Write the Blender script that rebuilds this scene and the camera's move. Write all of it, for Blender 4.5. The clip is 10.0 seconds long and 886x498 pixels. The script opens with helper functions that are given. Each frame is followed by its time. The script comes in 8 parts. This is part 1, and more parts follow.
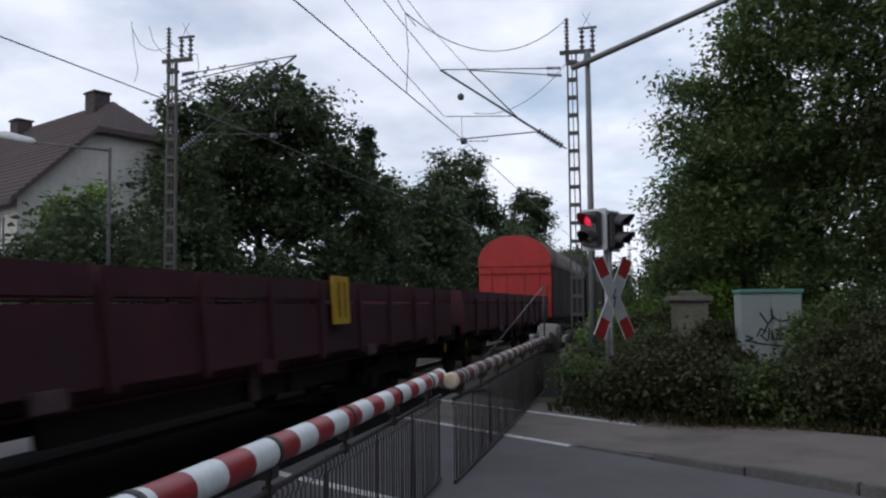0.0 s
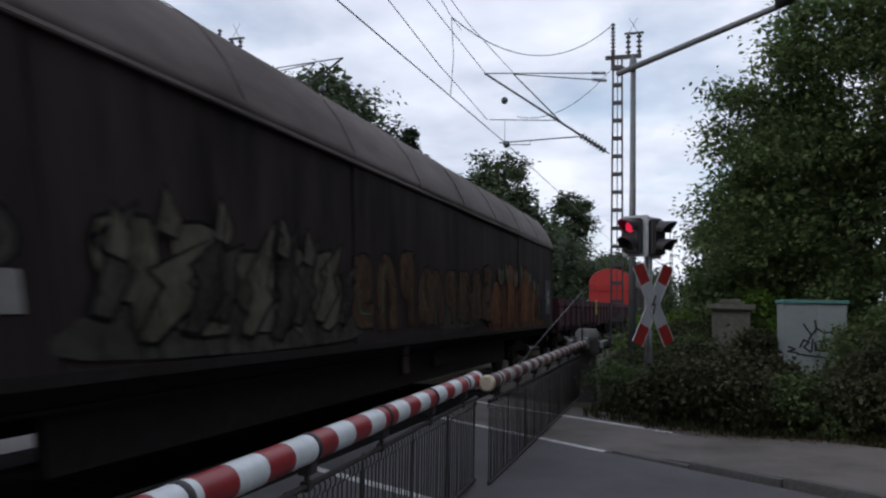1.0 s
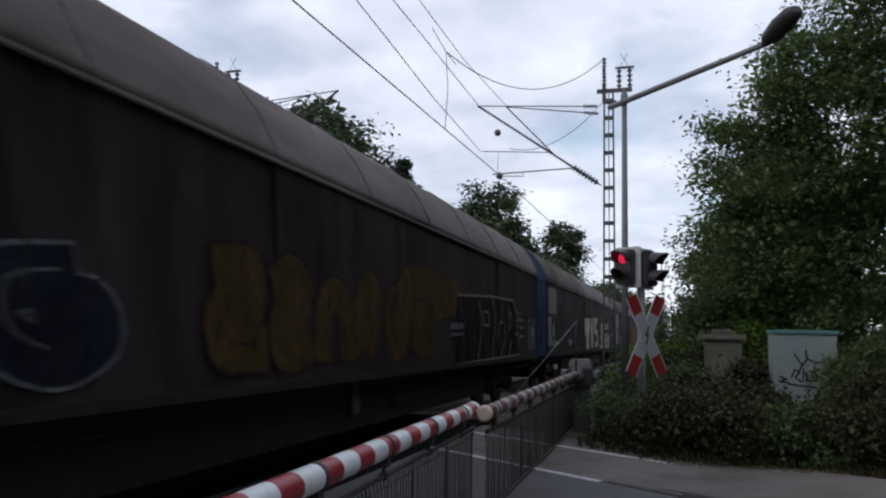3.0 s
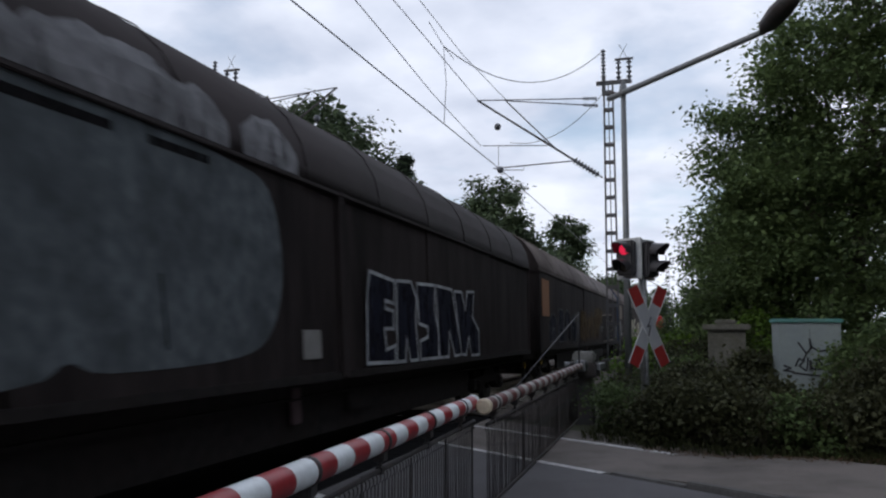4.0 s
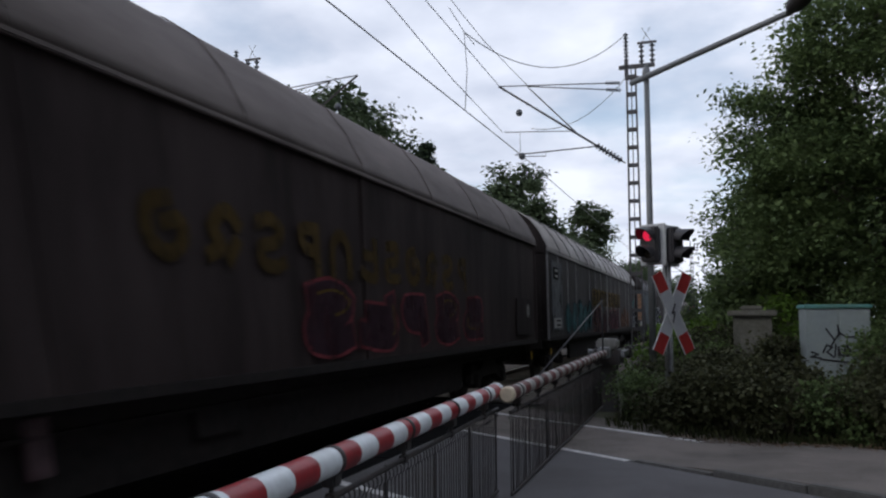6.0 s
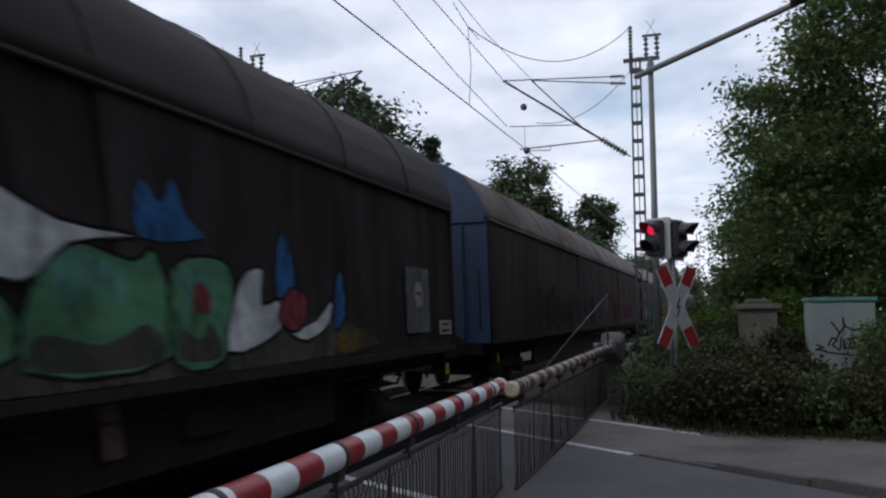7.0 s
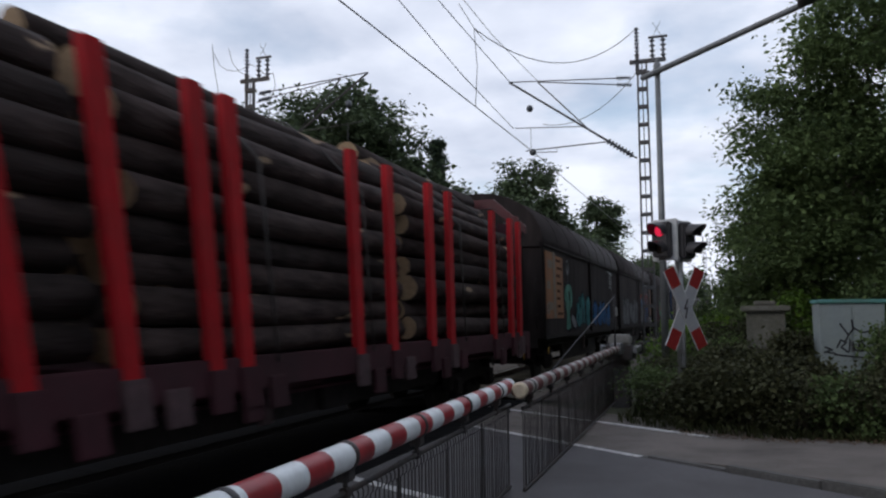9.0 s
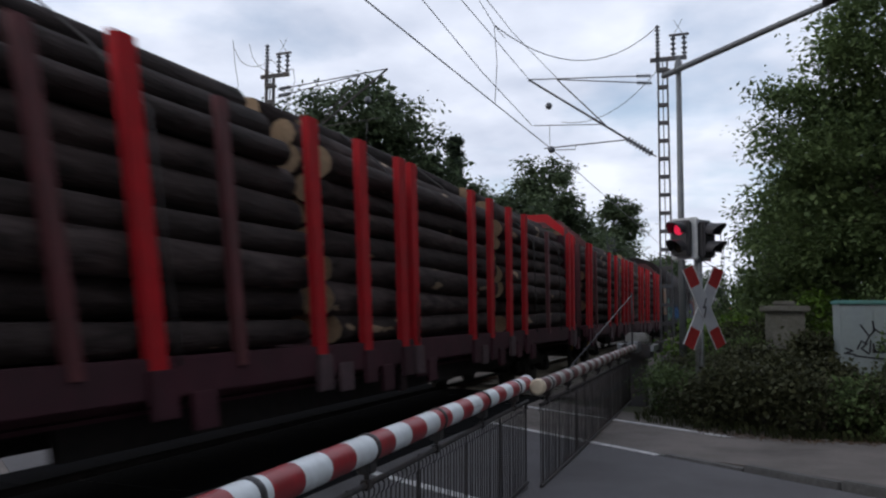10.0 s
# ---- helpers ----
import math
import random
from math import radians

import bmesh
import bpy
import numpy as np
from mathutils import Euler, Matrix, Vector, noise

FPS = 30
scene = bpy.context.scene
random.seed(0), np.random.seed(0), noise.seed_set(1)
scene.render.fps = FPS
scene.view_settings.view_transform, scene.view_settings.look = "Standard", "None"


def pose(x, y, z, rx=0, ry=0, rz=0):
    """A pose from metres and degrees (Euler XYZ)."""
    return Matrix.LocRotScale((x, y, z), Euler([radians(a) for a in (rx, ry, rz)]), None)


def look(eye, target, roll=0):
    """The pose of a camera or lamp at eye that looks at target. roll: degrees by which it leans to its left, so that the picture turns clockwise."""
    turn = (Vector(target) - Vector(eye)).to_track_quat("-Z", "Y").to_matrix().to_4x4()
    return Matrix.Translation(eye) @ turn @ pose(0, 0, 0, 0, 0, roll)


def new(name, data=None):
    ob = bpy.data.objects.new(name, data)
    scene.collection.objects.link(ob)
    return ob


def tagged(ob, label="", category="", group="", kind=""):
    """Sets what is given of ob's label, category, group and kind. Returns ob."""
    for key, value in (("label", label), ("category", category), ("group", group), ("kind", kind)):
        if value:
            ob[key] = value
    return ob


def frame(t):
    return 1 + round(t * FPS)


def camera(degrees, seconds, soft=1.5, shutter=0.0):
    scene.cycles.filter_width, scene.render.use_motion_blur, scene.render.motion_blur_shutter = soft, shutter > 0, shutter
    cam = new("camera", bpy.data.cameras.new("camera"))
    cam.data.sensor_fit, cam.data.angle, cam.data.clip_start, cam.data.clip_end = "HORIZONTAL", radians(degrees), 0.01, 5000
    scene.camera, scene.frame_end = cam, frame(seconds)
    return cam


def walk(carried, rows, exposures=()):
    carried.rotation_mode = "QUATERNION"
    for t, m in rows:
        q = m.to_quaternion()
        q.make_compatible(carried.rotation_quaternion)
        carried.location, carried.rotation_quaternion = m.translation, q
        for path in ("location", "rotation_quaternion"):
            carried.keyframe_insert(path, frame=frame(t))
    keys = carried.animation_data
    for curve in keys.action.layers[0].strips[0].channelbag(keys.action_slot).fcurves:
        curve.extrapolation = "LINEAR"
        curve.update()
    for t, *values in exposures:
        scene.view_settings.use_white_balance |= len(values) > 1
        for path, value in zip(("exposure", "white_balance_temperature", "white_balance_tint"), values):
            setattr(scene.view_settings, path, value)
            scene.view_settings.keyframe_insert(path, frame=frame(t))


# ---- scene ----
cam = camera(58.7, 10.0, soft=2.2, shutter=1.02)
# the sensor is read row by row, top first, within a thirtieth of a second
scene.cycles.rolling_shutter_type = 'TOP'
scene.cycles.rolling_shutter_duration = 0.12

PATH = [
    (0, (0.011, 0.073, 1.578), (-0.492, 2.003, 1.719), -0.4),
    (0.5, (0.032, 0.016, 1.579), (-0.545, 1.92, 1.781), 1.0),
    (1, (0.029, 0.004, 1.597), (-0.571, 1.907, 1.74), 1.1),
    (1.5, (0.064, 0.009, 1.596), (-0.505, 1.919, 1.763), 0.3),
    (2, (0.07, -0.031, 1.611), (-0.554, 1.862, 1.779), -0.5),
    (2.5, (0.018, -0.123, 1.62), (-0.58, 1.775, 1.823), 0.8),
    (2.7, (0.011, -0.163, 1.619), (-0.572, 1.738, 1.836), 1.2),
    (3.8, (0.075, -0.115, 1.582), (-0.508, 1.786, 1.802), 0.5),
    (4, (0.079, -0.1, 1.587), (-0.512, 1.8, 1.795), 0.1),
    (4.5, (0.091, -0.085, 1.593), (-0.507, 1.812, 1.795), -0.4),
    (5, (0.073, -0.076, 1.593), (-0.538, 1.818, 1.791), 0.1),
    (5.5, (0.067, -0.068, 1.591), (-0.562, 1.821, 1.779), 0.1),
    (7, (0.103, -0.103, 1.61), (-0.557, 1.778, 1.771), -0.5),
    (7.5, (0.167, -0.117, 1.606), (-0.434, 1.783, 1.779), 0.3),
    (8, (0.128, -0.083, 1.586), (-0.384, 1.841, 1.78), 0.8),
    (8.5, (0.088, -0.059, 1.575), (-0.471, 1.854, 1.744), 0.4),
    (9, (0.078, -0.094, 1.594), (-0.595, 1.782, 1.761), -0.4),
    (9.5, (0.062, -0.108, 1.592), (-0.633, 1.759, 1.768), 0.2),
    (10, (0.049, -0.12, 1.585), (-0.662, 1.743, 1.744), 0.3),
]
walk(cam, [(t, look(eye, aim, roll)) for t, eye, aim, roll in PATH])

# ---- world, sun, exposure ----
scene.view_settings.exposure = 0.17
world = bpy.data.worlds.new("overcast_sky")
scene.world = world
world.use_nodes = True
wn, wl = world.node_tree.nodes, world.node_tree.links
wn.clear()
w_out = wn.new("ShaderNodeOutputWorld")
w_bg = wn.new("ShaderNodeBackground")
w_sky = wn.new("ShaderNodeTexSky")
w_sky.sky_type = 'NISHITA'
w_sky.sun_disc = False
w_sky.sun_elevation = radians(24)
w_sky.sun_rotation = radians(-120)
w_scale = wn.new("ShaderNodeVectorMath")
w_scale.operation = 'SCALE'
w_scale.inputs[3].default_value = 0.15
w_co = wn.new("ShaderNodeTexCoord")
w_sep = wn.new("ShaderNodeSeparateXYZ")
w_add = wn.new("ShaderNodeMath")
w_add.operation = 'ADD'
w_add.inputs[1].default_value = 0.22
w_abs = wn.new("ShaderNodeMath")
w_abs.operation = 'MAXIMUM'
w_abs.inputs[1].default_value = 0.1
w_div = wn.new("ShaderNodeVectorMath")
w_div.operation = 'DIVIDE'
w_comb = wn.new("ShaderNodeCombineXYZ")
w_n1 = wn.new("ShaderNodeTexNoise")
w_n1.inputs["Scale"].default_value = 1.5
w_n1.inputs["Detail"].default_value = 6
w_n1.inputs["Roughness"].default_value = 0.52
w_n2 = wn.new("ShaderNodeTexNoise")
w_n2.inputs["Scale"].default_value = 3.2
w_n2.inputs["Detail"].default_value = 5
w_r1 = wn.new("ShaderNodeValToRGB")
w_r1.color_ramp.elements[0].position, w_r1.color_ramp.elements[1].position = 0.26, 0.48
w_r2 = wn.new("ShaderNodeValToRGB")
w_r2.color_ramp.elements[0].position, w_r2.color_ramp.elements[1].position = 0.32, 0.70
w_r2.color_ramp.elements[0].color = (0.565, 0.62, 0.755, 1)
w_r2.color_ramp.elements[1].color = (0.85, 0.895, 1.02, 1)
w_mix = wn.new("ShaderNodeMixRGB")
wl.new(w_co.outputs["Generated"], w_sep.inputs[0])
wl.new(w_sep.outputs[2], w_abs.inputs[0])
wl.new(w_abs.outputs[0], w_add.inputs[0])
for i in range(3):
    wl.new(w_add.outputs[0], w_comb.inputs[i])
wl.new(w_co.outputs["Generated"], w_div.inputs[0])
wl.new(w_comb.outputs[0], w_div.inputs[1])
wl.new(w_div.outputs[0], w_n1.inputs["Vector"])
wl.new(w_div.outputs[0], w_n2.inputs["Vector"])
wl.new(w_n1.outputs["Fac"], w_r1.inputs[0])
wl.new(w_n2.outputs["Fac"], w_r2.inputs[0])
wl.new(w_sky.outputs[0], w_scale.inputs[0])
wl.new(w_r1.outputs[0], w_mix.inputs[0])
wl.new(w_scale.outputs[0], w_mix.inputs[1])
wl.new(w_r2.outputs[0], w_mix.inputs[2])
wl.new(w_mix.outputs[0], w_bg.inputs[0])
w_bg.inputs[1].default_value = 1.0
wl.new(w_bg.outputs[0], w_out.inputs[0])

sun = new("sun", bpy.data.lights.new("sun", 'SUN'))
sun.data.energy, sun.data.angle, sun.data.color = 0.5, radians(25), (1.0, 0.95, 0.88)
sun.matrix_world = look((-20, -12, 14), (0, 10, 0))

# ---- materials ----
MATS = {}


def mat(name, base, rough=0.7, metal=0.0, vary=0.25, scale=6.0, dirt=None, dirt_amt=0.35, dirt_scale=0.9,
        bump=0.0, bump_scale=60.0, emit=None, emit_strength=0.0, spec=0.5, stretch=(1, 1, 1), per_object=0.0, coat=0.0, patch=None):
    """Procedural paint or stone: fine grain, broad stains, bump, and a shift of tone from object to object."""
    m = bpy.data.materials.new(name)
    m.use_nodes = True
    n, l = m.node_tree.nodes, m.node_tree.links
    b = n["Principled BSDF"]
    b.inputs["Roughness"].default_value = rough
    b.inputs["Metallic"].default_value = metal
    b.inputs["Specular IOR Level"].default_value = spec
    b.inputs["Coat Weight"].default_value = coat
    co = n.new("ShaderNodeTexCoord")
    mp = n.new("ShaderNodeMapping")
    mp.inputs["Scale"].default_value = stretch
    l.new(co.outputs["Object"], mp.inputs[0])
    n1 = n.new("ShaderNodeTexNoise")
    n1.inputs["Scale"].default_value, n1.inputs["Detail"].default_value = scale, 6
    l.new(mp.outputs[0], n1.inputs["Vector"])
    r1 = n.new("ShaderNodeValToRGB")
    r1.color_ramp.elements[0].position, r1.color_ramp.elements[1].position = 0.3, 0.7
    r1.color_ramp.elements[0].color = (*[c * (1 - vary) for c in base], 1)
    r1.color_ramp.elements[1].color = (*[min(1, c * (1 + vary)) for c in base], 1)
    l.new(n1.outputs["Fac"], r1.inputs[0])
    out = r1.outputs[0]
    if dirt:
        n2 = n.new("ShaderNodeTexNoise")
        n2.inputs["Scale"].default_value, n2.inputs["Detail"].default_value = dirt_scale, 8
        n2.inputs["Roughness"].default_value = 0.65
        l.new(mp.outputs[0], n2.inputs["Vector"])
        r2 = n.new("ShaderNodeValToRGB")
        r2.color_ramp.elements[0].position, r2.color_ramp.elements[1].position = 0.42, 0.68
        r2.color_ramp.elements[1].color = (dirt_amt, dirt_amt, dirt_amt, 1)
        l.new(n2.outputs["Fac"], r2.inputs[0])
        mx = n.new("ShaderNodeMixRGB")
        l.new(r2.outputs[0], mx.inputs[0])
        l.new(out, mx.inputs[1])
        mx.inputs[2].default_value = (*dirt, 1)
        out = mx.outputs[0]
    if patch:
        n4 = n.new("ShaderNodeTexNoise")
        n4.inputs["Scale"].default_value, n4.inputs["Detail"].default_value = 3.4, 3
        oi4 = n.new("ShaderNodeObjectInfo")
        va4 = n.new("ShaderNodeVectorMath")
        va4.operation = 'MULTIPLY_ADD'
        va4.inputs[1].default_value = (30, 30, 30)
        l.new(oi4.outputs["Random"], va4.inputs[0])
        l.new(mp.outputs[0], va4.inputs[2])
        l.new(va4.outputs[0], n4.inputs["Vector"])
        r4 = n.new("ShaderNodeValToRGB")
        r4.color_ramp.elements[0].position, r4.color_ramp.elements[1].position = 0.665, 0.685
        l.new(n4.outputs["Fac"], r4.inputs[0])
        mx4 = n.new("ShaderNodeMixRGB")
        l.new(r4.outputs[0], mx4.inputs[0])
        l.new(out, mx4.inputs[1])
        mx4.inputs[2].default_value = (*patch, 1)
        out = mx4.outputs[0]
    if per_object:
        oi = n.new("ShaderNodeObjectInfo")
        mr = n.new("ShaderNodeMapRange")
        mr.inputs[3].default_value, mr.inputs[4].default_value = 1 - per_object, 1 + per_object
        l.new(oi.outputs["Random"], mr.inputs[0])
        vm = n.new("ShaderNodeVectorMath")
        vm.operation = 'SCALE'
        l.new(out, vm.inputs[0])
        l.new(mr.outputs[0], vm.inputs[3])
        out = vm.outputs[0]
    l.new(out, b.inputs["Base Color"])
    if bump:
        n3 = n.new("ShaderNodeTexNoise")
        n3.inputs["Scale"].default_value, n3.inputs["Detail"].default_value = bump_scale, 5
        l.new(mp.outputs[0], n3.inputs["Vector"])
        bp = n.new("ShaderNodeBump")
        bp.inputs["Strength"].default_value = bump
        bp.inputs["Distance"].default_value = 0.02
        l.new(n3.outputs["Fac"], bp.inputs["Height"])
        l.new(bp.outputs[0], b.inputs["Normal"])
    if emit:
        b.inputs["Emission Color"].default_value = (*emit, 1)
        b.inputs["Emission Strength"].default_value = emit_strength
    MATS[name] = m
    return m


def leaf_mat(name, dark, light, trans=0.25):
    """Leaves whose tone shifts from leaf to leaf and from clump to clump."""
    m = bpy.data.materials.new(name)
    m.use_nodes = True
    n, l = m.node_tree.nodes, m.node_tree.links
    b = n["Principled BSDF"]
    b.inputs["Roughness"].default_value = 0.55
    b.inputs["Specular IOR Level"].default_value = 0.12
    geo = n.new("ShaderNodeNewGeometry")
    co = n.new("ShaderNodeTexCoord")
    nz = n.new("ShaderNodeTexNoise")
    nz.inputs["Scale"].default_value = 0.8
    l.new(co.outputs["Object"], nz.inputs["Vector"])
    ad = n.new("ShaderNodeMath")
    ad.operation = 'MULTIPLY_ADD'
    ad.inputs[1].default_value = 0.5
    l.new(geo.outputs["Random Per Island"], ad.inputs[0])
    l.new(nz.outputs["Fac"], ad.inputs[2])
    r = n.new("ShaderNodeValToRGB")
    r.color_ramp.elements[0].position, r.color_ramp.elements[1].position = 0.35, 1.0
    r.color_ramp.elements[0].color, r.color_ramp.elements[1].color = (*dark, 1), (*light, 1)
    l.new(ad.outputs[0], r.inputs[0])
    l.new(r.outputs[0], b.inputs["Base Color"])
    tr = n.new("ShaderNodeBsdfTranslucent")
    l.new(r.outputs[0], tr.inputs[0])
    ms = n.new("ShaderNodeMixShader")
    ms.inputs[0].default_value = trans
    l.new(b.outputs[0], ms.inputs[1])
    l.new(tr.outputs[0], ms.inputs[2])
    l.new(ms.outputs[0], n["Material Output"].inputs[0])
    return m


ASPHALT = mat("asphalt", (0.1254, 0.1198, 0.1232), 0.85, vary=0.22, scale=140, dirt=(0.075, 0.07, 0.07), dirt_amt=0.7, dirt_scale=0.5, bump=0.35, bump_scale=220, spec=0.3)
PATH_ASPHALT = mat("footway_asphalt", (0.18, 0.156, 0.1404), 0.9, vary=0.25, scale=120, dirt=(0.05, 0.045, 0.038), dirt_amt=0.7, dirt_scale=0.8, bump=0.4, bump_scale=180)
KERB = mat("kerb_concrete", (0.12, 0.115, 0.11), 0.9, vary=0.2, scale=30, dirt=(0.055, 0.052, 0.046), dirt_amt=0.7, dirt_scale=2.5, bump=0.3, per_object=0.12)
LINE = mat("road_paint", (0.62, 0.61, 0.6), 0.7, vary=0.15, scale=60, dirt=(0.2, 0.19, 0.19), dirt_amt=0.7, dirt_scale=7, bump=0.15)
SOIL = mat("grassy_soil", (0.045, 0.05, 0.024), 0.95, vary=0.4, scale=9, dirt=(0.05, 0.038, 0.027), dirt_amt=0.8, dirt_scale=0.6, bump=0.6, bump_scale=30)
BALLAST = mat("ballast_stone", (0.1, 0.085, 0.075), 0.95, vary=0.5, scale=22, dirt=(0.06, 0.04, 0.028), dirt_amt=0.7, dirt_scale=1.2, bump=1.0, bump_scale=26)
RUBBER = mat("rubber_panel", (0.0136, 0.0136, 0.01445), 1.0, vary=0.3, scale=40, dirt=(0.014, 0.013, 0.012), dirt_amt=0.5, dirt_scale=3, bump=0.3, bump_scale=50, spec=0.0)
RAIL = mat("rail_steel", (0.16, 0.11, 0.085), 0.6, 0.6, vary=0.3, scale=30)
RAILTOP = mat("rail_head", (0.62, 0.62, 0.63), 0.42, 1.0, vary=0.12, scale=40)
WHITE = mat("boom_white", (0.72, 0.76, 0.78), 0.42, vary=0.06, scale=18, dirt=(0.4, 0.41, 0.4), dirt_amt=0.45, dirt_scale=4, spec=0.5)
RED = mat("boom_red", (0.3, 0.022, 0.03), 0.42, vary=0.14, scale=18, dirt=(0.16, 0.03, 0.03), dirt_amt=0.5, dirt_scale=4)
# darker, greyer white and red for the far boom
WHITE_DARK = mat("boom_white_worn", (0.36, 0.35, 0.33), 0.6, vary=0.12, scale=18, dirt=(0.17, 0.15, 0.14), dirt_amt=0.7, dirt_scale=4)
RED_DARK = mat("boom_red_worn", (0.13, 0.03, 0.03), 0.6, vary=0.16, scale=18, dirt=(0.07, 0.035, 0.03), dirt_amt=0.7, dirt_scale=4)
CREAM = mat("boom_cap", (0.6, 0.5, 0.36), 0.5, vary=0.12, scale=20)
GALV = mat("galvanised_steel", (0.3, 0.31, 0.32), 0.5, 0.7, vary=0.2, scale=30, dirt=(0.14, 0.12, 0.11), dirt_amt=0.6, dirt_scale=6)
DARKSTEEL = mat("dark_steel", (0.06, 0.058, 0.06), 0.6, 0.4, vary=0.25, scale=30, dirt=(0.09, 0.06, 0.045), dirt_amt=0.5, dirt_scale=5)
MASTSTEEL = mat("mast_steel", (0.0715, 0.07425, 0.0825), 0.65, 0.3, vary=0.2, scale=8, dirt=(0.1, 0.075, 0.06), dirt_amt=0.6, dirt_scale=3)
LAMPPOLE = mat("lamp_post_paint", (0.15, 0.1575, 0.165), 0.55, 0.3, vary=0.12, scale=10, dirt=(0.14, 0.14, 0.13), dirt_amt=0.5, dirt_scale=2)
INSUL = mat("insulator_glaze", (0.07, 0.075, 0.085), 0.25, vary=0.15, scale=20)
WIRE = mat("copper_wire", (0.1, 0.1, 0.105), 0.5, 0.5, vary=0.15, scale=10)
CONCRETE = mat("weathered_concrete", (0.1512, 0.144, 0.126), 0.95, vary=0.2, scale=25, dirt=(0.08, 0.08, 0.055), dirt_amt=0.8, dirt_scale=2.5, bump=0.5, bump_scale=70)
BOXGREY = mat("machine_grey", (0.28, 0.27, 0.25), 0.6, vary=0.15, scale=15, dirt=(0.13, 0.12, 0.1), dirt_amt=0.6, dirt_scale=4)
CABWHITE = mat("cabinet_white", (0.2394, 0.2746, 0.2816), 0.6, vary=0.06, scale=12, dirt=(0.3, 0.33, 0.3), dirt_amt=0.6, dirt_scale=2.5, bump=0.05)
CABGREEN = mat("cabinet_lid_green", (0.1, 0.27, 0.25), 0.6, vary=0.15, scale=12, dirt=(0.12, 0.17, 0.14), dirt_amt=0.6, dirt_scale=3)
SPRAY = mat("black_spray", (0.02, 0.02, 0.025), 0.6, vary=0.2, scale=30)
SIGNWHITE = mat("sign_white", (0.333, 0.342, 0.36), 0.45, vary=0.05, scale=15, dirt=(0.42, 0.42, 0.4), dirt_amt=0.5, dirt_scale=6)
SIGNRED = mat("sign_red", (0.28, 0.022, 0.02), 0.45, vary=0.1, scale=15, dirt=(0.25, 0.03, 0.03), dirt_amt=0.5, dirt_scale=6)
BLACK = mat("signal_black", (0.034, 0.032, 0.036), 0.5, vary=0.2, scale=20)
BACKBOARD = mat("signal_backboard", (0.48, 0.49, 0.5), 0.55, vary=0.08, scale=12, dirt=(0.3, 0.3, 0.29), dirt_amt=0.5, dirt_scale=4)
LENSRED = mat("red_lens", (0.5, 0.01, 0.03), 0.2, vary=0.05, emit=(1.0, 0.03, 0.1), emit_strength=0.55)
LENSDARK = mat("unlit_lens", (0.03, 0.025, 0.02), 0.15, vary=0.1)
BARK = mat("bark", (0.065, 0.052, 0.04), 0.95, vary=0.45, scale=14, bump=0.8, bump_scale=30, stretch=(1, 1, 0.25))
LOGBARK = mat("log_bark", (0.043, 0.032, 0.03), 0.95, vary=0.6, scale=9, dirt=(0.03, 0.022, 0.02), dirt_amt=0.8, dirt_scale=2.2, bump=0.9, bump_scale=22, stretch=(1, 0.3, 1), per_object=0.35, spec=0.2, patch=(0.3, 0.22, 0.15))
LOGBARE = mat("bare_log_wood", (0.24, 0.17, 0.11), 0.85, vary=0.25, scale=12, dirt=(0.2, 0.13, 0.08), dirt_amt=0.6, dirt_scale=5, stretch=(1, 0.3, 1))
LOGEND = mat("sawn_log_end", (0.26, 0.18, 0.11), 0.9, vary=0.2, scale=25, dirt=(0.22, 0.14, 0.08), dirt_amt=0.6, dirt_scale=5)
RENDERWALL = mat("house_render", (0.455, 0.442, 0.416), 0.95, vary=0.08, scale=5, dirt=(0.3, 0.28, 0.25), dirt_amt=0.5, dirt_scale=0.7, bump=0.2)
ROOFTILE = mat("roof_tile", (0.062, 0.045, 0.045), 0.85, vary=0.3, scale=7, dirt=(0.06, 0.042, 0.038), dirt_amt=0.6, dirt_scale=0.8, per_object=0.18)
BRICK = mat("chimney_brick", (0.055, 0.045, 0.045), 0.95, vary=0.3, scale=9)
TRIMWHITE = mat("window_frame_white", (0.6, 0.6, 0.58), 0.6, vary=0.06)
GLASS = mat("window_glass", (0.03, 0.035, 0.04), 0.08, vary=0.1, spec=0.8)
LEAF_NEAR = leaf_mat("ash_leaves", (0.03, 0.05, 0.021), (0.145, 0.2, 0.078), 0.38)
# darker, browner leaf tones for the right-hand trees
LEAF_DARKER = leaf_mat("elder_leaves", (0.014, 0.02, 0.011), (0.058, 0.068, 0.034), 0.2)
LEAF_FAR = leaf_mat("lime_leaves", (0.026, 0.04, 0.022), (0.09, 0.12, 0.062), 0.32)
LEAF_DARK = leaf_mat("conifer_needles", (0.016, 0.027, 0.018), (0.048, 0.068, 0.042), 0.15)
LEAF_HEDGE = leaf_mat("bramble_leaves", (0.02, 0.023, 0.012), (0.088, 0.092, 0.046), 0.28)
LITTER = leaf_mat("dead_leaves", (0.035, 0.022, 0.014), (0.13, 0.085, 0.05), 0.1)
LEAF_BRIGHT = leaf_mat("young_leaves", (0.05, 0.1, 0.015), (0.16, 0.26, 0.045), 0.35)
GRASSM = leaf_mat("grass_blades", (0.016, 0.022, 0.008), (0.055, 0.06, 0.026), 0.2)
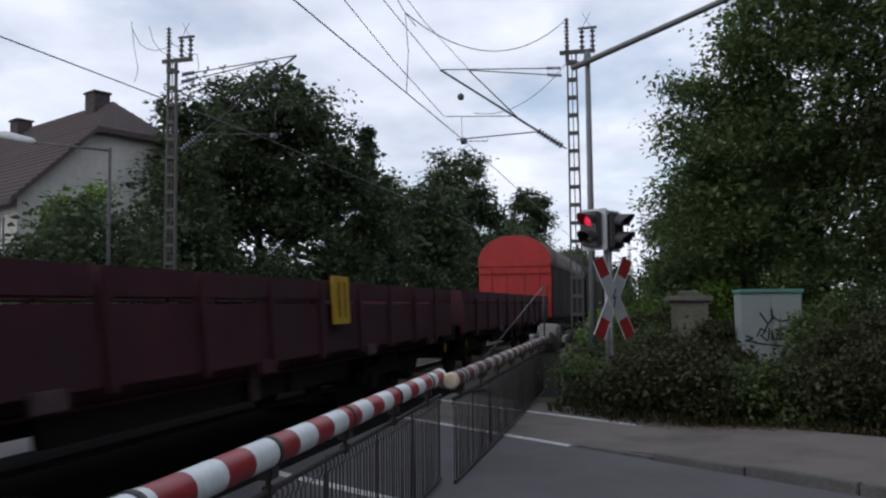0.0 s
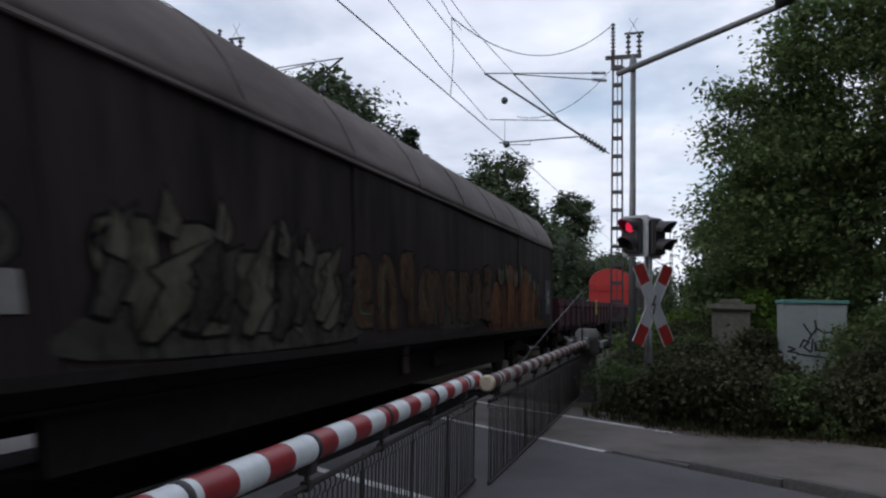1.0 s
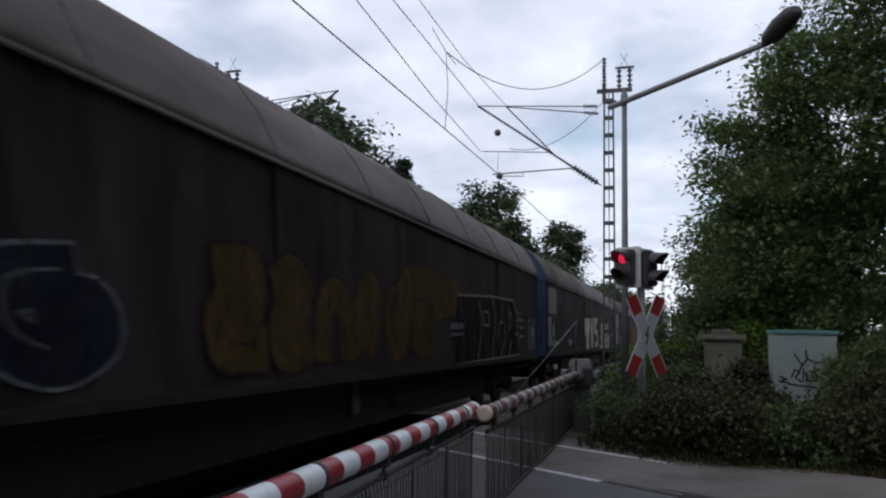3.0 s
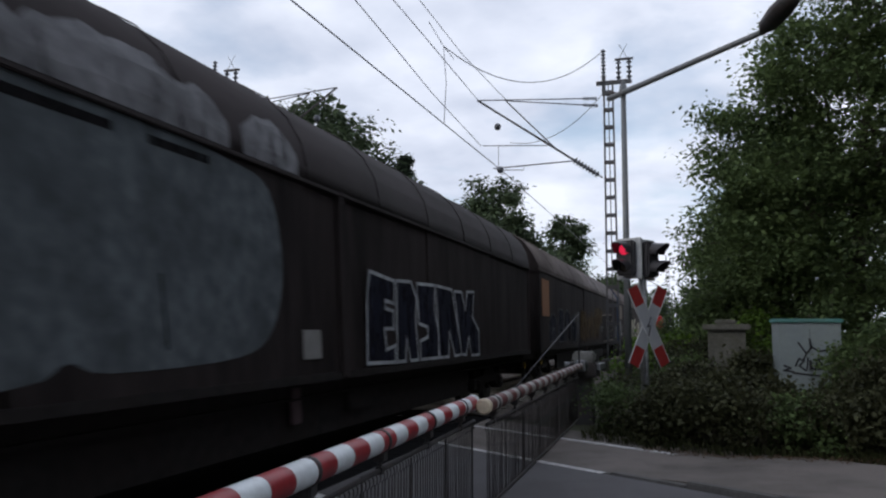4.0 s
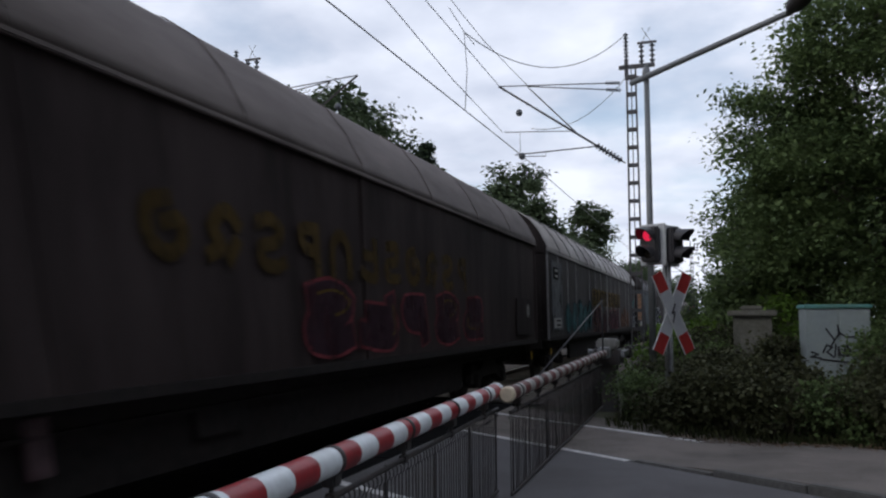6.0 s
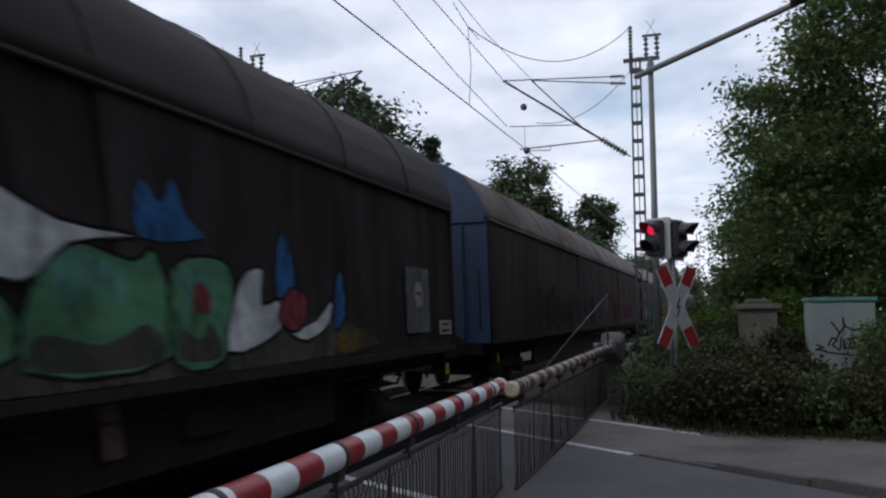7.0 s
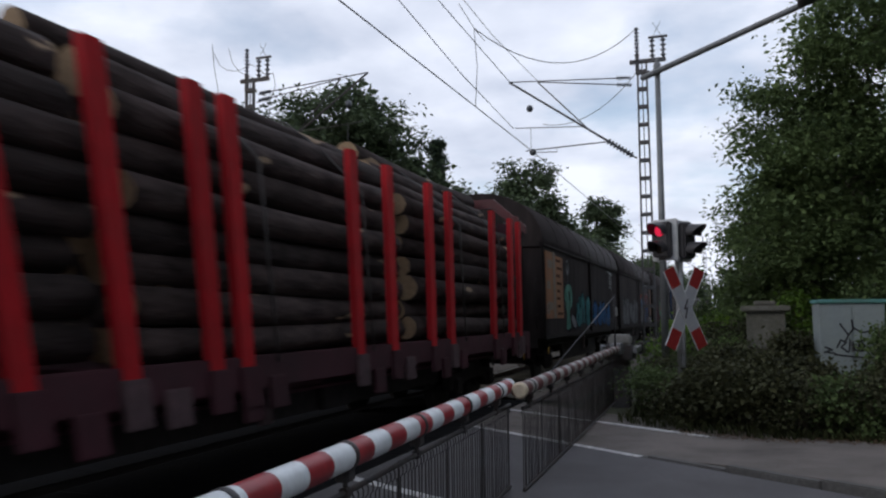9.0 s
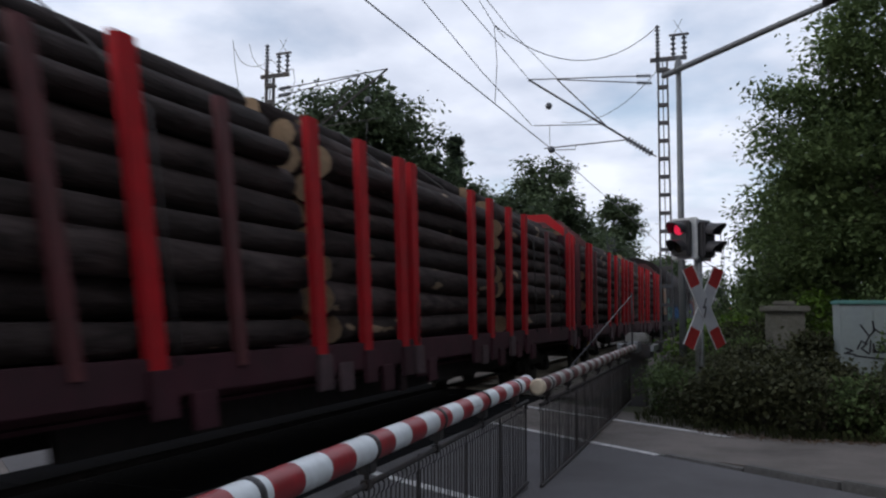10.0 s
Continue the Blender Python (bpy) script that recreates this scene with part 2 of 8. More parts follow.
# wagons
BROWN = mat("wagon_brown", (0.042, 0.0325, 0.0315), 0.72, vary=0.22, scale=3, dirt=(0.010, 0.0075, 0.0075), dirt_amt=0.9, dirt_scale=1.1, stretch=(1, 1, 0.22), bump=0.08, spec=0.06)
BROWN2 = mat("wagon_dark_brown", (0.034, 0.0275, 0.0268), 0.75, vary=0.25, scale=3, dirt=(0.0075, 0.006, 0.006), dirt_amt=0.9, dirt_scale=1.1, stretch=(1, 1, 0.22), bump=0.08, spec=0.06)
ROOFGREY = mat("wagon_roof_dust", (0.1725, 0.1472, 0.138), 0.85, vary=0.18, scale=3, dirt=(0.07, 0.057, 0.053), dirt_amt=0.7, dirt_scale=0.8, stretch=(1, 0.4, 1), bump=0.1, spec=0.25)
ROOFDARK = mat("wagon_roof_soot", (0.0425, 0.035, 0.035), 0.85, vary=0.2, scale=3, dirt=(0.025, 0.021, 0.02), dirt_amt=0.7, dirt_scale=0.8, stretch=(1, 0.4, 1), bump=0.1, spec=0.25)
ROOFLIGHT = mat("wagon_roof_aluminium", (0.42, 0.395, 0.38), 0.7, 0.1, vary=0.12, scale=4, dirt=(0.17, 0.152, 0.145), dirt_amt=0.8, dirt_scale=0.9, stretch=(1, 0.4, 1))
GREYWALL = mat("wagon_grey_panel", (0.052, 0.048, 0.048), 0.7, vary=0.18, scale=4, dirt=(0.028, 0.025, 0.024), dirt_amt=0.7, dirt_scale=1.1, stretch=(1, 1, 0.4), bump=0.06, spec=0.06)
LIGHTRIB = mat("wagon_light_rib", (0.17, 0.165, 0.165), 0.65, vary=0.15, scale=8, dirt=(0.08, 0.075, 0.07), dirt_amt=0.6, dirt_scale=3)
BLUEEND = mat("wagon_blue_end", (0.015, 0.038, 0.09), 0.65, vary=0.2, scale=4, dirt=(0.02, 0.03, 0.05), dirt_amt=0.6, dirt_scale=1.2)
REDEND = mat("wagon_red_tarpaulin", (0.4, 0.018, 0.016), 0.6, vary=0.1, scale=3, dirt=(0.27, 0.016, 0.014), dirt_amt=0.5, dirt_scale=1.2)
LOWRED = mat("wagon_oxide_red", (0.0567, 0.01823, 0.02565), 0.75, vary=0.2, scale=3, dirt=(0.032, 0.02, 0.022), dirt_amt=0.7, dirt_scale=0.9, spec=0.2)
STAKERED = mat("stake_red", (0.4, 0.01, 0.016), 0.7, spec=0.2, vary=0.12, scale=5, dirt=(0.22, 0.024, 0.024), dirt_amt=0.6, dirt_scale=1.6, per_object=0.12)
STAKEBROWN = mat("stake_brown", (0.1, 0.022, 0.026), 0.65, vary=0.2, scale=5, dirt=(0.045, 0.022, 0.02), dirt_amt=0.6, dirt_scale=1.6)
UNDER = mat("underframe_grime", (0.0192, 0.0168, 0.016), 0.85, vary=0.3, scale=8, dirt=(0.02, 0.014, 0.012), dirt_amt=0.5, dirt_scale=2, spec=0.15)
WHEELM = mat("wheel_steel", (0.03, 0.027, 0.026), 0.6, 0.5, vary=0.25, scale=10, spec=0.2)
YELLOW = mat("yellow_paint", (0.5, 0.31, 0.02), 0.55, vary=0.12, scale=12, dirt=(0.25, 0.17, 0.03), dirt_amt=0.5, dirt_scale=3)
ORANGEPANEL = mat("orange_rust_panel", (0.2295, 0.08925, 0.0255), 0.7, vary=0.2, scale=5, dirt=(0.16, 0.07, 0.03), dirt_amt=0.7, dirt_scale=1.8, stretch=(1, 1, 0.4))
BEIGE = mat("beige_panel", (0.17, 0.135, 0.1), 0.75, vary=0.15, scale=6, dirt=(0.13, 0.1, 0.075), dirt_amt=0.6, dirt_scale=2)
POCKET = mat("pocket_primer", (0.07, 0.04, 0.045), 0.75, vary=0.25, scale=10, dirt=(0.035, 0.022, 0.024), dirt_amt=0.7, dirt_scale=4)
PALE = mat("pale_plate", (0.24, 0.235, 0.225), 0.7, vary=0.12, scale=10, dirt=(0.16, 0.15, 0.14), dirt_amt=0.7, dirt_scale=3)


def spray(name, col, wear=0.3):
    """Sprayed paint, thin and flaked: the wall shows through where it has worn."""
    m = mat(name, col, 0.75, vary=0.25, scale=7, dirt=[c * 0.5 for c in col], dirt_amt=0.8, dirt_scale=1.6, spec=0.06)
    n, l = m.node_tree.nodes, m.node_tree.links
    co = n.new("ShaderNodeTexCoord")
    mp = n.new("ShaderNodeMapping")
    mp.inputs["Scale"].default_value = (1, 1.6, 0.55)
    nz = n.new("ShaderNodeTexNoise")
    nz.inputs["Scale"].default_value, nz.inputs["Detail"].default_value, nz.inputs["Roughness"].default_value = 3.2, 9, 0.7
    r = n.new("ShaderNodeValToRGB")
    r.color_ramp.elements[0].position, r.color_ramp.elements[1].position = 0.34, 0.52
    r.color_ramp.elements[0].color = (1 - wear * 1.6, 1 - wear * 1.6, 1 - wear * 1.6, 1)
    l.new(co.outputs["Object"], mp.inputs[0])
    l.new(mp.outputs[0], nz.inputs["Vector"])
    l.new(nz.outputs["Fac"], r.inputs[0])
    l.new(r.outputs[0], n["Principled BSDF"].inputs["Alpha"])
    return m


SP_WHITE = spray("spray_white", (0.48, 0.5, 0.51))
SP_GREY = spray("spray_grey", (0.115, 0.12, 0.125))
SP_CREAM = spray("spray_cream", (0.42, 0.385, 0.3), 0.15)
SP_ORANGE = spray("spray_orange", (0.17, 0.075, 0.036))
SP_OLIVE = spray("spray_olive", (0.062, 0.06, 0.05))
SP_TEAL = spray("spray_teal", (0.034, 0.135, 0.145))
SP_TEALDULL = spray("spray_faded_teal", (0.032, 0.08, 0.084), 0.4)
SP_GREEN = spray("spray_green", (0.085, 0.21, 0.12), 0.2)
SP_BLUE = spray("spray_blue", (0.028, 0.1, 0.23))
SP_PINK = spray("spray_pink", (0.18, 0.04, 0.048))
SP_RED = spray("spray_red", (0.3, 0.03, 0.025))
SP_PURPLE = spray("spray_plum", (0.032, 0.016, 0.022))
SP_NAVY = spray("spray_navy", (0.012, 0.013, 0.024))
SP_GOLD = spray("spray_gold", (0.12, 0.078, 0.018), 0.5)
SP_GOLDDULL = spray("spray_gold_faded", (0.065, 0.042, 0.014))
SP_HAZE = spray("spray_haze", (0.11, 0.125, 0.135), 0.1)
SP_BLACK = spray("spray_black", (0.011, 0.010, 0.011))
SP_RUST = spray("spray_rust", (0.1, 0.045, 0.026))
SP_UMBER = spray("spray_umber", (0.085, 0.052, 0.034), 0.4)
SP_ASH = spray("spray_ash", (0.2, 0.2, 0.21))
SP_DIM = spray("spray_faded_grey", (0.048, 0.044, 0.04), 0.45)
SP_SAGE = spray("spray_sage", (0.115, 0.108, 0.08))
SP_MINT = spray("spray_mint", (0.1, 0.24, 0.19))


# ---- mesh helpers ----
def mesh_ob(name, bm, material, smooth=False):
    me = bpy.data.meshes.new(name)
    bm.to_mesh(me)
    bm.free()
    for mt in (material if isinstance(material, (list, tuple)) else [material]):
        me.materials.append(mt)
    if smooth:
        for p in me.polygons:
            p.use_smooth = True
    return new(name, me)


def part(name, bm, material, parent, label="", smooth=False):
    ob = mesh_ob(name, bm, material, smooth)
    ob.parent = parent
    if label:
        ob["label"] = label
    return ob


def share(src, parent, m):
    """Another piece on the same mesh."""
    ob = new(src.name.split(".")[0], src.data)
    ob.parent = parent
    ob.matrix_basis = m
    return ob


def thing(name, m, label, category, group="", kind=""):
    ob = new(name)
    ob.empty_display_size = 0.2
    ob.matrix_basis = m
    return tagged(ob, label, category, group, kind)


def box(bm, x0, x1, y0, y1, z0, z1, bevel=0.0, mi=0):
    r = bmesh.ops.create_cube(bm, size=1)
    vs = r["verts"]
    bmesh.ops.scale(bm, vec=(x1 - x0, y1 - y0, z1 - z0), verts=vs)
    bmesh.ops.translate(bm, vec=((x0 + x1) / 2, (y0 + y1) / 2, (z0 + z1) / 2), verts=vs)
    fs = {f for v in vs for f in v.link_faces}
    for f in fs:
        f.material_index = mi
    if bevel:
        es = list({e for v in vs for e in v.link_edges})
        bmesh.ops.bevel(bm, geom=es, offset=bevel, segments=2, affect='EDGES', clamp_overlap=True)
    return vs


def B(*a, **k):
    bm = bmesh.new()
    box(bm, *a, **k)
    return bm


def rod(bm, p, q, r0, r1=None, seg=8, mi=0):
    """A round bar from p to q, capped."""
    r1 = r0 if r1 is None else r1
    p, q = Vector(p), Vector(q)
    d = q - p
    rot = d.to_track_quat('Z', 'Y').to_matrix()
    rings = []
    for c, r in ((p, r0), (q, r1)):
        rings.append([bm.verts.new(c + rot @ Vector((r * math.cos(2 * math.pi * i / seg), r * math.sin(2 * math.pi * i / seg), 0))) for i in range(seg)])
    for i in range(seg):
        f = bm.faces.new((rings[0][i], rings[0][(i + 1) % seg], rings[1][(i + 1) % seg], rings[1][i]))
        f.material_index, f.smooth = mi, True
    bm.faces.new(rings[0][::-1]).material_index = mi
    bm.faces.new(rings[1]).material_index = mi


def R(*a, **k):
    bm = bmesh.new()
    rod(bm, *a, **k)
    return bm


def chain(bm, pts, r, seg=6):
    """One bent bar through all the points."""
    P = [Vector(p) for p in pts]
    rings = []
    side = None
    for i, p in enumerate(P):
        d = (P[min(i + 1, len(P) - 1)] - P[max(i - 1, 0)]).normalized()
        if side is None:
            side = d.orthogonal().normalized()
        side = (side - d * side.dot(d))
        side = side.normalized() if side.length > 1e-4 else d.orthogonal().normalized()
        up = d.cross(side)
        rings.append([bm.verts.new(p + (side * math.cos(2 * math.pi * k / seg) + up * math.sin(2 * math.pi * k / seg)) * r) for k in range(seg)])
    for a, b in zip(rings[:-1], rings[1:]):
        for k in range(seg):
            bm.faces.new((a[k], a[(k + 1) % seg], b[(k + 1) % seg], b[k])).smooth = True
    bm.faces.new(rings[0][::-1])
    bm.faces.new(rings[-1])


def lathe(bm, prof, axis_p, axis_q, seg=12, mi=0):
    """A turned body: prof of (distance along 0..1, radius)."""
    p, q = Vector(axis_p), Vector(axis_q)
    rot = (q - p).to_track_quat('Z', 'Y').to_matrix()
    rings = []
    for f, r in prof:
        c = p.lerp(q, f)
        rings.append([bm.verts.new(c + rot @ Vector((r * math.cos(2 * math.pi * i / seg), r * math.sin(2 * math.pi * i / seg), 0))) for i in range(seg)])
    for a, b in zip(rings[:-1], rings[1:]):
        for i in range(seg):
            f = bm.faces.new((a[i], a[(i + 1) % seg], b[(i + 1) % seg], b[i]))
            f.smooth, f.material_index = True, mi
    bm.faces.new(rings[0][::-1]).material_index = mi
    bm.faces.new(rings[-1]).material_index = mi


def extrude_profile(prof, y0, y1, mi=0, closed=True):
    """A prism: prof of (x, z) swept from y0 to y1."""
    bm = bmesh.new()
    a = [bm.verts.new((x, y0, z)) for x, z in prof]
    b = [bm.verts.new((x, y1, z)) for x, z in prof]
    n = len(prof)
    for i in range(n if closed else n - 1):
        bm.faces.new((a[i], b[i], b[(i + 1) % n], a[(i + 1) % n])).material_index = mi
    if closed:
        bm.faces.new(a)
        bm.faces.new(b[::-1])
    bmesh.ops.recalc_face_normals(bm, faces=bm.faces)
    return bm


def poly_slab(pts, z0, z1):
    bm = bmesh.new()
    a = [bm.verts.new((x, y, z1)) for x, y in pts]
    b = [bm.verts.new((x, y, z0)) for x, y in pts]
    n = len(pts)
    bm.faces.new(a)
    bm.faces.new(b[::-1])
    for i in range(n):
        bm.faces.new((a[i], b[i], b[(i + 1) % n], a[(i + 1) % n]))
    bmesh.ops.recalc_face_normals(bm, faces=bm.faces)
    return bm


def insulator(bm, p, q, r=0.07, n=5, core=0.025, seg=10):
    prof = [(0, core)]
    for i in range(n):
        f = (i + 0.2) / n
        prof += [(f, core), (f + 0.25 / n, r), (f + 0.45 / n, r * 0.9), (f + 0.5 / n, core)]
    prof.append((1, core))
    lathe(bm, prof, p, q, seg)


def array_mesh(name, verts, faces, material):
    """A mesh from numpy vertices and quads."""
    me = bpy.data.meshes.new(name)
    me.vertices.add(len(verts))
    me.vertices.foreach_set("co", np.ascontiguousarray(verts, dtype=np.float32).ravel())
    me.loops.add(faces.size)
    me.loops.foreach_set("vertex_index", np.ascontiguousarray(faces, dtype=np.int32).ravel())
    me.polygons.add(len(faces))
    me.polygons.foreach_set("loop_start", np.arange(0, faces.size, faces.shape[1], dtype=np.int32))
    me.polygons.foreach_set("loop_total", np.full(len(faces), faces.shape[1], dtype=np.int32))
    me.update(calc_edges=True)
    me.materials.append(material)
    return me


def leaf_cloud(rng, centres, size, spread, n_each, droop=0.3, aspect=0.5, flat=0.45):
    """Leaves gathered in sprigs: each sprig a centre with an outward way, each leaf a small folded diamond."""
    c = np.repeat(centres, n_each, axis=0)
    n = len(c)
    c = c + rng.normal(0, 1, (n, 3)) * spread * np.array([1, 1, 0.7])
    d = rng.normal(0, 1, (n, 3))
    d[:, 2] = d[:, 2] * flat - droop
    d /= np.linalg.norm(d, axis=1, keepdims=True)
    up = rng.normal(0, 0.5, (n, 3)) + np.array([0, 0, 1.0])
    s = np.cross(d, up)
    s /= np.linalg.norm(s, axis=1, keepdims=True)
    nn = np.cross(s, d)
    L = (size * rng.uniform(0.6, 1.3, n))[:, None]
    v = np.empty((n, 4, 3))
    v[:, 0] = c
    v[:, 1] = c + d * L * 0.5 + s * L * aspect * 0.5 + nn * L * 0.08
    v[:, 2] = c + d * L
    v[:, 3] = c + d * L * 0.5 - s * L * aspect * 0.5 + nn * L * 0.08
    return v.reshape(-1, 3), np.arange(n * 4).reshape(-1, 4)


def crown_points(rng, lobes, density):
    """Sprig centres over the shells of uneven lobes (x, y, z, rx, ry, rz), thinner inside."""
    out = []
    for x, y, z, rx, ry, rz in lobes:
        n = max(12, int(density * (rx * ry + ry * rz + rx * rz)))
        m = max(6, n // 16)
        d = rng.normal(0, 1, (m, 3))
        d /= np.linalg.norm(d, axis=1, keepdims=True)
        k = rng.uniform(0.3, 1.0, m) ** 0.4
        bumpy = 1 + 0.16 * np.sin(d[:, 0] * 7 + x) * np.cos(d[:, 1] * 6 + y) + 0.1 * np.sin(d[:, 2] * 11 + z)
        c = d * (k * bumpy)[:, None]
        c = np.repeat(c, 16, axis=0) + rng.normal(0, 0.13, (m * 16, 3)) * np.array([1, 1, 0.6])
        out.append(np.array([x, y, z]) + c * np.array([rx, ry, rz]))
    return np.concatenate(out)


def tree(name, at, lobes, trunk_h, trunk_r, leaf, size, density, n_each, label, seed, spread=0.22, category="tree", droop=0.3, aspect=0.5, group=""):
    """A tapered trunk with limbs and a crown of single leaves in sprigs. Lobes stand in the tree's own space."""
    rng = np.random.default_rng(seed)
    t = thing(name, pose(*at), label, category, group)
    bm = bmesh.new()
    pts = [(rng.normal(0, 0.04) * i, rng.normal(0, 0.04) * i, trunk_h * i / 5 - 0.1) for i in range(6)]
    for i in range(5):
        rod(bm, pts[i], pts[i + 1], trunk_r * (1 - 0.13 * i) * (1.25 if i == 0 else 1), trunk_r * (1 - 0.13 * (i + 1)), seg=9)
    part("trunk", bm, BARK, t)
    for lx, ly, lz, rx, ry, rz in lobes:
        bm = bmesh.new()
        st = Vector(pts[int(rng.integers(2, 6))])
        en = Vector((lx, ly, lz))
        mid = st.lerp(en, 0.5) + Vector((rng.normal(0, 0.2), rng.normal(0, 0.2), 0.25))
        rod(bm, st, mid, trunk_r * 0.42, trunk_r * 0.26, seg=6)
        rod(bm, mid, en, trunk_r * 0.26, trunk_r * 0.1, seg=6)
        for _ in range(5):
            dd = Vector(rng.normal(0, 1, 3)).normalized()
            rod(bm, en, en + Vector((dd.x * rx, dd.y * ry, dd.z * rz)) * 0.85, trunk_r * 0.09, 0.008, seg=4)
        part("limb", bm, BARK, t)
    v, f = leaf_cloud(rng, crown_points(rng, lobes, density), size, spread, n_each, droop, aspect)
    inner = [(a, b, c, p * 0.78, q * 0.78, r * 0.78) for a, b, c, p, q, r in lobes]
    v2, f2 = leaf_cloud(rng, crown_points(rng, inner, density), size * 1.45, spread, max(3, n_each // 2), droop, 0.6)
    v, f = np.concatenate([v, v2]), np.concatenate([f, f2 + len(v)])
    crown = new("crown", array_mesh("crown", v, f, leaf))
    crown.parent = t
    return t


# ---- ground ----
def road_pt(a, b):
    """A point a metres along the road (towards the houses across the line is negative) and b metres across it, from the camera's side."""
    return (0.82 * a + 0.572 * b, -0.572 * a + 0.82 * b)


TRACK_A, TRACK_B = -5.1, -9.3


def build_ground():
    bm = bmesh.new()
    xs = [-900, -300, -100] + list(np.linspace(-40, 40, 41)) + [100, 300, 900]
    ys = [-900, -300, -60] + list(np.linspace(-30, 130, 81)) + [300, 900]
    grid = [[bm.verts.new((x, y, -0.16 + 0.03 * noise.noise((x * 0.3, y * 0.3, 0)))) for x in xs] for y in ys]
    for j in range(len(ys) - 1):
        for i in range(len(xs) - 1):
            bm.faces.new((grid[j][i], grid[j][i + 1], grid[j + 1][i + 1], grid[j + 1][i]))
    tagged(mesh_ob("ground", bm, SOIL, True), "dark grassy soil beside the railway", "ground", kind="structure")

    road = mesh_ob("road", poly_slab([road_pt(-60, 0.85), road_pt(40, 0.85), road_pt(40, 6.95), road_pt(-60, 6.95)], -0.3, 0.0), ASPHALT)
    tagged(road, "grey worn asphalt road over the level crossing", "road", kind="structure")
    # footways on both sides, level over the crossing and raised behind a kerb beside the road
    for nm, b0, b1, a1 in (("pavement_1", 6.954, 9.6, -6.9), ("pavement_2", -2.0, 0.846, 40)):
        ob = mesh_ob(nm, poly_slab([road_pt(-60, b0), road_pt(a1, b0), road_pt(a1, b1), road_pt(-60, b1)], -0.3, -0.004), PATH_ASPHALT)
        tagged(ob, "dark asphalt footway level with the road", "pavement", kind="structure")
    edge = [(-6.9, -0.004), (-5.7, -0.003), (-4.8, 0.05), (-3.4, 0.085), (30, 0.085)]
    bm = bmesh.new()
    rows = []
    for a, h in edge:
        rows.append([bm.verts.new((*road_pt(a, b), z)) for b, z in ((7.07, h), (9.6, h), (9.6, -0.3), (7.07, -0.3))])
    for p, q in zip(rows[:-1], rows[1:]):
        for i in range(4):
            bm.faces.new((p[i], q[i], q[(i + 1) % 4], p[(i + 1) % 4]))
    bm.faces.new(rows[0])
    bm.faces.new(rows[-1])
    bmesh.ops.recalc_face_normals(bm, faces=bm.faces)
    tagged(mesh_ob("pavement_3", bm, PATH_ASPHALT), "brownish asphalt footway behind a low kerb", "pavement", kind="structure")
    kerb = tagged(new("kerb"), "low grey concrete kerb stones beside the road", "kerb", kind="structure")
    a = -6.85
    while a < 14:
        h = float(np.interp(a + 0.5, [e[0] for e in edge], [e[1] for e in edge])) + 0.006
        bm = bmesh.new()
        box(bm, a, a + 0.985, 6.952, 7.068, -0.2, h, 0.012)
        for v in bm.verts:
            v.co.x, v.co.y = road_pt(v.co.x, v.co.y)
        part("kerb_stone", bm, KERB, kerb)
        a += 1.0

    def stripe(name, p, q, w, label):
        p, q = Vector((*p, 0)), Vector((*q, 0))
        d = (q - p).normalized()
        s = Vector((-d.y, d.x, 0)) * w / 2
        bm = bmesh.new()
        n = max(2, int((q - p).length / 0.25))
        prev = None
        for i in range(n + 1):
            c = p.lerp(q, i / n)
            j = 1 + 0.12 * noise.noise((c.x * 3, c.y * 3, w))
            row = [bm.verts.new(c + s * j + Vector((0, 0, z))) for z in (0.005,)] + [bm.verts.new(c - s * j + Vector((0, 0, 0.005)))]
            if prev:
                bm.faces.new((prev[0], row[0], row[1], prev[1]))
            prev = row
        r = bmesh.ops.extrude_face_region(bm, geom=bm.faces[:])
        bmesh.ops.translate(bm, vec=(0, 0, -0.012), verts=[v for v in r["geom"] if isinstance(v, bmesh.types.BMVert)])
        bmesh.ops.recalc_face_normals(bm, faces=bm.faces)
        tagged(mesh_ob(name, bm, LINE), label, "road marking", kind="structure")

    stripe("road_line_1", (-12.5, 18.95), (-0.14, 10.76), 0.11, "worn white line along the footway's outer edge")
    stripe("road_line_2", (-12.0, 16.9), (-0.9, 9.1), 0.11, "worn white line between road and footway")
    stripe("road_line_3", (-3.75, 7.2), (-1.7, 6.12), 0.12, "worn white stop line on the asphalt")

    # ballast beds, kept clear of the crossing
    for nm, y0, y1 in (("track_bed_1", 15.6, 320), ("track_bed_2", -90, -2.5)):
        bm = bmesh.new()
        prof = [(-13.2, -0.25), (-11.6, -0.1), (-3.3, -0.1), (-2.2, -0.25)]
        yy = list(np.arange(y0, min(y1, y0 + 40), 0.5)) + [y1]
        prev = None
        for y in yy:
            row = []
            for x in np.linspace(-13.2, -2.2, 34):
                z = float(np.interp(x, [p[0] for p in prof], [p[1] for p in prof])) + 0.03 * noise.noise((x * 3, y * 3, 2))
                row.append(bm.verts.new((x, y, z)))
            if prev:
                for i in range(len(row) - 1):
                    bm.faces.new((prev[i], prev[i + 1], row[i + 1], row[i]))
            prev = row
        tagged(mesh_ob(nm, bm, BALLAST, True), "brown-grey railway ballast beside the crossing", "ballast", kind="structure")

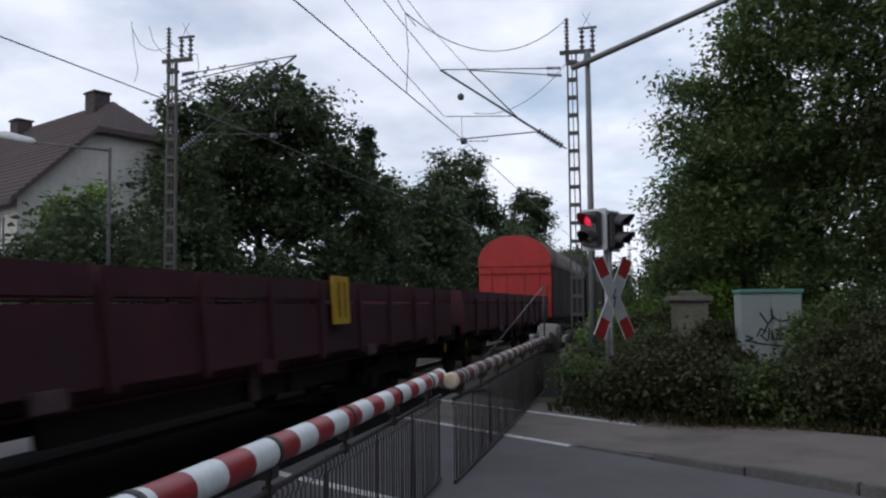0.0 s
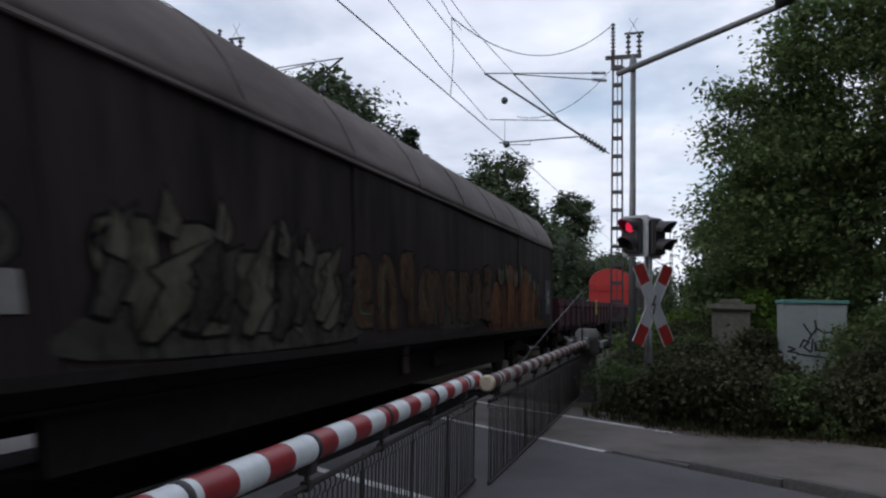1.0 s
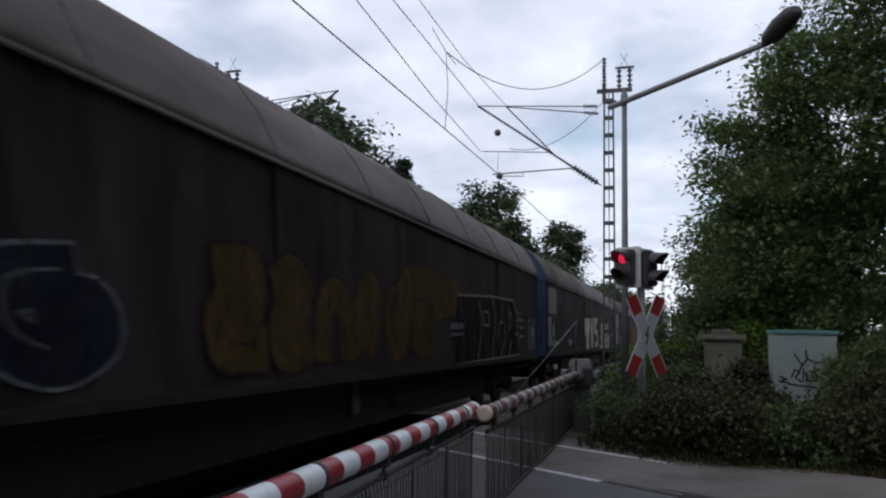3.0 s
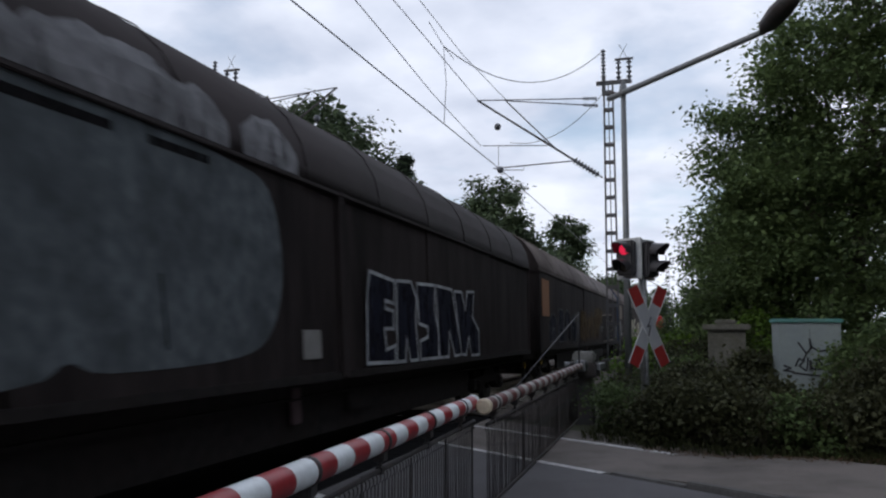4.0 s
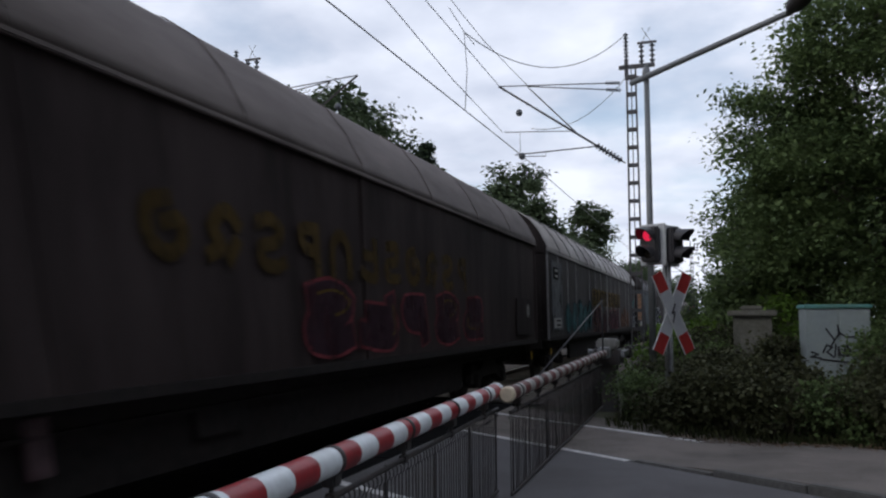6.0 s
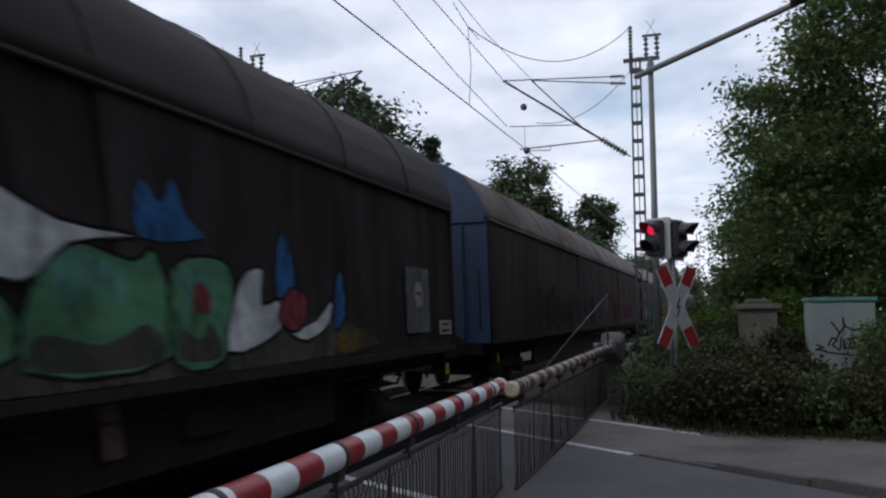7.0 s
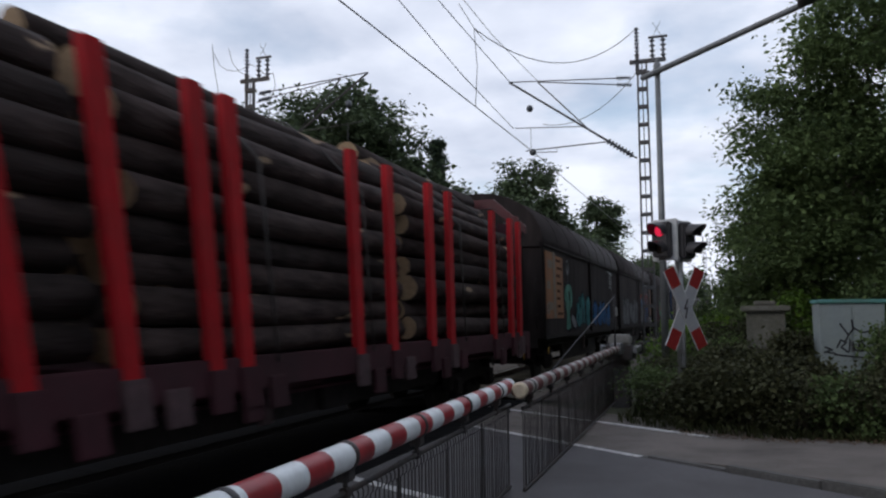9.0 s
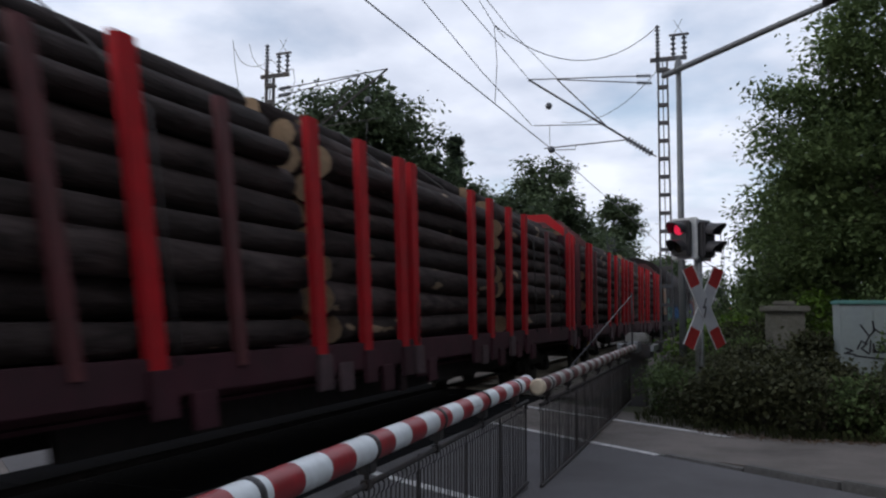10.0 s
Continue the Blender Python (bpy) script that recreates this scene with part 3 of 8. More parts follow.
    for k, tc in enumerate((TRACK_A, TRACK_B)):
        tr = tagged(new("track_%d" % (k + 1)), "steel rails of a railway line", "railway track", kind="structure")
        for sx in (-0.7525, 0.7525):
            prof = [(-0.07, -0.165), (0.07, -0.165), (0.07, -0.15), (0.012, -0.135), (0.012, -0.035), (0.036, -0.025), (0.036, 0.006), (0.03, 0.012),
                    (-0.03, 0.012), (-0.036, 0.006), (-0.036, -0.025), (-0.012, -0.035), (-0.012, -0.135), (-0.07, -0.15)]
            bm = extrude_profile([(tc + sx + x, z) for x, z in prof], -90, 320)
            for f in bm.faces:
                if f.normal.z > 0.9 and f.calc_center_median().z > 0.005:
                    f.material_index = 1
            part("rail", bm, [RAIL, RAILTOP], tr)
        # sleepers seen beside the road
        s0 = part("sleeper", B(tc - 1.3, tc + 1.3, -0.13, 0.13, -0.2, -0.085, bevel=0.02), CONCRETE, tr)
        s0.location.y = 15.9
        for i in range(1, 46):
            share(s0, tr, Matrix.Translation((0, 15.9 + 0.62 * i, 0)))
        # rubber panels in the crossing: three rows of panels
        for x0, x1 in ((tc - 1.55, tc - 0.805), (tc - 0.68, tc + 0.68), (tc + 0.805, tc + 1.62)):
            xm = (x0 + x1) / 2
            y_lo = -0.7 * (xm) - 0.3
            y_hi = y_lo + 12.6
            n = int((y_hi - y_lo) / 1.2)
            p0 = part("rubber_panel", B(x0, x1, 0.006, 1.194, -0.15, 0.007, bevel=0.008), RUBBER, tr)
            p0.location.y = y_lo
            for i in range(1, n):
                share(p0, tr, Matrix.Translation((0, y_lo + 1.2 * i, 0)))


build_ground()


# ---- level crossing barriers ----
def boom(name, pivot, tip, r_pivot, r_tip, first_red, period, label, skirt_from, skirt_to, cap, paint):
    """A striped barrier boom with a hanging fence of rods under it, along the line from pivot to tip."""
    p, q = Vector(pivot), Vector(tip)
    L = (q - p).length
    b = thing(name, Matrix.Translation(p) @ (q - p).to_track_quat('Y', 'Z').to_matrix().to_4x4(), label, "barrier", "barrier booms")
    bm = bmesh.new()
    y = first_red
    while y > 0:
        y -= period
    marks = []
    while y < L:
        marks += [(y, 1), (y + period / 2, 0)]
        y += period
    state, at = 0, 0.0
    segs = []
    for m, s in marks:
        if m <= 0:
            state = s
            continue
        m = min(m, L)
        if m > at:
            segs.append((at, m, state))
        at, state = m, s
    if at < L:
        segs.append((at, L, state))
    seg_n = 20
    rings = []
    for y0 in [segs[0][0]] + [s[1] for s in segs]:
        r = r_pivot + (r_tip - r_pivot) * y0 / L
        rings.append([bm.verts.new((r * math.cos(2 * math.pi * i / seg_n), y0, r * math.sin(2 * math.pi * i / seg_n))) for i in range(seg_n)])
    for k, s in enumerate(segs):
        for i in range(seg_n):
            f = bm.faces.new((rings[k][i], rings[k + 1][i], rings[k + 1][(i + 1) % seg_n], rings[k][(i + 1) % seg_n]))
            f.material_index, f.smooth = s[2], True
    bm.faces.new(rings[0])
    bm.faces.new(rings[-1][::-1])
    bmesh.ops.recalc_face_normals(bm, faces=bm.faces)
    part("tube", bm, paint, b)
    bm = bmesh.new()
    lathe(bm, [(0, r_tip + 0.006), (0.75, r_tip + 0.008), (1, r_tip * 0.85)], (0, L - 0.05, 0), (0, L + 0.035, 0), 18)
    part("end_cap", bm, cap, b)
    # thin straps round the tube, and clamps that carry the fence
    y = skirt_from + 0.55
    step = 1.05
    while y < skirt_to:
        r = r_pivot + (r_tip - r_pivot) * y / L
        bm = bmesh.new()
        lathe(bm, [(0, r + 0.001), (0.1, r + 0.006), (0.9, r + 0.006), (1, r + 0.001)], (0, y - 0.02, 0), (0, y + 0.02, 0), 18)
        part("strap", bm, DARKSTEEL, b)
        bm = bmesh.new()
        box(bm, -0.035, 0.035, y - 0.045, y + 0.045, -r - 0.05, -r + 0.012, 0.008)
        rod(bm, (0, y, -r - 0.03), (0, y, -0.17), 0.013)
        box(bm, -0.022, 0.022, y - 0.03, y + 0.03, -0.195, -0.145, 0.006)
        part("hanger", bm, DARKSTEEL, b)
        y += step
    f = new("hanging_fence")
    f.parent = b
    f["label"] = "grey steel rods hanging below the boom"
    part("upper_bar", R((0, skirt_from, -0.17), (0, skirt_to, -0.17), 0.016), DARKSTEEL, f)
    part("lower_bar", R((0, skirt_from, -0.9), (0, skirt_to - 0.02, -0.9), 0.016), DARKSTEEL, f)
    bm = bmesh.new()
    chain(bm, [(0.0, 0, -0.175), (0.012, 0.004, -0.2), (0.012, 0.0, -0.23), (0, -0.004, -0.245), (0, 0, -0.9)], 0.0045, 5)
    first = None
    rng = random.Random(5)
    y = skirt_from + 0.03
    k = 0
    while y < skirt_to:
        m = Matrix.Translation((0, y, 0)) @ Matrix.Rotation(rng.uniform(-0.02, 0.02), 4, 'X')
        if first is None:
            first = part("rod", bm, DARKSTEEL, f)
            first.matrix_basis = m
        else:
            share(first, f, m)
        # a broader flat bar stiffens each field
        if k % 15 == 7:
            part("stiffener", B(-0.004, 0.004, y + 0.022, y + 0.04, -0.91, -0.15), DARKSTEEL, f)
        y += 0.064
        k += 1
    return b


near_pivot, near_tip = (-1.40, -1.9, 0.915), (-1.84, 6.98, 0.935)
near_len = (Vector(near_tip) - Vector(near_pivot)).length
boom("barrier_boom", near_pivot, near_tip, 0.068, 0.066, 4.27, 0.479, "red and white striped barrier boom, closed, with a hanging fence", 2.6, near_len + 0.06, WHITE, [WHITE, RED])
far_pivot, far_tip = (-1.86, 15.0, 0.95), (-1.70, 6.86, 0.915)
boom("barrier_boom", far_pivot, far_tip, 0.066, 0.066, 0.2, 0.479, "red and white striped barrier boom with a cream end cap", 0.9, (Vector(far_tip) - Vector(far_pivot)).length - 0.1, CREAM, [WHITE_DARK, RED_DARK])


st = thing("boom_stay", pose(0, 0, 0), "thin dark stay rising from the boom to a post", "stay cable")
part("cable", R((-1.73, 8.35, 0.98), (-1.83, 14.3, 1.9), 0.008), BLACK, st)
part("post", R((-1.83, 14.3, 0.95), (-1.83, 14.3, 1.94), 0.016), BLACK, st)


def barrier_machine(at, turn, label):
    m = thing("barrier_machine", pose(*at, 0, 0, turn), label, "barrier machine", "barrier machines")
    part("pedestal", B(-0.17, 0.17, -0.2, 0.2, -0.2, 0.72, bevel=0.02), DARKSTEEL, m)
    bm = B(-0.26, 0.26, -0.33, 0.33, 0.72, 1.0, bevel=0.03)
    part("housing", bm, DARKSTEEL, m)
    part("cover", B(-0.2, 0.2, -0.24, 0.24, 1.0, 1.2, bevel=0.04), BOXGREY, m, "pale grey cover")
    for sx in (-0.3, 0.3):
        part("counterweight_arm", B(sx - 0.03, sx + 0.03, -0.75, 0.3, 0.86, 0.98, bevel=0.01), GALV, m)
        part("counterweight", B(sx - 0.06, sx + 0.06, -1.0, -0.68, 0.8, 1.04, bevel=0.02), DARKSTEEL, m)
    part("boom_clamp", B(-0.1, 0.1, 0.28, 0.75, 0.85, 1.05, bevel=0.02), GALV, m)
    bm = bmesh.new()
    rod(bm, (0.33, 0, 0.86), (0.33, 0, 1.0), 0.06, seg=12)
    part("pivot", bm, GALV, m)


barrier_machine((-1.87, 15.35, 0), 180, "grey barrier drive with a pale cover on a pedestal")
barrier_machine((-1.39, -2.3, 0), 3, "grey barrier drive on a pedestal at the road's edge")


# ---- signal and St Andrew's cross ----
def signal():
    s = thing("crossing_signal", pose(-0.62, 12.55, 0), "level crossing signal with a lit red lamp and two heads", "signal light")
    part("pole", R((0, 0, -0.3), (0, 0, 3.02), 0.042, 0.04, 14), GALV, s)
    part("pole_cap", R((0, 0, 3.02), (0, 0, 3.05), 0.046, 0.03, 14), DARKSTEEL, s)
    for k, (turn, off) in enumerate(((-28, (-0.17, -0.13, 2.4)), (58, (0.1, -0.02, 2.38)))):
        h = new("signal_head")
        h.parent = s
        h.matrix_basis = pose(*off, 0, 0, turn)
        bm = bmesh.new()
        box(bm, -0.225, 0.225, 0.0, 0.03, 0.0, 0.64, 0.012)
        part("backboard", bm, BACKBOARD, h)
        part("housing", B(-0.15, 0.15, -0.13, -0.001, 0.05, 0.59, bevel=0.025), BLACK, h)
        for z, mt in ((0.455, LENSRED if k == 0 else LENSDARK), (0.185, LENSDARK)):
            bm = bmesh.new()
            lathe(bm, [(0, 0.088), (0.6, 0.075), (1, 0.03)], (0, -0.13, z), (0, -0.155, z), 20)
            part("lens", bm, mt, h, "glowing red lens" if mt is LENSRED else "")
            bm = bmesh.new()
            n = 14
            ra, rb = [], []
            for i in range(n + 1):
                a = math.radians(-25 + 230 * i / n)
                ra.append((bm.verts.new((0.118 * math.cos(a), -0.128, z + 0.118 * math.sin(a))), bm.verts.new((0.108 * math.cos(a), -0.128, z + 0.108 * math.sin(a)))))
                ln = 0.27 * (0.45 + 0.55 * max(0, math.sin(a)))
                rb.append((bm.verts.new((0.118 * math.cos(a), -0.13 - ln, z - 0.02 + 0.118 * math.sin(a))), bm.verts.new((0.108 * math.cos(a), -0.13 - ln, z - 0.02 + 0.108 * math.sin(a)))))
            for i in range(n):
                bm.faces.new((ra[i][0], ra[i + 1][0], rb[i + 1][0], rb[i][0]))
                bm.faces.new((ra[i][1], rb[i][1], rb[i + 1][1], ra[i + 1][1]))
                bm.faces.new((rb[i][0], rb[i + 1][0], rb[i + 1][1], rb[i][1]))
            part("hood", bm, BLACK, h)
        part("bracket", B(-0.05, 0.05, 0.03, 0.1, 0.25, 0.4, bevel=0.01), DARKSTEEL, h)


signal()


def andrews_cross():
    c = thing("crossing_sign", pose(-0.52, 12.42, 1.67, 0, 0, 42), "red and white crossed warning boards with a lightning mark", "sign")
    for k, sgn in enumerate((1, -1)):
        b = new("board")
        b.parent = c
        b.matrix_basis = pose(0, -0.014 * k, 0, 0, sgn * 26.5, 0)
        bm = bmesh.new()
        for z0, z1, mi in ((-0.66, -0.36, 1), (-0.36, 0.36, 0), (0.36, 0.66, 1)):
            box(bm, -0.1, 0.1, -0.006, 0.006, z0, z1, 0, mi)
        bmesh.ops.remove_doubles(bm, verts=bm.verts, dist=0.0005)
        part("plate", bm, [SIGNWHITE, SIGNRED], b)
        bm = bmesh.new()
        for x in (-0.1, 0.1):
            box(bm, x - 0.006, x + 0.006, -0.012, 0.012, -0.665, 0.665, 0.003)
        part("edge", bm, BACKBOARD, b)
    bm = bmesh.new()
    pts = [(0.03, 0.14), (-0.035, -0.01), (0.02, 0.015), (-0.02, -0.15)]
    for a, b2 in zip(pts[:-1], pts[1:]):
        rod(bm, (a[0], -0.032, a[1]), (b2[0], -0.032, b2[1]), 0.011, 0.009, 6)
    part("lightning_mark", bm, BLACK, c)
    part("post", R((0, 0.06, -1.9), (0, 0.06, 0.75), 0.03, seg=12), GALV, c)
    for z in (-0.2, 0.2):
        part("clip", B(-0.05, 0.05, 0.008, 0.1, z - 0.02, z + 0.02, bevel=0.004), DARKSTEEL, c)


andrews_cross()


# ---- catenary ----
def mast(at, side, label, wire_x, wire_z, z_top, MASTSTEEL=MASTSTEEL):
    """A lattice mast with a hinged arm that holds the contact wire. side: +1 if the arm reaches towards +x."""
    m = thing("catenary_mast", pose(*at), label, "catenary mast", "catenary masts")
    w0, w1 = 0.16, 0.115
    bm = bmesh.new()
    for sx in (-1, 1):
        vs = box(bm, -0.02, 0.02, -0.055, 0.055, -0.4, z_top)
        for v in vs:
            f = (v.co.z + 0.4) / (z_top + 0.4)
            v.co.x += sx * (w0 + (w1 - w0) * f)
    part("channel", bm, MASTSTEEL, m)
    z = 0.35
    while z < z_top - 0.1:
        f = z / z_top
        w = w0 + (w1 - w0) * f
        part("batten", B(-w, w, -0.066, -0.06, z - 0.045, z + 0.045), MASTSTEEL, m)
        part("batten", B(-w, w, 0.06, 0.066, z - 0.045, z + 0.045), MASTSTEEL, m)
        z += 0.48
    part("centre_bar", B(-0.012, 0.012, -0.012, 0.012, 0, z_top), MASTSTEEL, m)
    arm = new("cantilever")
    arm.parent = m
    wx, wz = wire_x - at[0], wire_z
    z_br, z_ar = 5.7, 7.85
    ax = wx + (-0.7 if side < 0 else 0.7)
    # brace tube from the mast up to the carrier wire
    p0 = Vector((side * 0.2, 0, z_br))
    p1 = Vector((ax, 0, z_ar + 0.28))
    bm = bmesh.new()
    insulator(bm, p0.lerp(p1, 0.03), p0.lerp(p1, 0.22), 0.095, 8, 0.04)
    part("insulator", bm, INSUL, arm)
    part("brace", R(p0.lerp(p1, 0.2), p1, 0.03), MASTSTEEL, arm)
    bm = bmesh.new()
    rod(bm, p0, p0.lerp(p1, 0.04), 0.02)
    part("hinge", bm, MASTSTEEL, arm)
    p2 = Vector((wx + (0.12 if side < 0 else -0.12), 0, z_ar + 0.2))
    for zz, end in ((z_ar + 0.04, p1), (z_ar - 0.17, p2)):
        a = Vector((side * 0.2, 0, zz))
        bm = bmesh.new()
        insulator(bm, a.lerp(end, 0.03), a.lerp(end, 0.14 if end is p1 else 0.18), 0.06, 6, 0.022)
        part("insulator", bm, INSUL, arm)
        part("stay", R(a.lerp(end, 0.13), end, 0.016), MASTSTEEL, arm)
    bm = bmesh.new()
    q = p0.lerp(p1, 0.36)
    rod(bm, p2, q, 0.018)
    part("strut", bm, MASTSTEEL, arm)
    # registration arm
    reg0 = p0.lerp(p1, 0.21)
    reg1 = Vector((wx + side * 0.25, 0, wz + 0.06))
    part("registration_arm", R(reg0, reg1, 0.018), MASTSTEEL, arm)
    bm = bmesh.new()
    chain(bm, [(reg0.lerp(reg1, 0.62)), (reg0.lerp(reg1, 0.62) - Vector((0, 0, 0.12))), (wx + 0.03, 0, wz + 0.0)], 0.012)
    part("steady_arm", bm, MASTSTEEL, arm)
    lev0, lev1 = Vector((wx + side * 0.55, 0, 6.8)), p0.lerp(p1, 0.4)
    bm = bmesh.new()
    rod(bm, lev0, Vector((lev1.x, 0, 6.68)), 0.013)
    part("tie_bar", bm, MASTSTEEL, arm)
    bm = bmesh.new()
    rod(bm, (wx + side * 0.1, 0, 6.78), (wx + side * 0.1, 0, wz + 0.08), 0.008, seg=5)
    part("dropper", bm, WIRE, arm)
    for z, x in ((wz + 0.01, wx + side * 0.05), (7.32, wx + side * 0.12)):
        bm = bmesh.new()
        lathe(bm, [(0, 0.01), (0.12, 0.07), (0.5, 0.1), (0.88, 0.07), (1, 0.01)], (x, 0, z - 0.1), (x, 0, z + 0.1), 12)
        part("ball_insulator", bm, INSUL, arm)
    # head with standing insulators and a small switch frame
    hd = new("head")
    hd.parent = m
    bm = bmesh.new()
    insulator(bm, (-0.12, 0, z_top + 0.15), (-0.12, 0, z_top + 0.95), 0.07, 8, 0.03)
    part("insulator", bm, INSUL, hd)
    part("cross_beam", B(-0.32, 0.62, -0.04, 0.04, z_top - 0.05, z_top + 0.06, bevel=0.01), MASTSTEEL, hd)
    part("cross_beam", B(-0.16, 0.2, -0.05, 0.05, z_top - 0.35, z_top - 0.27, bevel=0.01), MASTSTEEL, hd)
    part("upright", B(-0.17, -0.07, -0.04, 0.04, z_top - 0.3, z_top + 0.2, bevel=0.01), MASTSTEEL, hd)
    for x in (0.28, 0.56):
        bm = bmesh.new()
        insulator(bm, (x, 0, z_top + 0.06), (x, 0, z_top + 0.6), 0.075, 4, 0.03)
        part("insulator", bm, INSUL, hd)
    part("switch_bar", B(0.18, 0.68, -0.03, 0.03, z_top + 0.6, z_top + 0.66, bevel=0.01), MASTSTEEL, hd)
    bm = bmesh.new()
    for a, b2 in (((0.3, 0, z_top + 0.66), (0.52, 0, z_top + 1.05)), ((0.52, 0, z_top + 0.66), (0.3, 0, z_top + 1.05))):
        rod(bm, a, b2, 0.007, seg=5)
    part("horn", bm, WIRE, hd)
    return m


mast((-1.82, 21.07, 0), -1, "grey steel lattice catenary mast with a long wire arm", -4.78, 6.07, 8.3)
mast((-12.5, 18.8, 0), 1, "dark steel lattice catenary mast across the tracks", -9.5, 6.0, 8.3, DARKSTEEL)
mast((-1.82, 82, 0), -1, "grey lattice catenary mast further along the line", -5.2, 6.07, 8.3)
mast((-12.6, 80, 0), 1, "grey lattice catenary mast further along the line", -9.2, 6.0, 8.3)


def wire(name, pts, r, label, sag=0.0, group="overhead wires"):
    bm = bmesh.new()
    q = [Vector(pts[0])]
    for a, b in zip(pts[:-1], pts[1:]):
        a, b = Vector(a), Vector(b)
        n = 14 if sag else 2
        for i in range(1, n + 1):
            f = i / n
            q.append(a.lerp(b, f) - Vector((0, 0, sag * 4 * f * (1 - f))))
    chain(bm, q, r, 6)
    ob = mesh_ob(name, bm, WIRE, True)
    return tagged(ob, label, "overhead wire", group)


wire("contact_wire", [(-5.6, -39, 6.07), (-4.8, 21.07, 6.07), (-5.2, 82, 6.07), (-5.0, 200, 6.07)], 0.012, "thin dark contact wire above the nearer track")
wire("carrier_wire", [(-5.3, -39, 9.0), (-5.35, 15.8, 8.12), (-5.46, 21.07, 8.13)], 0.010, "thin dark carrier wire above the nearer track")
wire("auxiliary_wire", [(-4.9, -2, 8.0), (-4.9, 4, 7.5), (-5.0, 12.6, 6.9), (-5.1, 15.7, 6.74), (-5.38, 21.07, 6.8)], 0.009, "thin auxiliary wire running to the mast arm")
wire("second_carrier_wire", [(-5.0, -2, 9.6), (-5.05, 14.6, 8.42), (-4.92, 17.5, 8.2), (-4.64, 21.07, 8.06)], 0.008, "thin dark wire slung to the mast arm")
wire("contact_wire", [(-9.3, -39, 5.5), (-9.3, 9.6, 5.63), (-9.35, 13, 5.73), (-9.6, 18.8, 5.95), (-9.2, 80, 6.0), (-9.3, 200, 6.0)], 0.012, "thin dark contact wire above the farther track")
wire("feeder_wire", [(-5.1, 15.5, 8.25), (-5.03, 16.35, 8.0), (-4.95, 16.9, 7.88)], 0.008, "short thin wire joining two overhead lines")
wire("feeder_wire", [(-5.03, 16.35, 8.0), (-1.94, 21.07, 9.22)], 0.011, "thin slack feeder wire hanging from the mast head", 0.87)
wire("feeder_wire", [(-4.55, 21.1, 6.85), (-1.95, 21.1, 8.05)], 0.009, "thin slack feeder wire below the mast head", 0.46)
wire("dropper_wire", [(-5.03, 16.35, 8.0), (-4.86, 16.0, 7.0), (-4.86, 15.84, 6.08)], 0.009, "thin dropper between carrier and contact wire")
for pts in ([(-13.78, 9.53), (-13.69, 8.8), (-13.55, 8.14), (-13.65, 7.8)], [(-13.75, 9.3), (-13.5, 8.85), (-13.25, 8.68), (-12.98, 8.62), (-12.7, 8.66), (-12.45, 8.76)],
            [(-13.21, 9.32), (-13.08, 8.9), (-12.85, 8.6), (-12.62, 8.46), (-12.27, 8.32), (-11.83, 8.39)], [(-12.67, 8.91), (-12.41, 8.73), (-12.01, 8.44), (-11.71, 8.41)],
            [(-11.71, 8.41), (-11.65, 8.06), (-11.75, 7.75), (-11.9, 7.46)]):
    wire("feeder_wire", [(x, 18.75, z) for x, z in pts], 0.009, "thin slack feeder wire at the mast head")


# ---- street lamp ----
def street_lamp():
    s = thing("street_lamp", pose(-1.05, 15.5, 0), "grey steel street lamp with a long rising arm", "street lamp")
    part("post", R((0, 0, -0.3), (0.02, 0, 6.5), 0.075, 0.05, 14), LAMPPOLE, s)
    a = Vector((-0.3, 0.45, 6.34))
    b = Vector((2.32, -3.5, 6.0))
    bm = bmesh.new()
    rod(bm, a, b, 0.06, 0.045, 12)
    part("arm", bm, LAMPPOLE, s)
    d = (b - a).normalized()
    bm = bmesh.new()
    lathe(bm, [(0, 0.05), (0.08, 0.085), (0.2, 0.14), (0.6, 0.17), (0.9, 0.14), (1, 0.07)], b - d * 0.05, b + Vector((0.3, -0.85, 0.2)), 14)
    for v in bm.verts:
        v.co.z = b.z + (v.co.z - b.z) * 0.75
    part("lamp_head", bm, DARKSTEEL, s)
    part("collar", R((0.0, 0, 6.22), (0.02, 0, 6.46), 0.07, 0.07, 14), LAMPPOLE, s)
    part("cap", R((0.02, 0, 6.5), (0.02, 0, 6.55), 0.052, 0.03, 12), LAMPPOLE, s)


street_lamp()


def street_lamp_far():
    s = thing("street_lamp", pose(-14.3, 18.6, 0), "thin grey street lamp with a long flat head across the tracks", "street lamp")
    part("post", R((0, 0, -0.3), (0, 0, 5.95), 0.06, 0.045, 12), MASTSTEEL, s)
    part("arm", R((0.02, 0, 5.88), (-2.5, 0, 6.26), 0.035, 0.03, 10), MASTSTEEL, s)
    bm = bmesh.new()
    lathe(bm, [(0, 0.04), (0.1, 0.1), (0.7, 0.13), (1, 0.05)], (-2.45, 0, 6.26), (-3.9, 0, 6.62), 12)
    part("lamp_head", bm, BACKBOARD, s)


street_lamp_far()


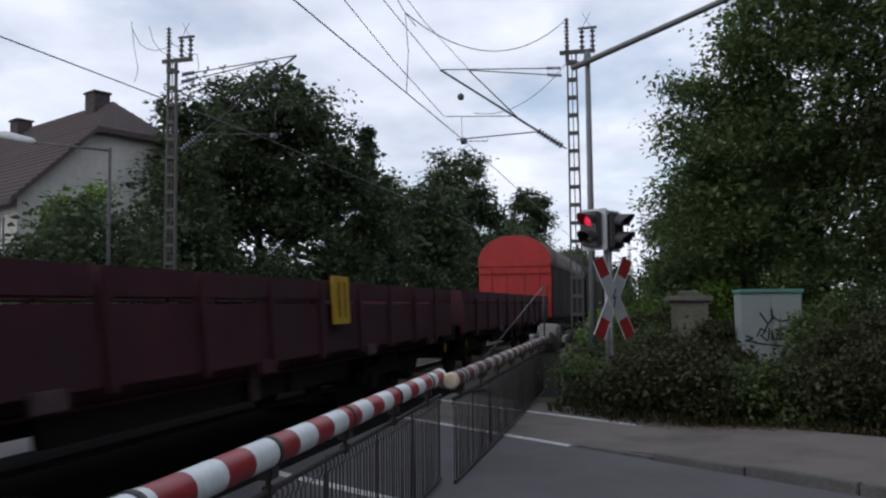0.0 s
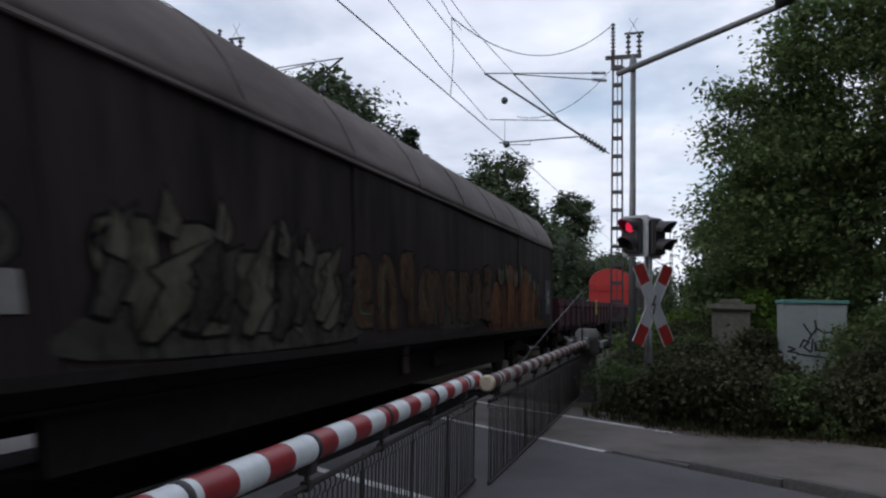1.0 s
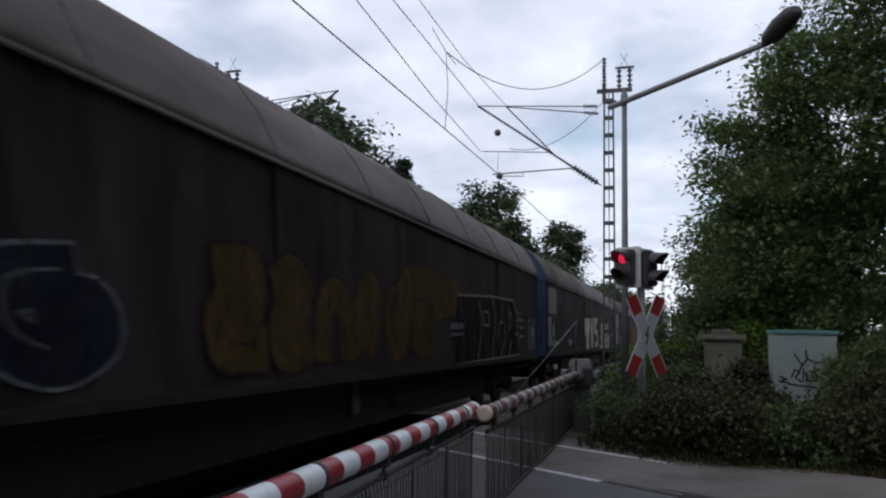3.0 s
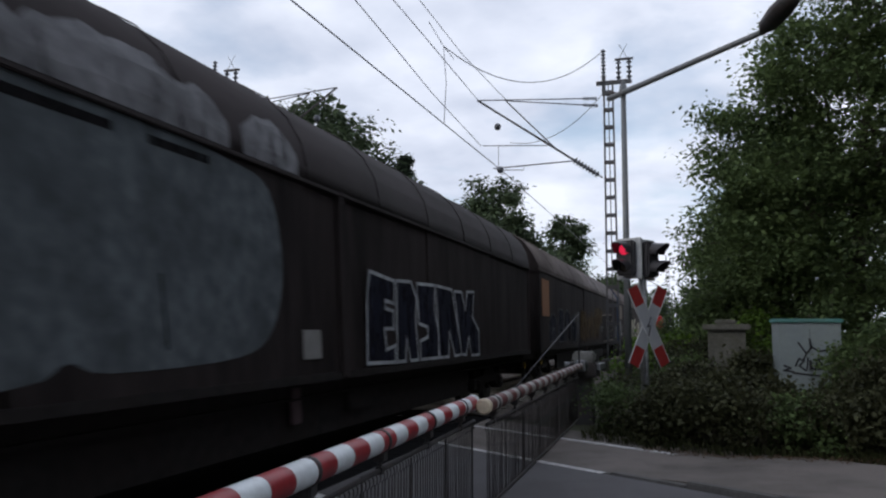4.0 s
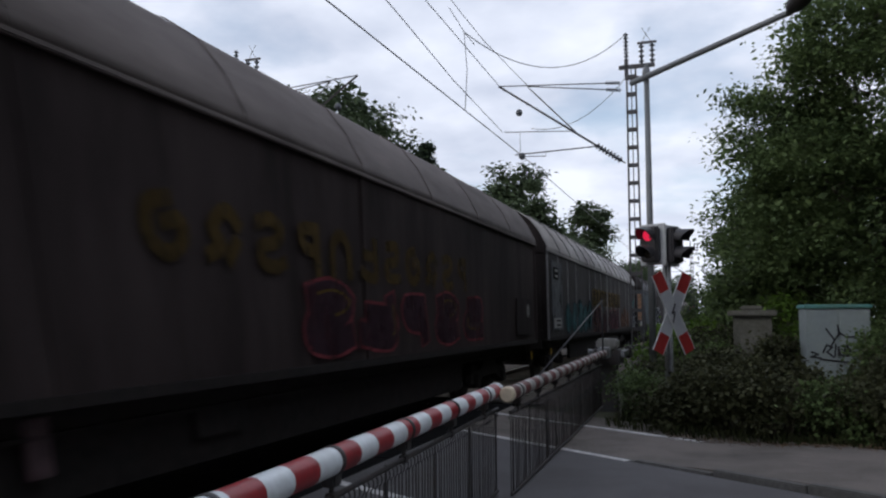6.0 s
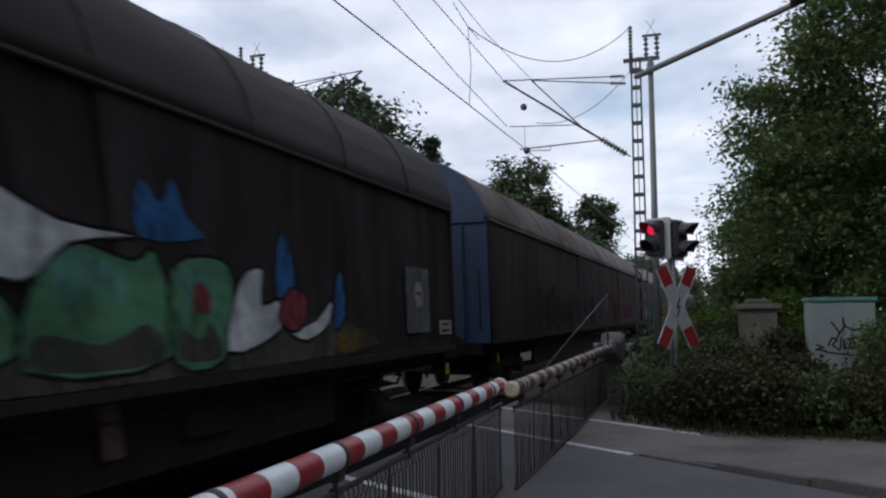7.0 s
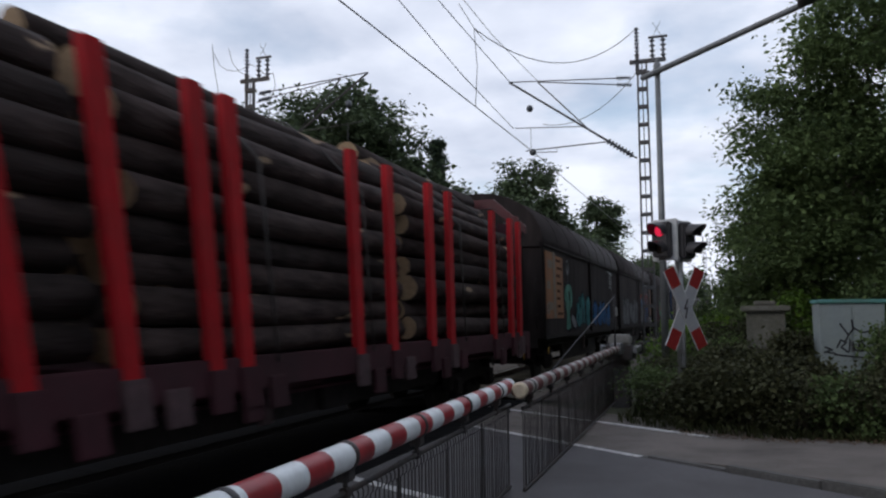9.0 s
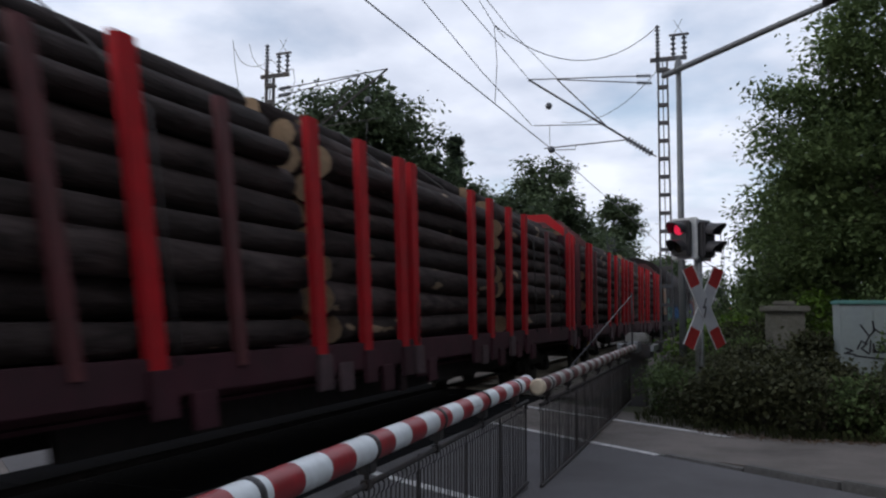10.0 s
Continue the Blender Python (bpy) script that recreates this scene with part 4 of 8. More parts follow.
# ---- cabinets ----
def white_cabinet():
    c = thing("switch_cabinet", pose(1.52, 14.45, 0, 0, 0, 8), "white steel switch cabinet with a green lid and black graffiti", "cabinet")
    part("plinth", B(0.02, 0.98, -0.02, 0.43, -0.3, 0.2, bevel=0.01), CONCRETE, c)
    part("body", B(0.0, 1.0, -0.04, 0.45, 0.2, 1.74, bevel=0.012), CABWHITE, c)
    for x in (0.0, 0.502):
        part("door", B(x + 0.02, x + 0.478, -0.058, -0.041, 0.26, 1.7, bevel=0.006), CABWHITE, c)
    part("lid", B(-0.03, 1.03, -0.085, 0.48, 1.74, 1.81, bevel=0.018), CABGREEN, c, "faded green lid")
    part("handle", B(0.46, 0.49, -0.085, -0.058, 0.95, 1.1, bevel=0.004), DARKSTEEL, c)
    strokes = [[(0.3, 1.28), (0.42, 1.1), (0.36, 0.98)], [(0.42, 1.1), (0.5, 1.2), (0.48, 1.34)], [(0.24, 0.9), (0.3, 1.02), (0.38, 0.98), (0.3, 0.9), (0.4, 0.82)],
               [(0.42, 0.84), (0.44, 1.02)], [(0.48, 0.98), (0.5, 0.86), (0.56, 0.84), (0.58, 1.0)], [(0.7, 1.04), (0.6, 1.0), (0.66, 0.93), (0.6, 0.84), (0.74, 0.86)],
               [(0.2, 0.78), (0.45, 0.75), (0.8, 0.72)], [(0.5, 1.22), (0.62, 1.14), (0.74, 1.16)], [(0.06, 0.9), (0.16, 0.86), (0.05, 0.82), (0.2, 0.8)], [(0.15, 0.58), (0.22, 0.5)]]
    for st in strokes:
        bm = bmesh.new()
        for a, b in zip(st[:-1], st[1:]):
            w = 0.015
            d = Vector((b[0] - a[0], 0, b[1] - a[1])).normalized()
            nrm = Vector((-d.z, 0, d.x)) * w
            A, Bq = Vector((a[0], -0.063, a[1] + 0.12)) - d * w, Vector((b[0], -0.063, b[1] + 0.12)) + d * w
            f = [bm.verts.new(A + nrm), bm.verts.new(A - nrm), bm.verts.new(Bq - nrm), bm.verts.new(Bq + nrm)]
            bm.faces.new(f)
        part("sprayed_stroke", bm, SPRAY, c, "black sprayed stroke")


white_cabinet()


def concrete_pillar():
    c = thing("concrete_housing", pose(0.75, 16.1, 0), "weathered grey concrete housing with an overhanging lid", "concrete housing")
    part("body", B(-0.3, 0.3, -0.25, 0.25, -0.3, 1.62, bevel=0.02), CONCRETE, c)
    part("lid", B(-0.43, 0.43, -0.36, 0.36, 1.62, 1.73, bevel=0.02), CONCRETE, c)
    part("ridge", B(-0.2, 0.2, -0.2, 0.2, 1.73, 1.82, bevel=0.03), CONCRETE, c)
    for x in (-0.31, 0.31):
        part("corner_rib", B(x - 0.03, x + 0.03, -0.27, -0.2, -0.3, 1.62, bevel=0.01), CONCRETE, c)


concrete_pillar()


# ---- house across the tracks ----
def house():
    ang = math.degrees(math.atan2(0.4, -0.91))
    h = thing("house", Matrix.Translation((-22.4, 24.0, 0)) @ Matrix.Rotation(math.radians(ang), 4, 'Z'), "pale rendered house with a brown tiled half-hipped roof", "house")
    W, Lh, ze, zr = 9.0, 15.0, 5.75, 10.15
    # local x runs along the ridge away from the gable, local y runs back to the camera's side
    bm = bmesh.new()
    prof = [(0, -0.3), (-W, -0.3), (-W, ze), (-W * 0.68, ze + (zr - ze) * 0.64), (-W * 0.32, ze + (zr - ze) * 0.64), (0, ze)]
    a = [bm.verts.new((0, y, z)) for y, z in prof]
    b = [bm.verts.new((0.3, y, z)) for y, z in prof]
    bm.faces.new(a)
    bm.faces.new(b[::-1])
    for i in range(6):
        bm.faces.new((a[i], b[i], b[(i + 1) % 6], a[(i + 1) % 6]))
    bmesh.ops.recalc_face_normals(bm, faces=bm.faces)
    part("gable_wall", bm, RENDERWALL, h)
    # front wall with window openings
    bm = bmesh.new()
    wins = [(1.0, 2.1), (2.7, 3.8), (4.4, 5.5), (6.4, 7.5), (8.4, 9.5)]
    x = 0.3
    for w0, w1 in wins:
        box(bm, x, w0, -0.3, 0, -0.3, ze)
        for z0, z1 in ((-0.3, 0.9), (2.3, 3.6), (5.1, ze)):
            box(bm, w0, w1, -0.3, 0, z0, z1)
        x = w1
    box(bm, x, Lh, -0.3, 0, -0.3, ze)
    part("front_wall", bm, RENDERWALL, h)
    part("back_wall", B(0.3, Lh, -W, -W + 0.3, -0.3, ze), RENDERWALL, h)
    for w0, w1 in wins:
        for z0, z1 in ((0.9, 2.3), (3.6, 5.1)):
            w = new("window")
            w.parent = h
            bm = bmesh.new()
            for q in ((w0, w0 + 0.08, z0, z1), (w1 - 0.08, w1, z0, z1), (w0, w1, z0, z0 + 0.08), (w0, w1, z1 - 0.08, z1), ((w0 + w1) / 2 - 0.04, (w0 + w1) / 2 + 0.04, z0, z1)):
                box(bm, q[0], q[1], -0.17, -0.1, q[2], q[3])
            part("frame", bm, TRIMWHITE, w)
            part("pane", B(w0 + 0.05, w1 - 0.05, -0.15, -0.14, z0 + 0.05, z1 - 0.05), GLASS, w)
            part("sill", B(w0 - 0.08, w1 + 0.08, -0.1, 0.1, z0 - 0.07, z0, bevel=0.01), TRIMWHITE, w)
    r = new("roof")
    r.parent = h
    r["label"] = "brown tiled roof with half hips"
    ov = 0.45
    hip = 2.2
    sl = (zr - ze) / (W / 2)
    zh = ze + (zr - ze) * 0.62
    yh = -W / 2 * 0.62
    for k, s in enumerate((1, -1)):
        def Y(y):
            return y if s > 0 else -W - y
        bm = bmesh.new()
        pts = [(-ov, ov, ze - sl * ov), (Lh + ov, ov, ze - sl * ov), (Lh + ov, yh, zh), (Lh - hip, -W / 2, zr), (hip - 0.6, -W / 2, zr), (-ov, yh, zh)]
        top = [bm.verts.new((x, Y(y), z + 0.22)) for x, y, z in pts]
        bot = [bm.verts.new((x, Y(y), z)) for x, y, z in pts]
        bm.faces.new(top)
        bm.faces.new(bot[::-1])
        for i in range(6):
            bm.faces.new((top[i], bot[i], bot[(i + 1) % 6], top[(i + 1) % 6]))
        bmesh.ops.recalc_face_normals(bm, faces=bm.faces)
        part("roof_slope", bm, ROOFTILE, r)
        # courses of tiles as low steps
        n = 22
        for i in range(n):
            f = (i + 0.5) / n
            y, z = ov + (-W / 2 - ov) * f, ze - sl * ov + (zr - ze + sl * ov) * f
            x0 = -ov - 0.02
            x1 = Lh + ov + 0.02
            if z > zh:
                q = (z - zh) / (zr - zh)
                x0, x1 = -ov + q * (hip - 0.6 + ov), Lh + ov - q * (hip + ov)
            part("tile_course", B(x0, x1, min(Y(y - 0.03), Y(y + 0.03)), max(Y(y - 0.03), Y(y + 0.03)), z + 0.2, z + 0.262), ROOFTILE, r)
    for xe, sg in ((-ov, 1), (Lh + ov, -1)):
        bm = bmesh.new()
        xt = hip - 0.6 if sg > 0 else Lh - hip
        pts = [(xe, yh, zh), (xe, -W - yh, zh), (xt, -W / 2, zr)]
        t2 = [bm.verts.new((x, y, z + 0.23)) for x, y, z in pts]
        b2 = [bm.verts.new((x, y, z)) for x, y, z in pts]
        bm.faces.new(t2)
        bm.faces.new(b2[::-1])
        for i in range(3):
            bm.faces.new((t2[i], b2[i], b2[(i + 1) % 3], t2[(i + 1) % 3]))
        bmesh.ops.recalc_face_normals(bm, faces=bm.faces)
        part("half_hip", bm, ROOFTILE, r)
    for x, y, zt in ((2.5, -W / 2 + 0.2, 10.75), (9.6, -W / 2 + 0.3, 10.6)):
        part("chimney", B(x - 0.42, x + 0.42, y - 0.35, y + 0.35, 8.6, zt, bevel=0.02), BRICK, r, "sooty brick chimney")
        part("chimney_cap", B(x - 0.48, x + 0.48, y - 0.41, y + 0.41, zt, zt + 0.1, bevel=0.02), BRICK, r)


house()


# ---- trees, shrubs ----
def build_trees():
    T = tree
    big = "broad dark green leafy tree beside the railway"
    T("tree", (3.6, 18.8, 0), [(0, 0, 3.4, 3.2, 2.6, 2.6), (0.3, -0.5, 6.0, 3.0, 2.4, 2.2), (1.6, 0, 8.3, 2.8, 2.4, 2.0), (-1.7, -0.3, 6.2, 1.7, 1.2, 0.9), (-1.9, 0, 2.4, 1.5, 1.6, 1.6), (2.4, -1, 10.0, 2.4, 2, 1.6), (-1.1, -0.8, 4.3, 2.0, 1.6, 1.1), (-2.1, -0.2, 3.6, 1.3, 1.4, 1.3), (-1.6, -0.2, 5.3, 1.5, 1.3, 1.1), (-0.6, -0.4, 7.3, 1.6, 1.4, 1.1), (-2.4, 0.4, 1.6, 1.1, 1.3, 1.4)],
      6.5, 0.2, LEAF_NEAR, 0.125, 50, 13, "broad leafy ash tree with drooping sprays beside the crossing", 11, 0.2)
    T("tree", (6.6, 15.6, 0), [(0, 0, 3.2, 2.8, 2.2, 2.6), (0.2, 0, 6.0, 2.9, 2.2, 2.4), (0.6, 0, 8.6, 2.8, 2.2, 2.0), (-1.6, -0.6, 7.4, 1.5, 1.2, 1.2), (-1.5, -0.4, 4.4, 1.5, 1.2, 1.2)],
      6.5, 0.2, LEAF_DARKER, 0.125, 44, 13, "tall leafy tree overhanging the footway", 12, 0.2)
    T("tree", (8.6, 11.6, 0), [(0, 0, 3.2, 2.6, 2.2, 2.6), (0, 0, 6.0, 2.8, 2.2, 2.2), (-0.5, 0, 8.2, 2.6, 2.2, 1.8)],
      6.0, 0.2, LEAF_DARKER, 0.13, 40, 12, "tall leafy tree overhanging the footway", 13, 0.2)
    T("tree", (2.6, 27, 0), [(-1.2, 0, 4.4, 1.4, 1.6, 1.6), (-1.3, 0, 1.4, 1.3, 1.6, 1.5), (0, 0, 3.5, 2.6, 2.6, 3.0), (0.3, 0, 6.2, 2.4, 2.2, 2.0), (-1.1, 0, 2.2, 1.6, 1.5, 1.8)], 5.5, 0.18, LEAF_NEAR, 0.2, 24, 9, "leafy tree in the row beside the line", 14, 0.26)
    T("tree", (2.9, 39, 0), [(-1.3, 0, 4.2, 1.7, 1.8, 2.0), (0, 0, 3.0, 3.0, 3.0, 3.0), (0.2, 0, 5.6, 2.4, 2.4, 2.0), (-1.3, 0, 1.6, 1.8, 2, 1.6)], 5.0, 0.18, LEAF_FAR, 0.26, 16, 9, "leafy tree in the row beside the line", 15, 0.3)
    T("tree", (3.2, 55, 0), [(0, 0, 2.8, 3.2, 3.4, 3.0), (0, 0, 5.2, 2.4, 2.6, 2.0)], 5.0, 0.18, LEAF_FAR, 0.3, 13, 8, "leafy tree in the row beside the line", 16, 0.35)
    T("tree", (4.5, 78, 0), [(0, 0, 3.0, 4, 5, 3.2), (-0.5, 6, 3, 3.6, 5, 3)], 5.0, 0.18, LEAF_FAR, 0.4, 9, 8, "leafy trees far along the line", 17, 0.4)
    T("tree", (6.9, 12.6, 0), [(0, 0, 1.8, 1.9, 1.6, 1.9), (-0.6, 0.4, 3.6, 1.7, 1.5, 1.5), (0.6, 0, 4.6, 2.0, 1.6, 1.6), (1.0, 0, 2.4, 2.0, 1.6, 2.0)], 3.5, 0.14, LEAF_DARKER, 0.12, 46, 12, "dense dark-leaved bush behind the footway", 18, 0.18)
    for k, (x, y) in enumerate(((10.5, 22), (14.5, 17), (8.0, 30), (7.5, 42), (12.0, 13.5))):
        T("tree", (x, y, 0), [(0, 0, 2.2, 3.0, 2.6, 2.6), (0.2, 0, 5.0, 2.8, 2.6, 2.4), (0, 0.3, 7.6, 2.2, 2.0, 1.6)], 5.5, 0.2, LEAF_NEAR, 0.24, 22, 9, "leafy tree behind the front row", 60 + k, 0.28)
    # unseen trees added beside and behind the road, to shade the train's side
    for k, (x, y) in enumerate(((8.5, 5.5), (9.5, -0.5), (7.5, -7), (1.5, -9.5), (12.5, 9.0))):
        T("tree", (x, y, 0), [(0, 0, 3.4, 2.8, 2.8, 2.8), (0.2, 0, 6.6, 3.0, 2.8, 2.6), (0, 0.3, 9.2, 2.6, 2.4, 1.8)], 6.5, 0.22, LEAF_NEAR, 0.3, 16, 8, "unseen leafy tree added to shade the train's side", 40 + k, 0.3)
    # across the tracks
    T("tree", (-18.0, 34.5, 0), [(0, 0, 4, 4.2, 4.4, 3.8), (-0.6, -1.2, 7.8, 3.9, 3.6, 3.2), (1.6, 1.5, 8.2, 3.2, 3.6, 3.0), (0.4, 0, 10.7, 3.2, 3.2, 2.2), (-1.4, -3.5, 7.2, 2.4, 2.6, 2.4), (3.4, 4.2, 6.6, 2.6, 3, 3.2)],
      8.5, 0.3, LEAF_FAR, 0.3, 22, 10, big, 21, 0.32)
    T("tree", (-16.8, 25.8, 0), [(0, 0, 2.6, 2.2, 2.6, 2.6), (-0.2, -0.4, 5.4, 1.7, 1.7, 2.2), (0.2, 0.2, 7.6, 1.1, 1.1, 1.5), (0, 0, 8.9, 0.7, 0.7, 0.9)],
      7.5, 0.16, LEAF_FAR, 0.22, 22, 7, "slender thinly leaved tree beside the mast", 22, 0.3)
    T("tree", (-17.6, 22.6, 0), [(0, 0, 2.0, 1.6, 1.8, 2.0), (-0.5, -0.5, 4.3, 1.3, 1.4, 1.6)], 4.0, 0.12, LEAF_BRIGHT, 0.2, 22, 9, "fresh green young tree before the house", 23, 0.25)
    T("tree", (-18.2, 20.4, 0), [(0, 0, 1.6, 1.5, 1.6, 1.7), (0, 0, 3.2, 1.0, 1.0, 1.0)], 3.0, 0.1, LEAF_FAR, 0.2, 22, 9, "leafy shrub before the house", 24, 0.25)
    # conifer in whorls
    lob = []
    for i in range(11):
        z = 1.5 + i * 1.1
        r = 2.5 * (1 - i / 11.2)
        lob.append((0, 0, z, r, r, 0.62))
    T("conifer", (-17.2, 47.2, 0), lob, 12.7, 0.24, LEAF_DARK, 0.24, 60, 12, "dark pointed conifer among leafy trees", 25, 0.13, "conifer", droop=0.6, aspect=0.28)
    T("tree", (-16.5, 55, 0), [(0, 0, 4.5, 4, 4.5, 4.2), (0.5, 1, 8.0, 3.2, 3.6, 2.8)], 7.0, 0.3, LEAF_FAR, 0.4, 12, 9, big, 26, 0.4)
    T("tree", (-16.6, 66, 0), [(0, 0, 5, 4, 5, 4.5), (-0.3, 0, 10, 3.6, 3.6, 3.0), (0.5, 1, 13.0, 2.4, 2.6, 1.9), (1.6, 3, 9.5, 2.6, 3, 2.4)], 10, 0.35, LEAF_FAR, 0.42, 13, 9, "tall open-crowned leafy tree by the line", 27, 0.42)
    T("tree", (-15.5, 83, 0), [(0, 0, 5, 4.5, 7, 5.0), (1, 4, 8.0, 3.0, 4, 2.6)], 8, 0.3, LEAF_FAR, 0.5, 9, 8, big, 28, 0.5)
    T("tree", (-16.0, 106, 0), [(0, 0, 6, 4.0, 7, 6.0), (0.4, 0, 13.4, 3.0, 3.4, 3.2), (0.2, 0, 15.6, 2.2, 2.2, 1.7)], 12, 0.4, LEAF_FAR, 0.55, 9, 8, "tall round-crowned tree far along the line", 29, 0.5)
    T("tree", (-13.0, 126, 0), [(0, 0, 5, 4, 8, 5.0), (0.5, 6, 8.5, 3, 5, 3.2)], 8, 0.3, LEAF_FAR, 0.6, 8, 8, big, 30, 0.6)
    T("tree", (-11.0, 160, 0), [(0, 0, 5, 5, 10, 5.5), (3, 14, 5, 5, 10, 5.0)], 8, 0.3, LEAF_FAR, 0.8, 5, 8, "dark trees at the end of the straight line", 31, 0.8)


def shrub(at, lobes, leaf, size, density, n_each, label, seed, spread=0.14, category="shrub"):
    rng = np.random.default_rng(seed)
    t = thing("shrub", pose(*at), label, category, "shrubs by the crossing")
    bm = bmesh.new()
    for lx, ly, lz, rx, ry, rz in lobes:
        for _ in range(7):
            dd = rng.normal(0, 1, 3)
            dd /= np.linalg.norm(dd)
            rod(bm, (lx * 0.5, ly * 0.5, -0.25), (lx + dd[0] * rx * 0.8, ly + dd[1] * ry * 0.8, max(0.05, lz + abs(dd[2]) * rz * 0.8)), 0.014, 0.004, 4)
    part("stem_tangle", bm, BARK, t)
    v, f = leaf_cloud(rng, crown_points(rng, lobes, density), size, spread, n_each, 0.15, 0.62, 0.7)
    v[:, 2] = np.maximum(v[:, 2], -0.1)
    c = new("foliage", array_mesh("foliage", v, f, leaf))
    c.parent = t


def build_shrubs():
    lab = "tangled green bramble shrub at the footway's edge"
    spots = [(-1.0, 13.0, 0.55, 0.75), (-0.35, 12.0, 0.6, 0.72), (0.3, 11.75, 0.55, 0.85), (0.85, 11.5, 0.55, 0.85), (1.4, 11.45, 0.6, 0.68), (2.0, 11.3, 0.62, 0.72), (2.6, 11.2, 0.6, 1.0),
             (3.2, 10.9, 0.62, 1.2), (3.8, 10.6, 0.65, 1.4), (4.4, 10.3, 0.7, 1.5), (0.2, 13.0, 0.7, 1.0), (1.0, 12.9, 0.6, 0.95), (1.75, 12.8, 0.6, 0.65), (2.6, 12.6, 0.7, 1.25), (3.4, 12.2, 0.75, 1.7), (4.3, 11.7, 0.8, 2.0),
             (3.1, 14.2, 0.7, 2.0), (0.1, 14.6, 0.6, 1.05), (-0.7, 14.2, 0.6, 0.85), (5.1, 10.6, 0.8, 2.2), (2.55, 13.7, 0.45, 1.7), (1.75, 13.75, 0.5, 0.6), (2.1, 13.6, 0.4, 0.5), (1.15, 15.2, 0.4, 1.3), (-0.35, 15.6, 0.7, 1.2), (0.0, 17.2, 0.7, 1.5), (-0.5, 18.6, 0.6, 1.1)]
    for i, (x, y, r, h) in enumerate(spots):
        shrub((x, y, 0), [(0, 0, h * 0.42, r, r, h * 0.5), (r * 0.4, -r * 0.3, h * 0.68, r * 0.6, r * 0.6, h * 0.3), (-r * 0.4, 0, h * 0.6, r * 0.6, r * 0.6, h * 0.32)], LEAF_HEDGE if i % 4 else LEAF_NEAR, 0.06 + 0.012 * (i % 3), 150, 14, lab, 100 + i)
    lab2 = "bright green leafy shrub behind the signal"
    for i, (x, y, r, h) in enumerate(((-1.1, 16.8, 0.5, 1.35), (-0.55, 20, 0.8, 1.6), (0.6, 20.5, 1.0, 2.2), (1.6, 17.2, 0.7, 2.0), (0.55, 22.3, 0.75, 3.2), (0.8, 24.4, 0.9, 3.9), (2.5, 16.2, 0.8, 2.4), (-0.3, 25, 0.9, 2.2), (0.4, 30, 1.2, 2.6), (0.5, 36, 1.3, 2.6))):
        shrub((x, y, 0), [(0, 0, h * 0.45, r, r, h * 0.5), (0.1, 0, h * 0.75, r * 0.7, r * 0.7, h * 0.3)], LEAF_BRIGHT if i in (0, 1, 3) else LEAF_NEAR, 0.11, 70, 9, lab2, 140 + i, 0.16)
    lab3 = "dark undergrowth beyond the tracks"
    for i in range(15):
        y = 20 + i * 5.2
        h = 4.6 + 1.0 * math.sin(i * 2.1)
        shrub((-15.4 - 0.8 * math.sin(i * 1.7), y, 0), [(0, 0, h * 0.45, 1.6, 2.9, h * 0.55), (-0.6, 1.2, h * 0.75, 1.4, 2.0, h * 0.35)], LEAF_FAR, 0.24 + 0.008 * i, 24, 9, lab3, 170 + i, 0.3)


def build_grass():
    rng = np.random.default_rng(9)
    n = 9000
    a = rng.uniform(0, 1, n)
    x = rng.uniform(-2.2, 6, n)
    y = 10.7 - 0.16 * (x + 0.2) + rng.uniform(0, 1, n) ** 2 * 7.5
    keep = (y > 10.95 - 0.664 * np.minimum(x + 0.14, 0) - 0.2 * np.maximum(x, 0)) & (x > -1.5)
    x, y = x[keep], y[keep]
    n = len(x)
    h = rng.uniform(0.04, 0.17, n)
    ang = rng.uniform(0, 2 * np.pi, n)
    w = 0.006
    lean = rng.normal(0, 0.4, (n, 2)) * h[:, None]
    v = np.empty((n, 4, 3))
    dx, dy = np.cos(ang) * w, np.sin(ang) * w
    v[:, 0] = np.stack([x - dx, y - dy, np.full(n, -0.15)], 1)
    v[:, 1] = np.stack([x + dx, y + dy, np.full(n, -0.15)], 1)
    v[:, 2] = np.stack([x + dx * 0.6 + lean[:, 0] * 0.5, y + dy * 0.6 + lean[:, 1] * 0.5, h * 0.6], 1)
    v[:, 3] = np.stack([x + lean[:, 0], y + lean[:, 1], h], 1)
    tagged(new("grass", array_mesh("grass", v.reshape(-1, 3), np.arange(n * 4).reshape(-1, 4), GRASSM)), "rough green grass under the shrubs", "grass", kind="stuff")
    # a low bank of leaf litter under the shrubs
    bm = bmesh.new()
    prev = None
    for xx in np.linspace(-1.3, 9, 42):
        row = []
        for k, f in enumerate(np.linspace(0, 1, 9)):
            yy = 11.0 - 0.3 * max(0, xx) + max(0, -xx) * 1.7 + f * 6
            row.append(bm.verts.new((xx, yy, -0.14 + 0.3 * min(1, f * 3) * (1 if xx > -1 else 0.4) + 0.04 * noise.noise((xx * 2, yy * 2, 1)))))
        if prev:
            for i in range(8):
                bm.faces.new((prev[i], row[i], row[i + 1], prev[i + 1]))
        prev = row
    bmesh.ops.recalc_face_normals(bm, faces=bm.faces)
    tagged(mesh_ob("bank", bm, SOIL, True), "low bank of earth and leaf litter", "bank", kind="structure")


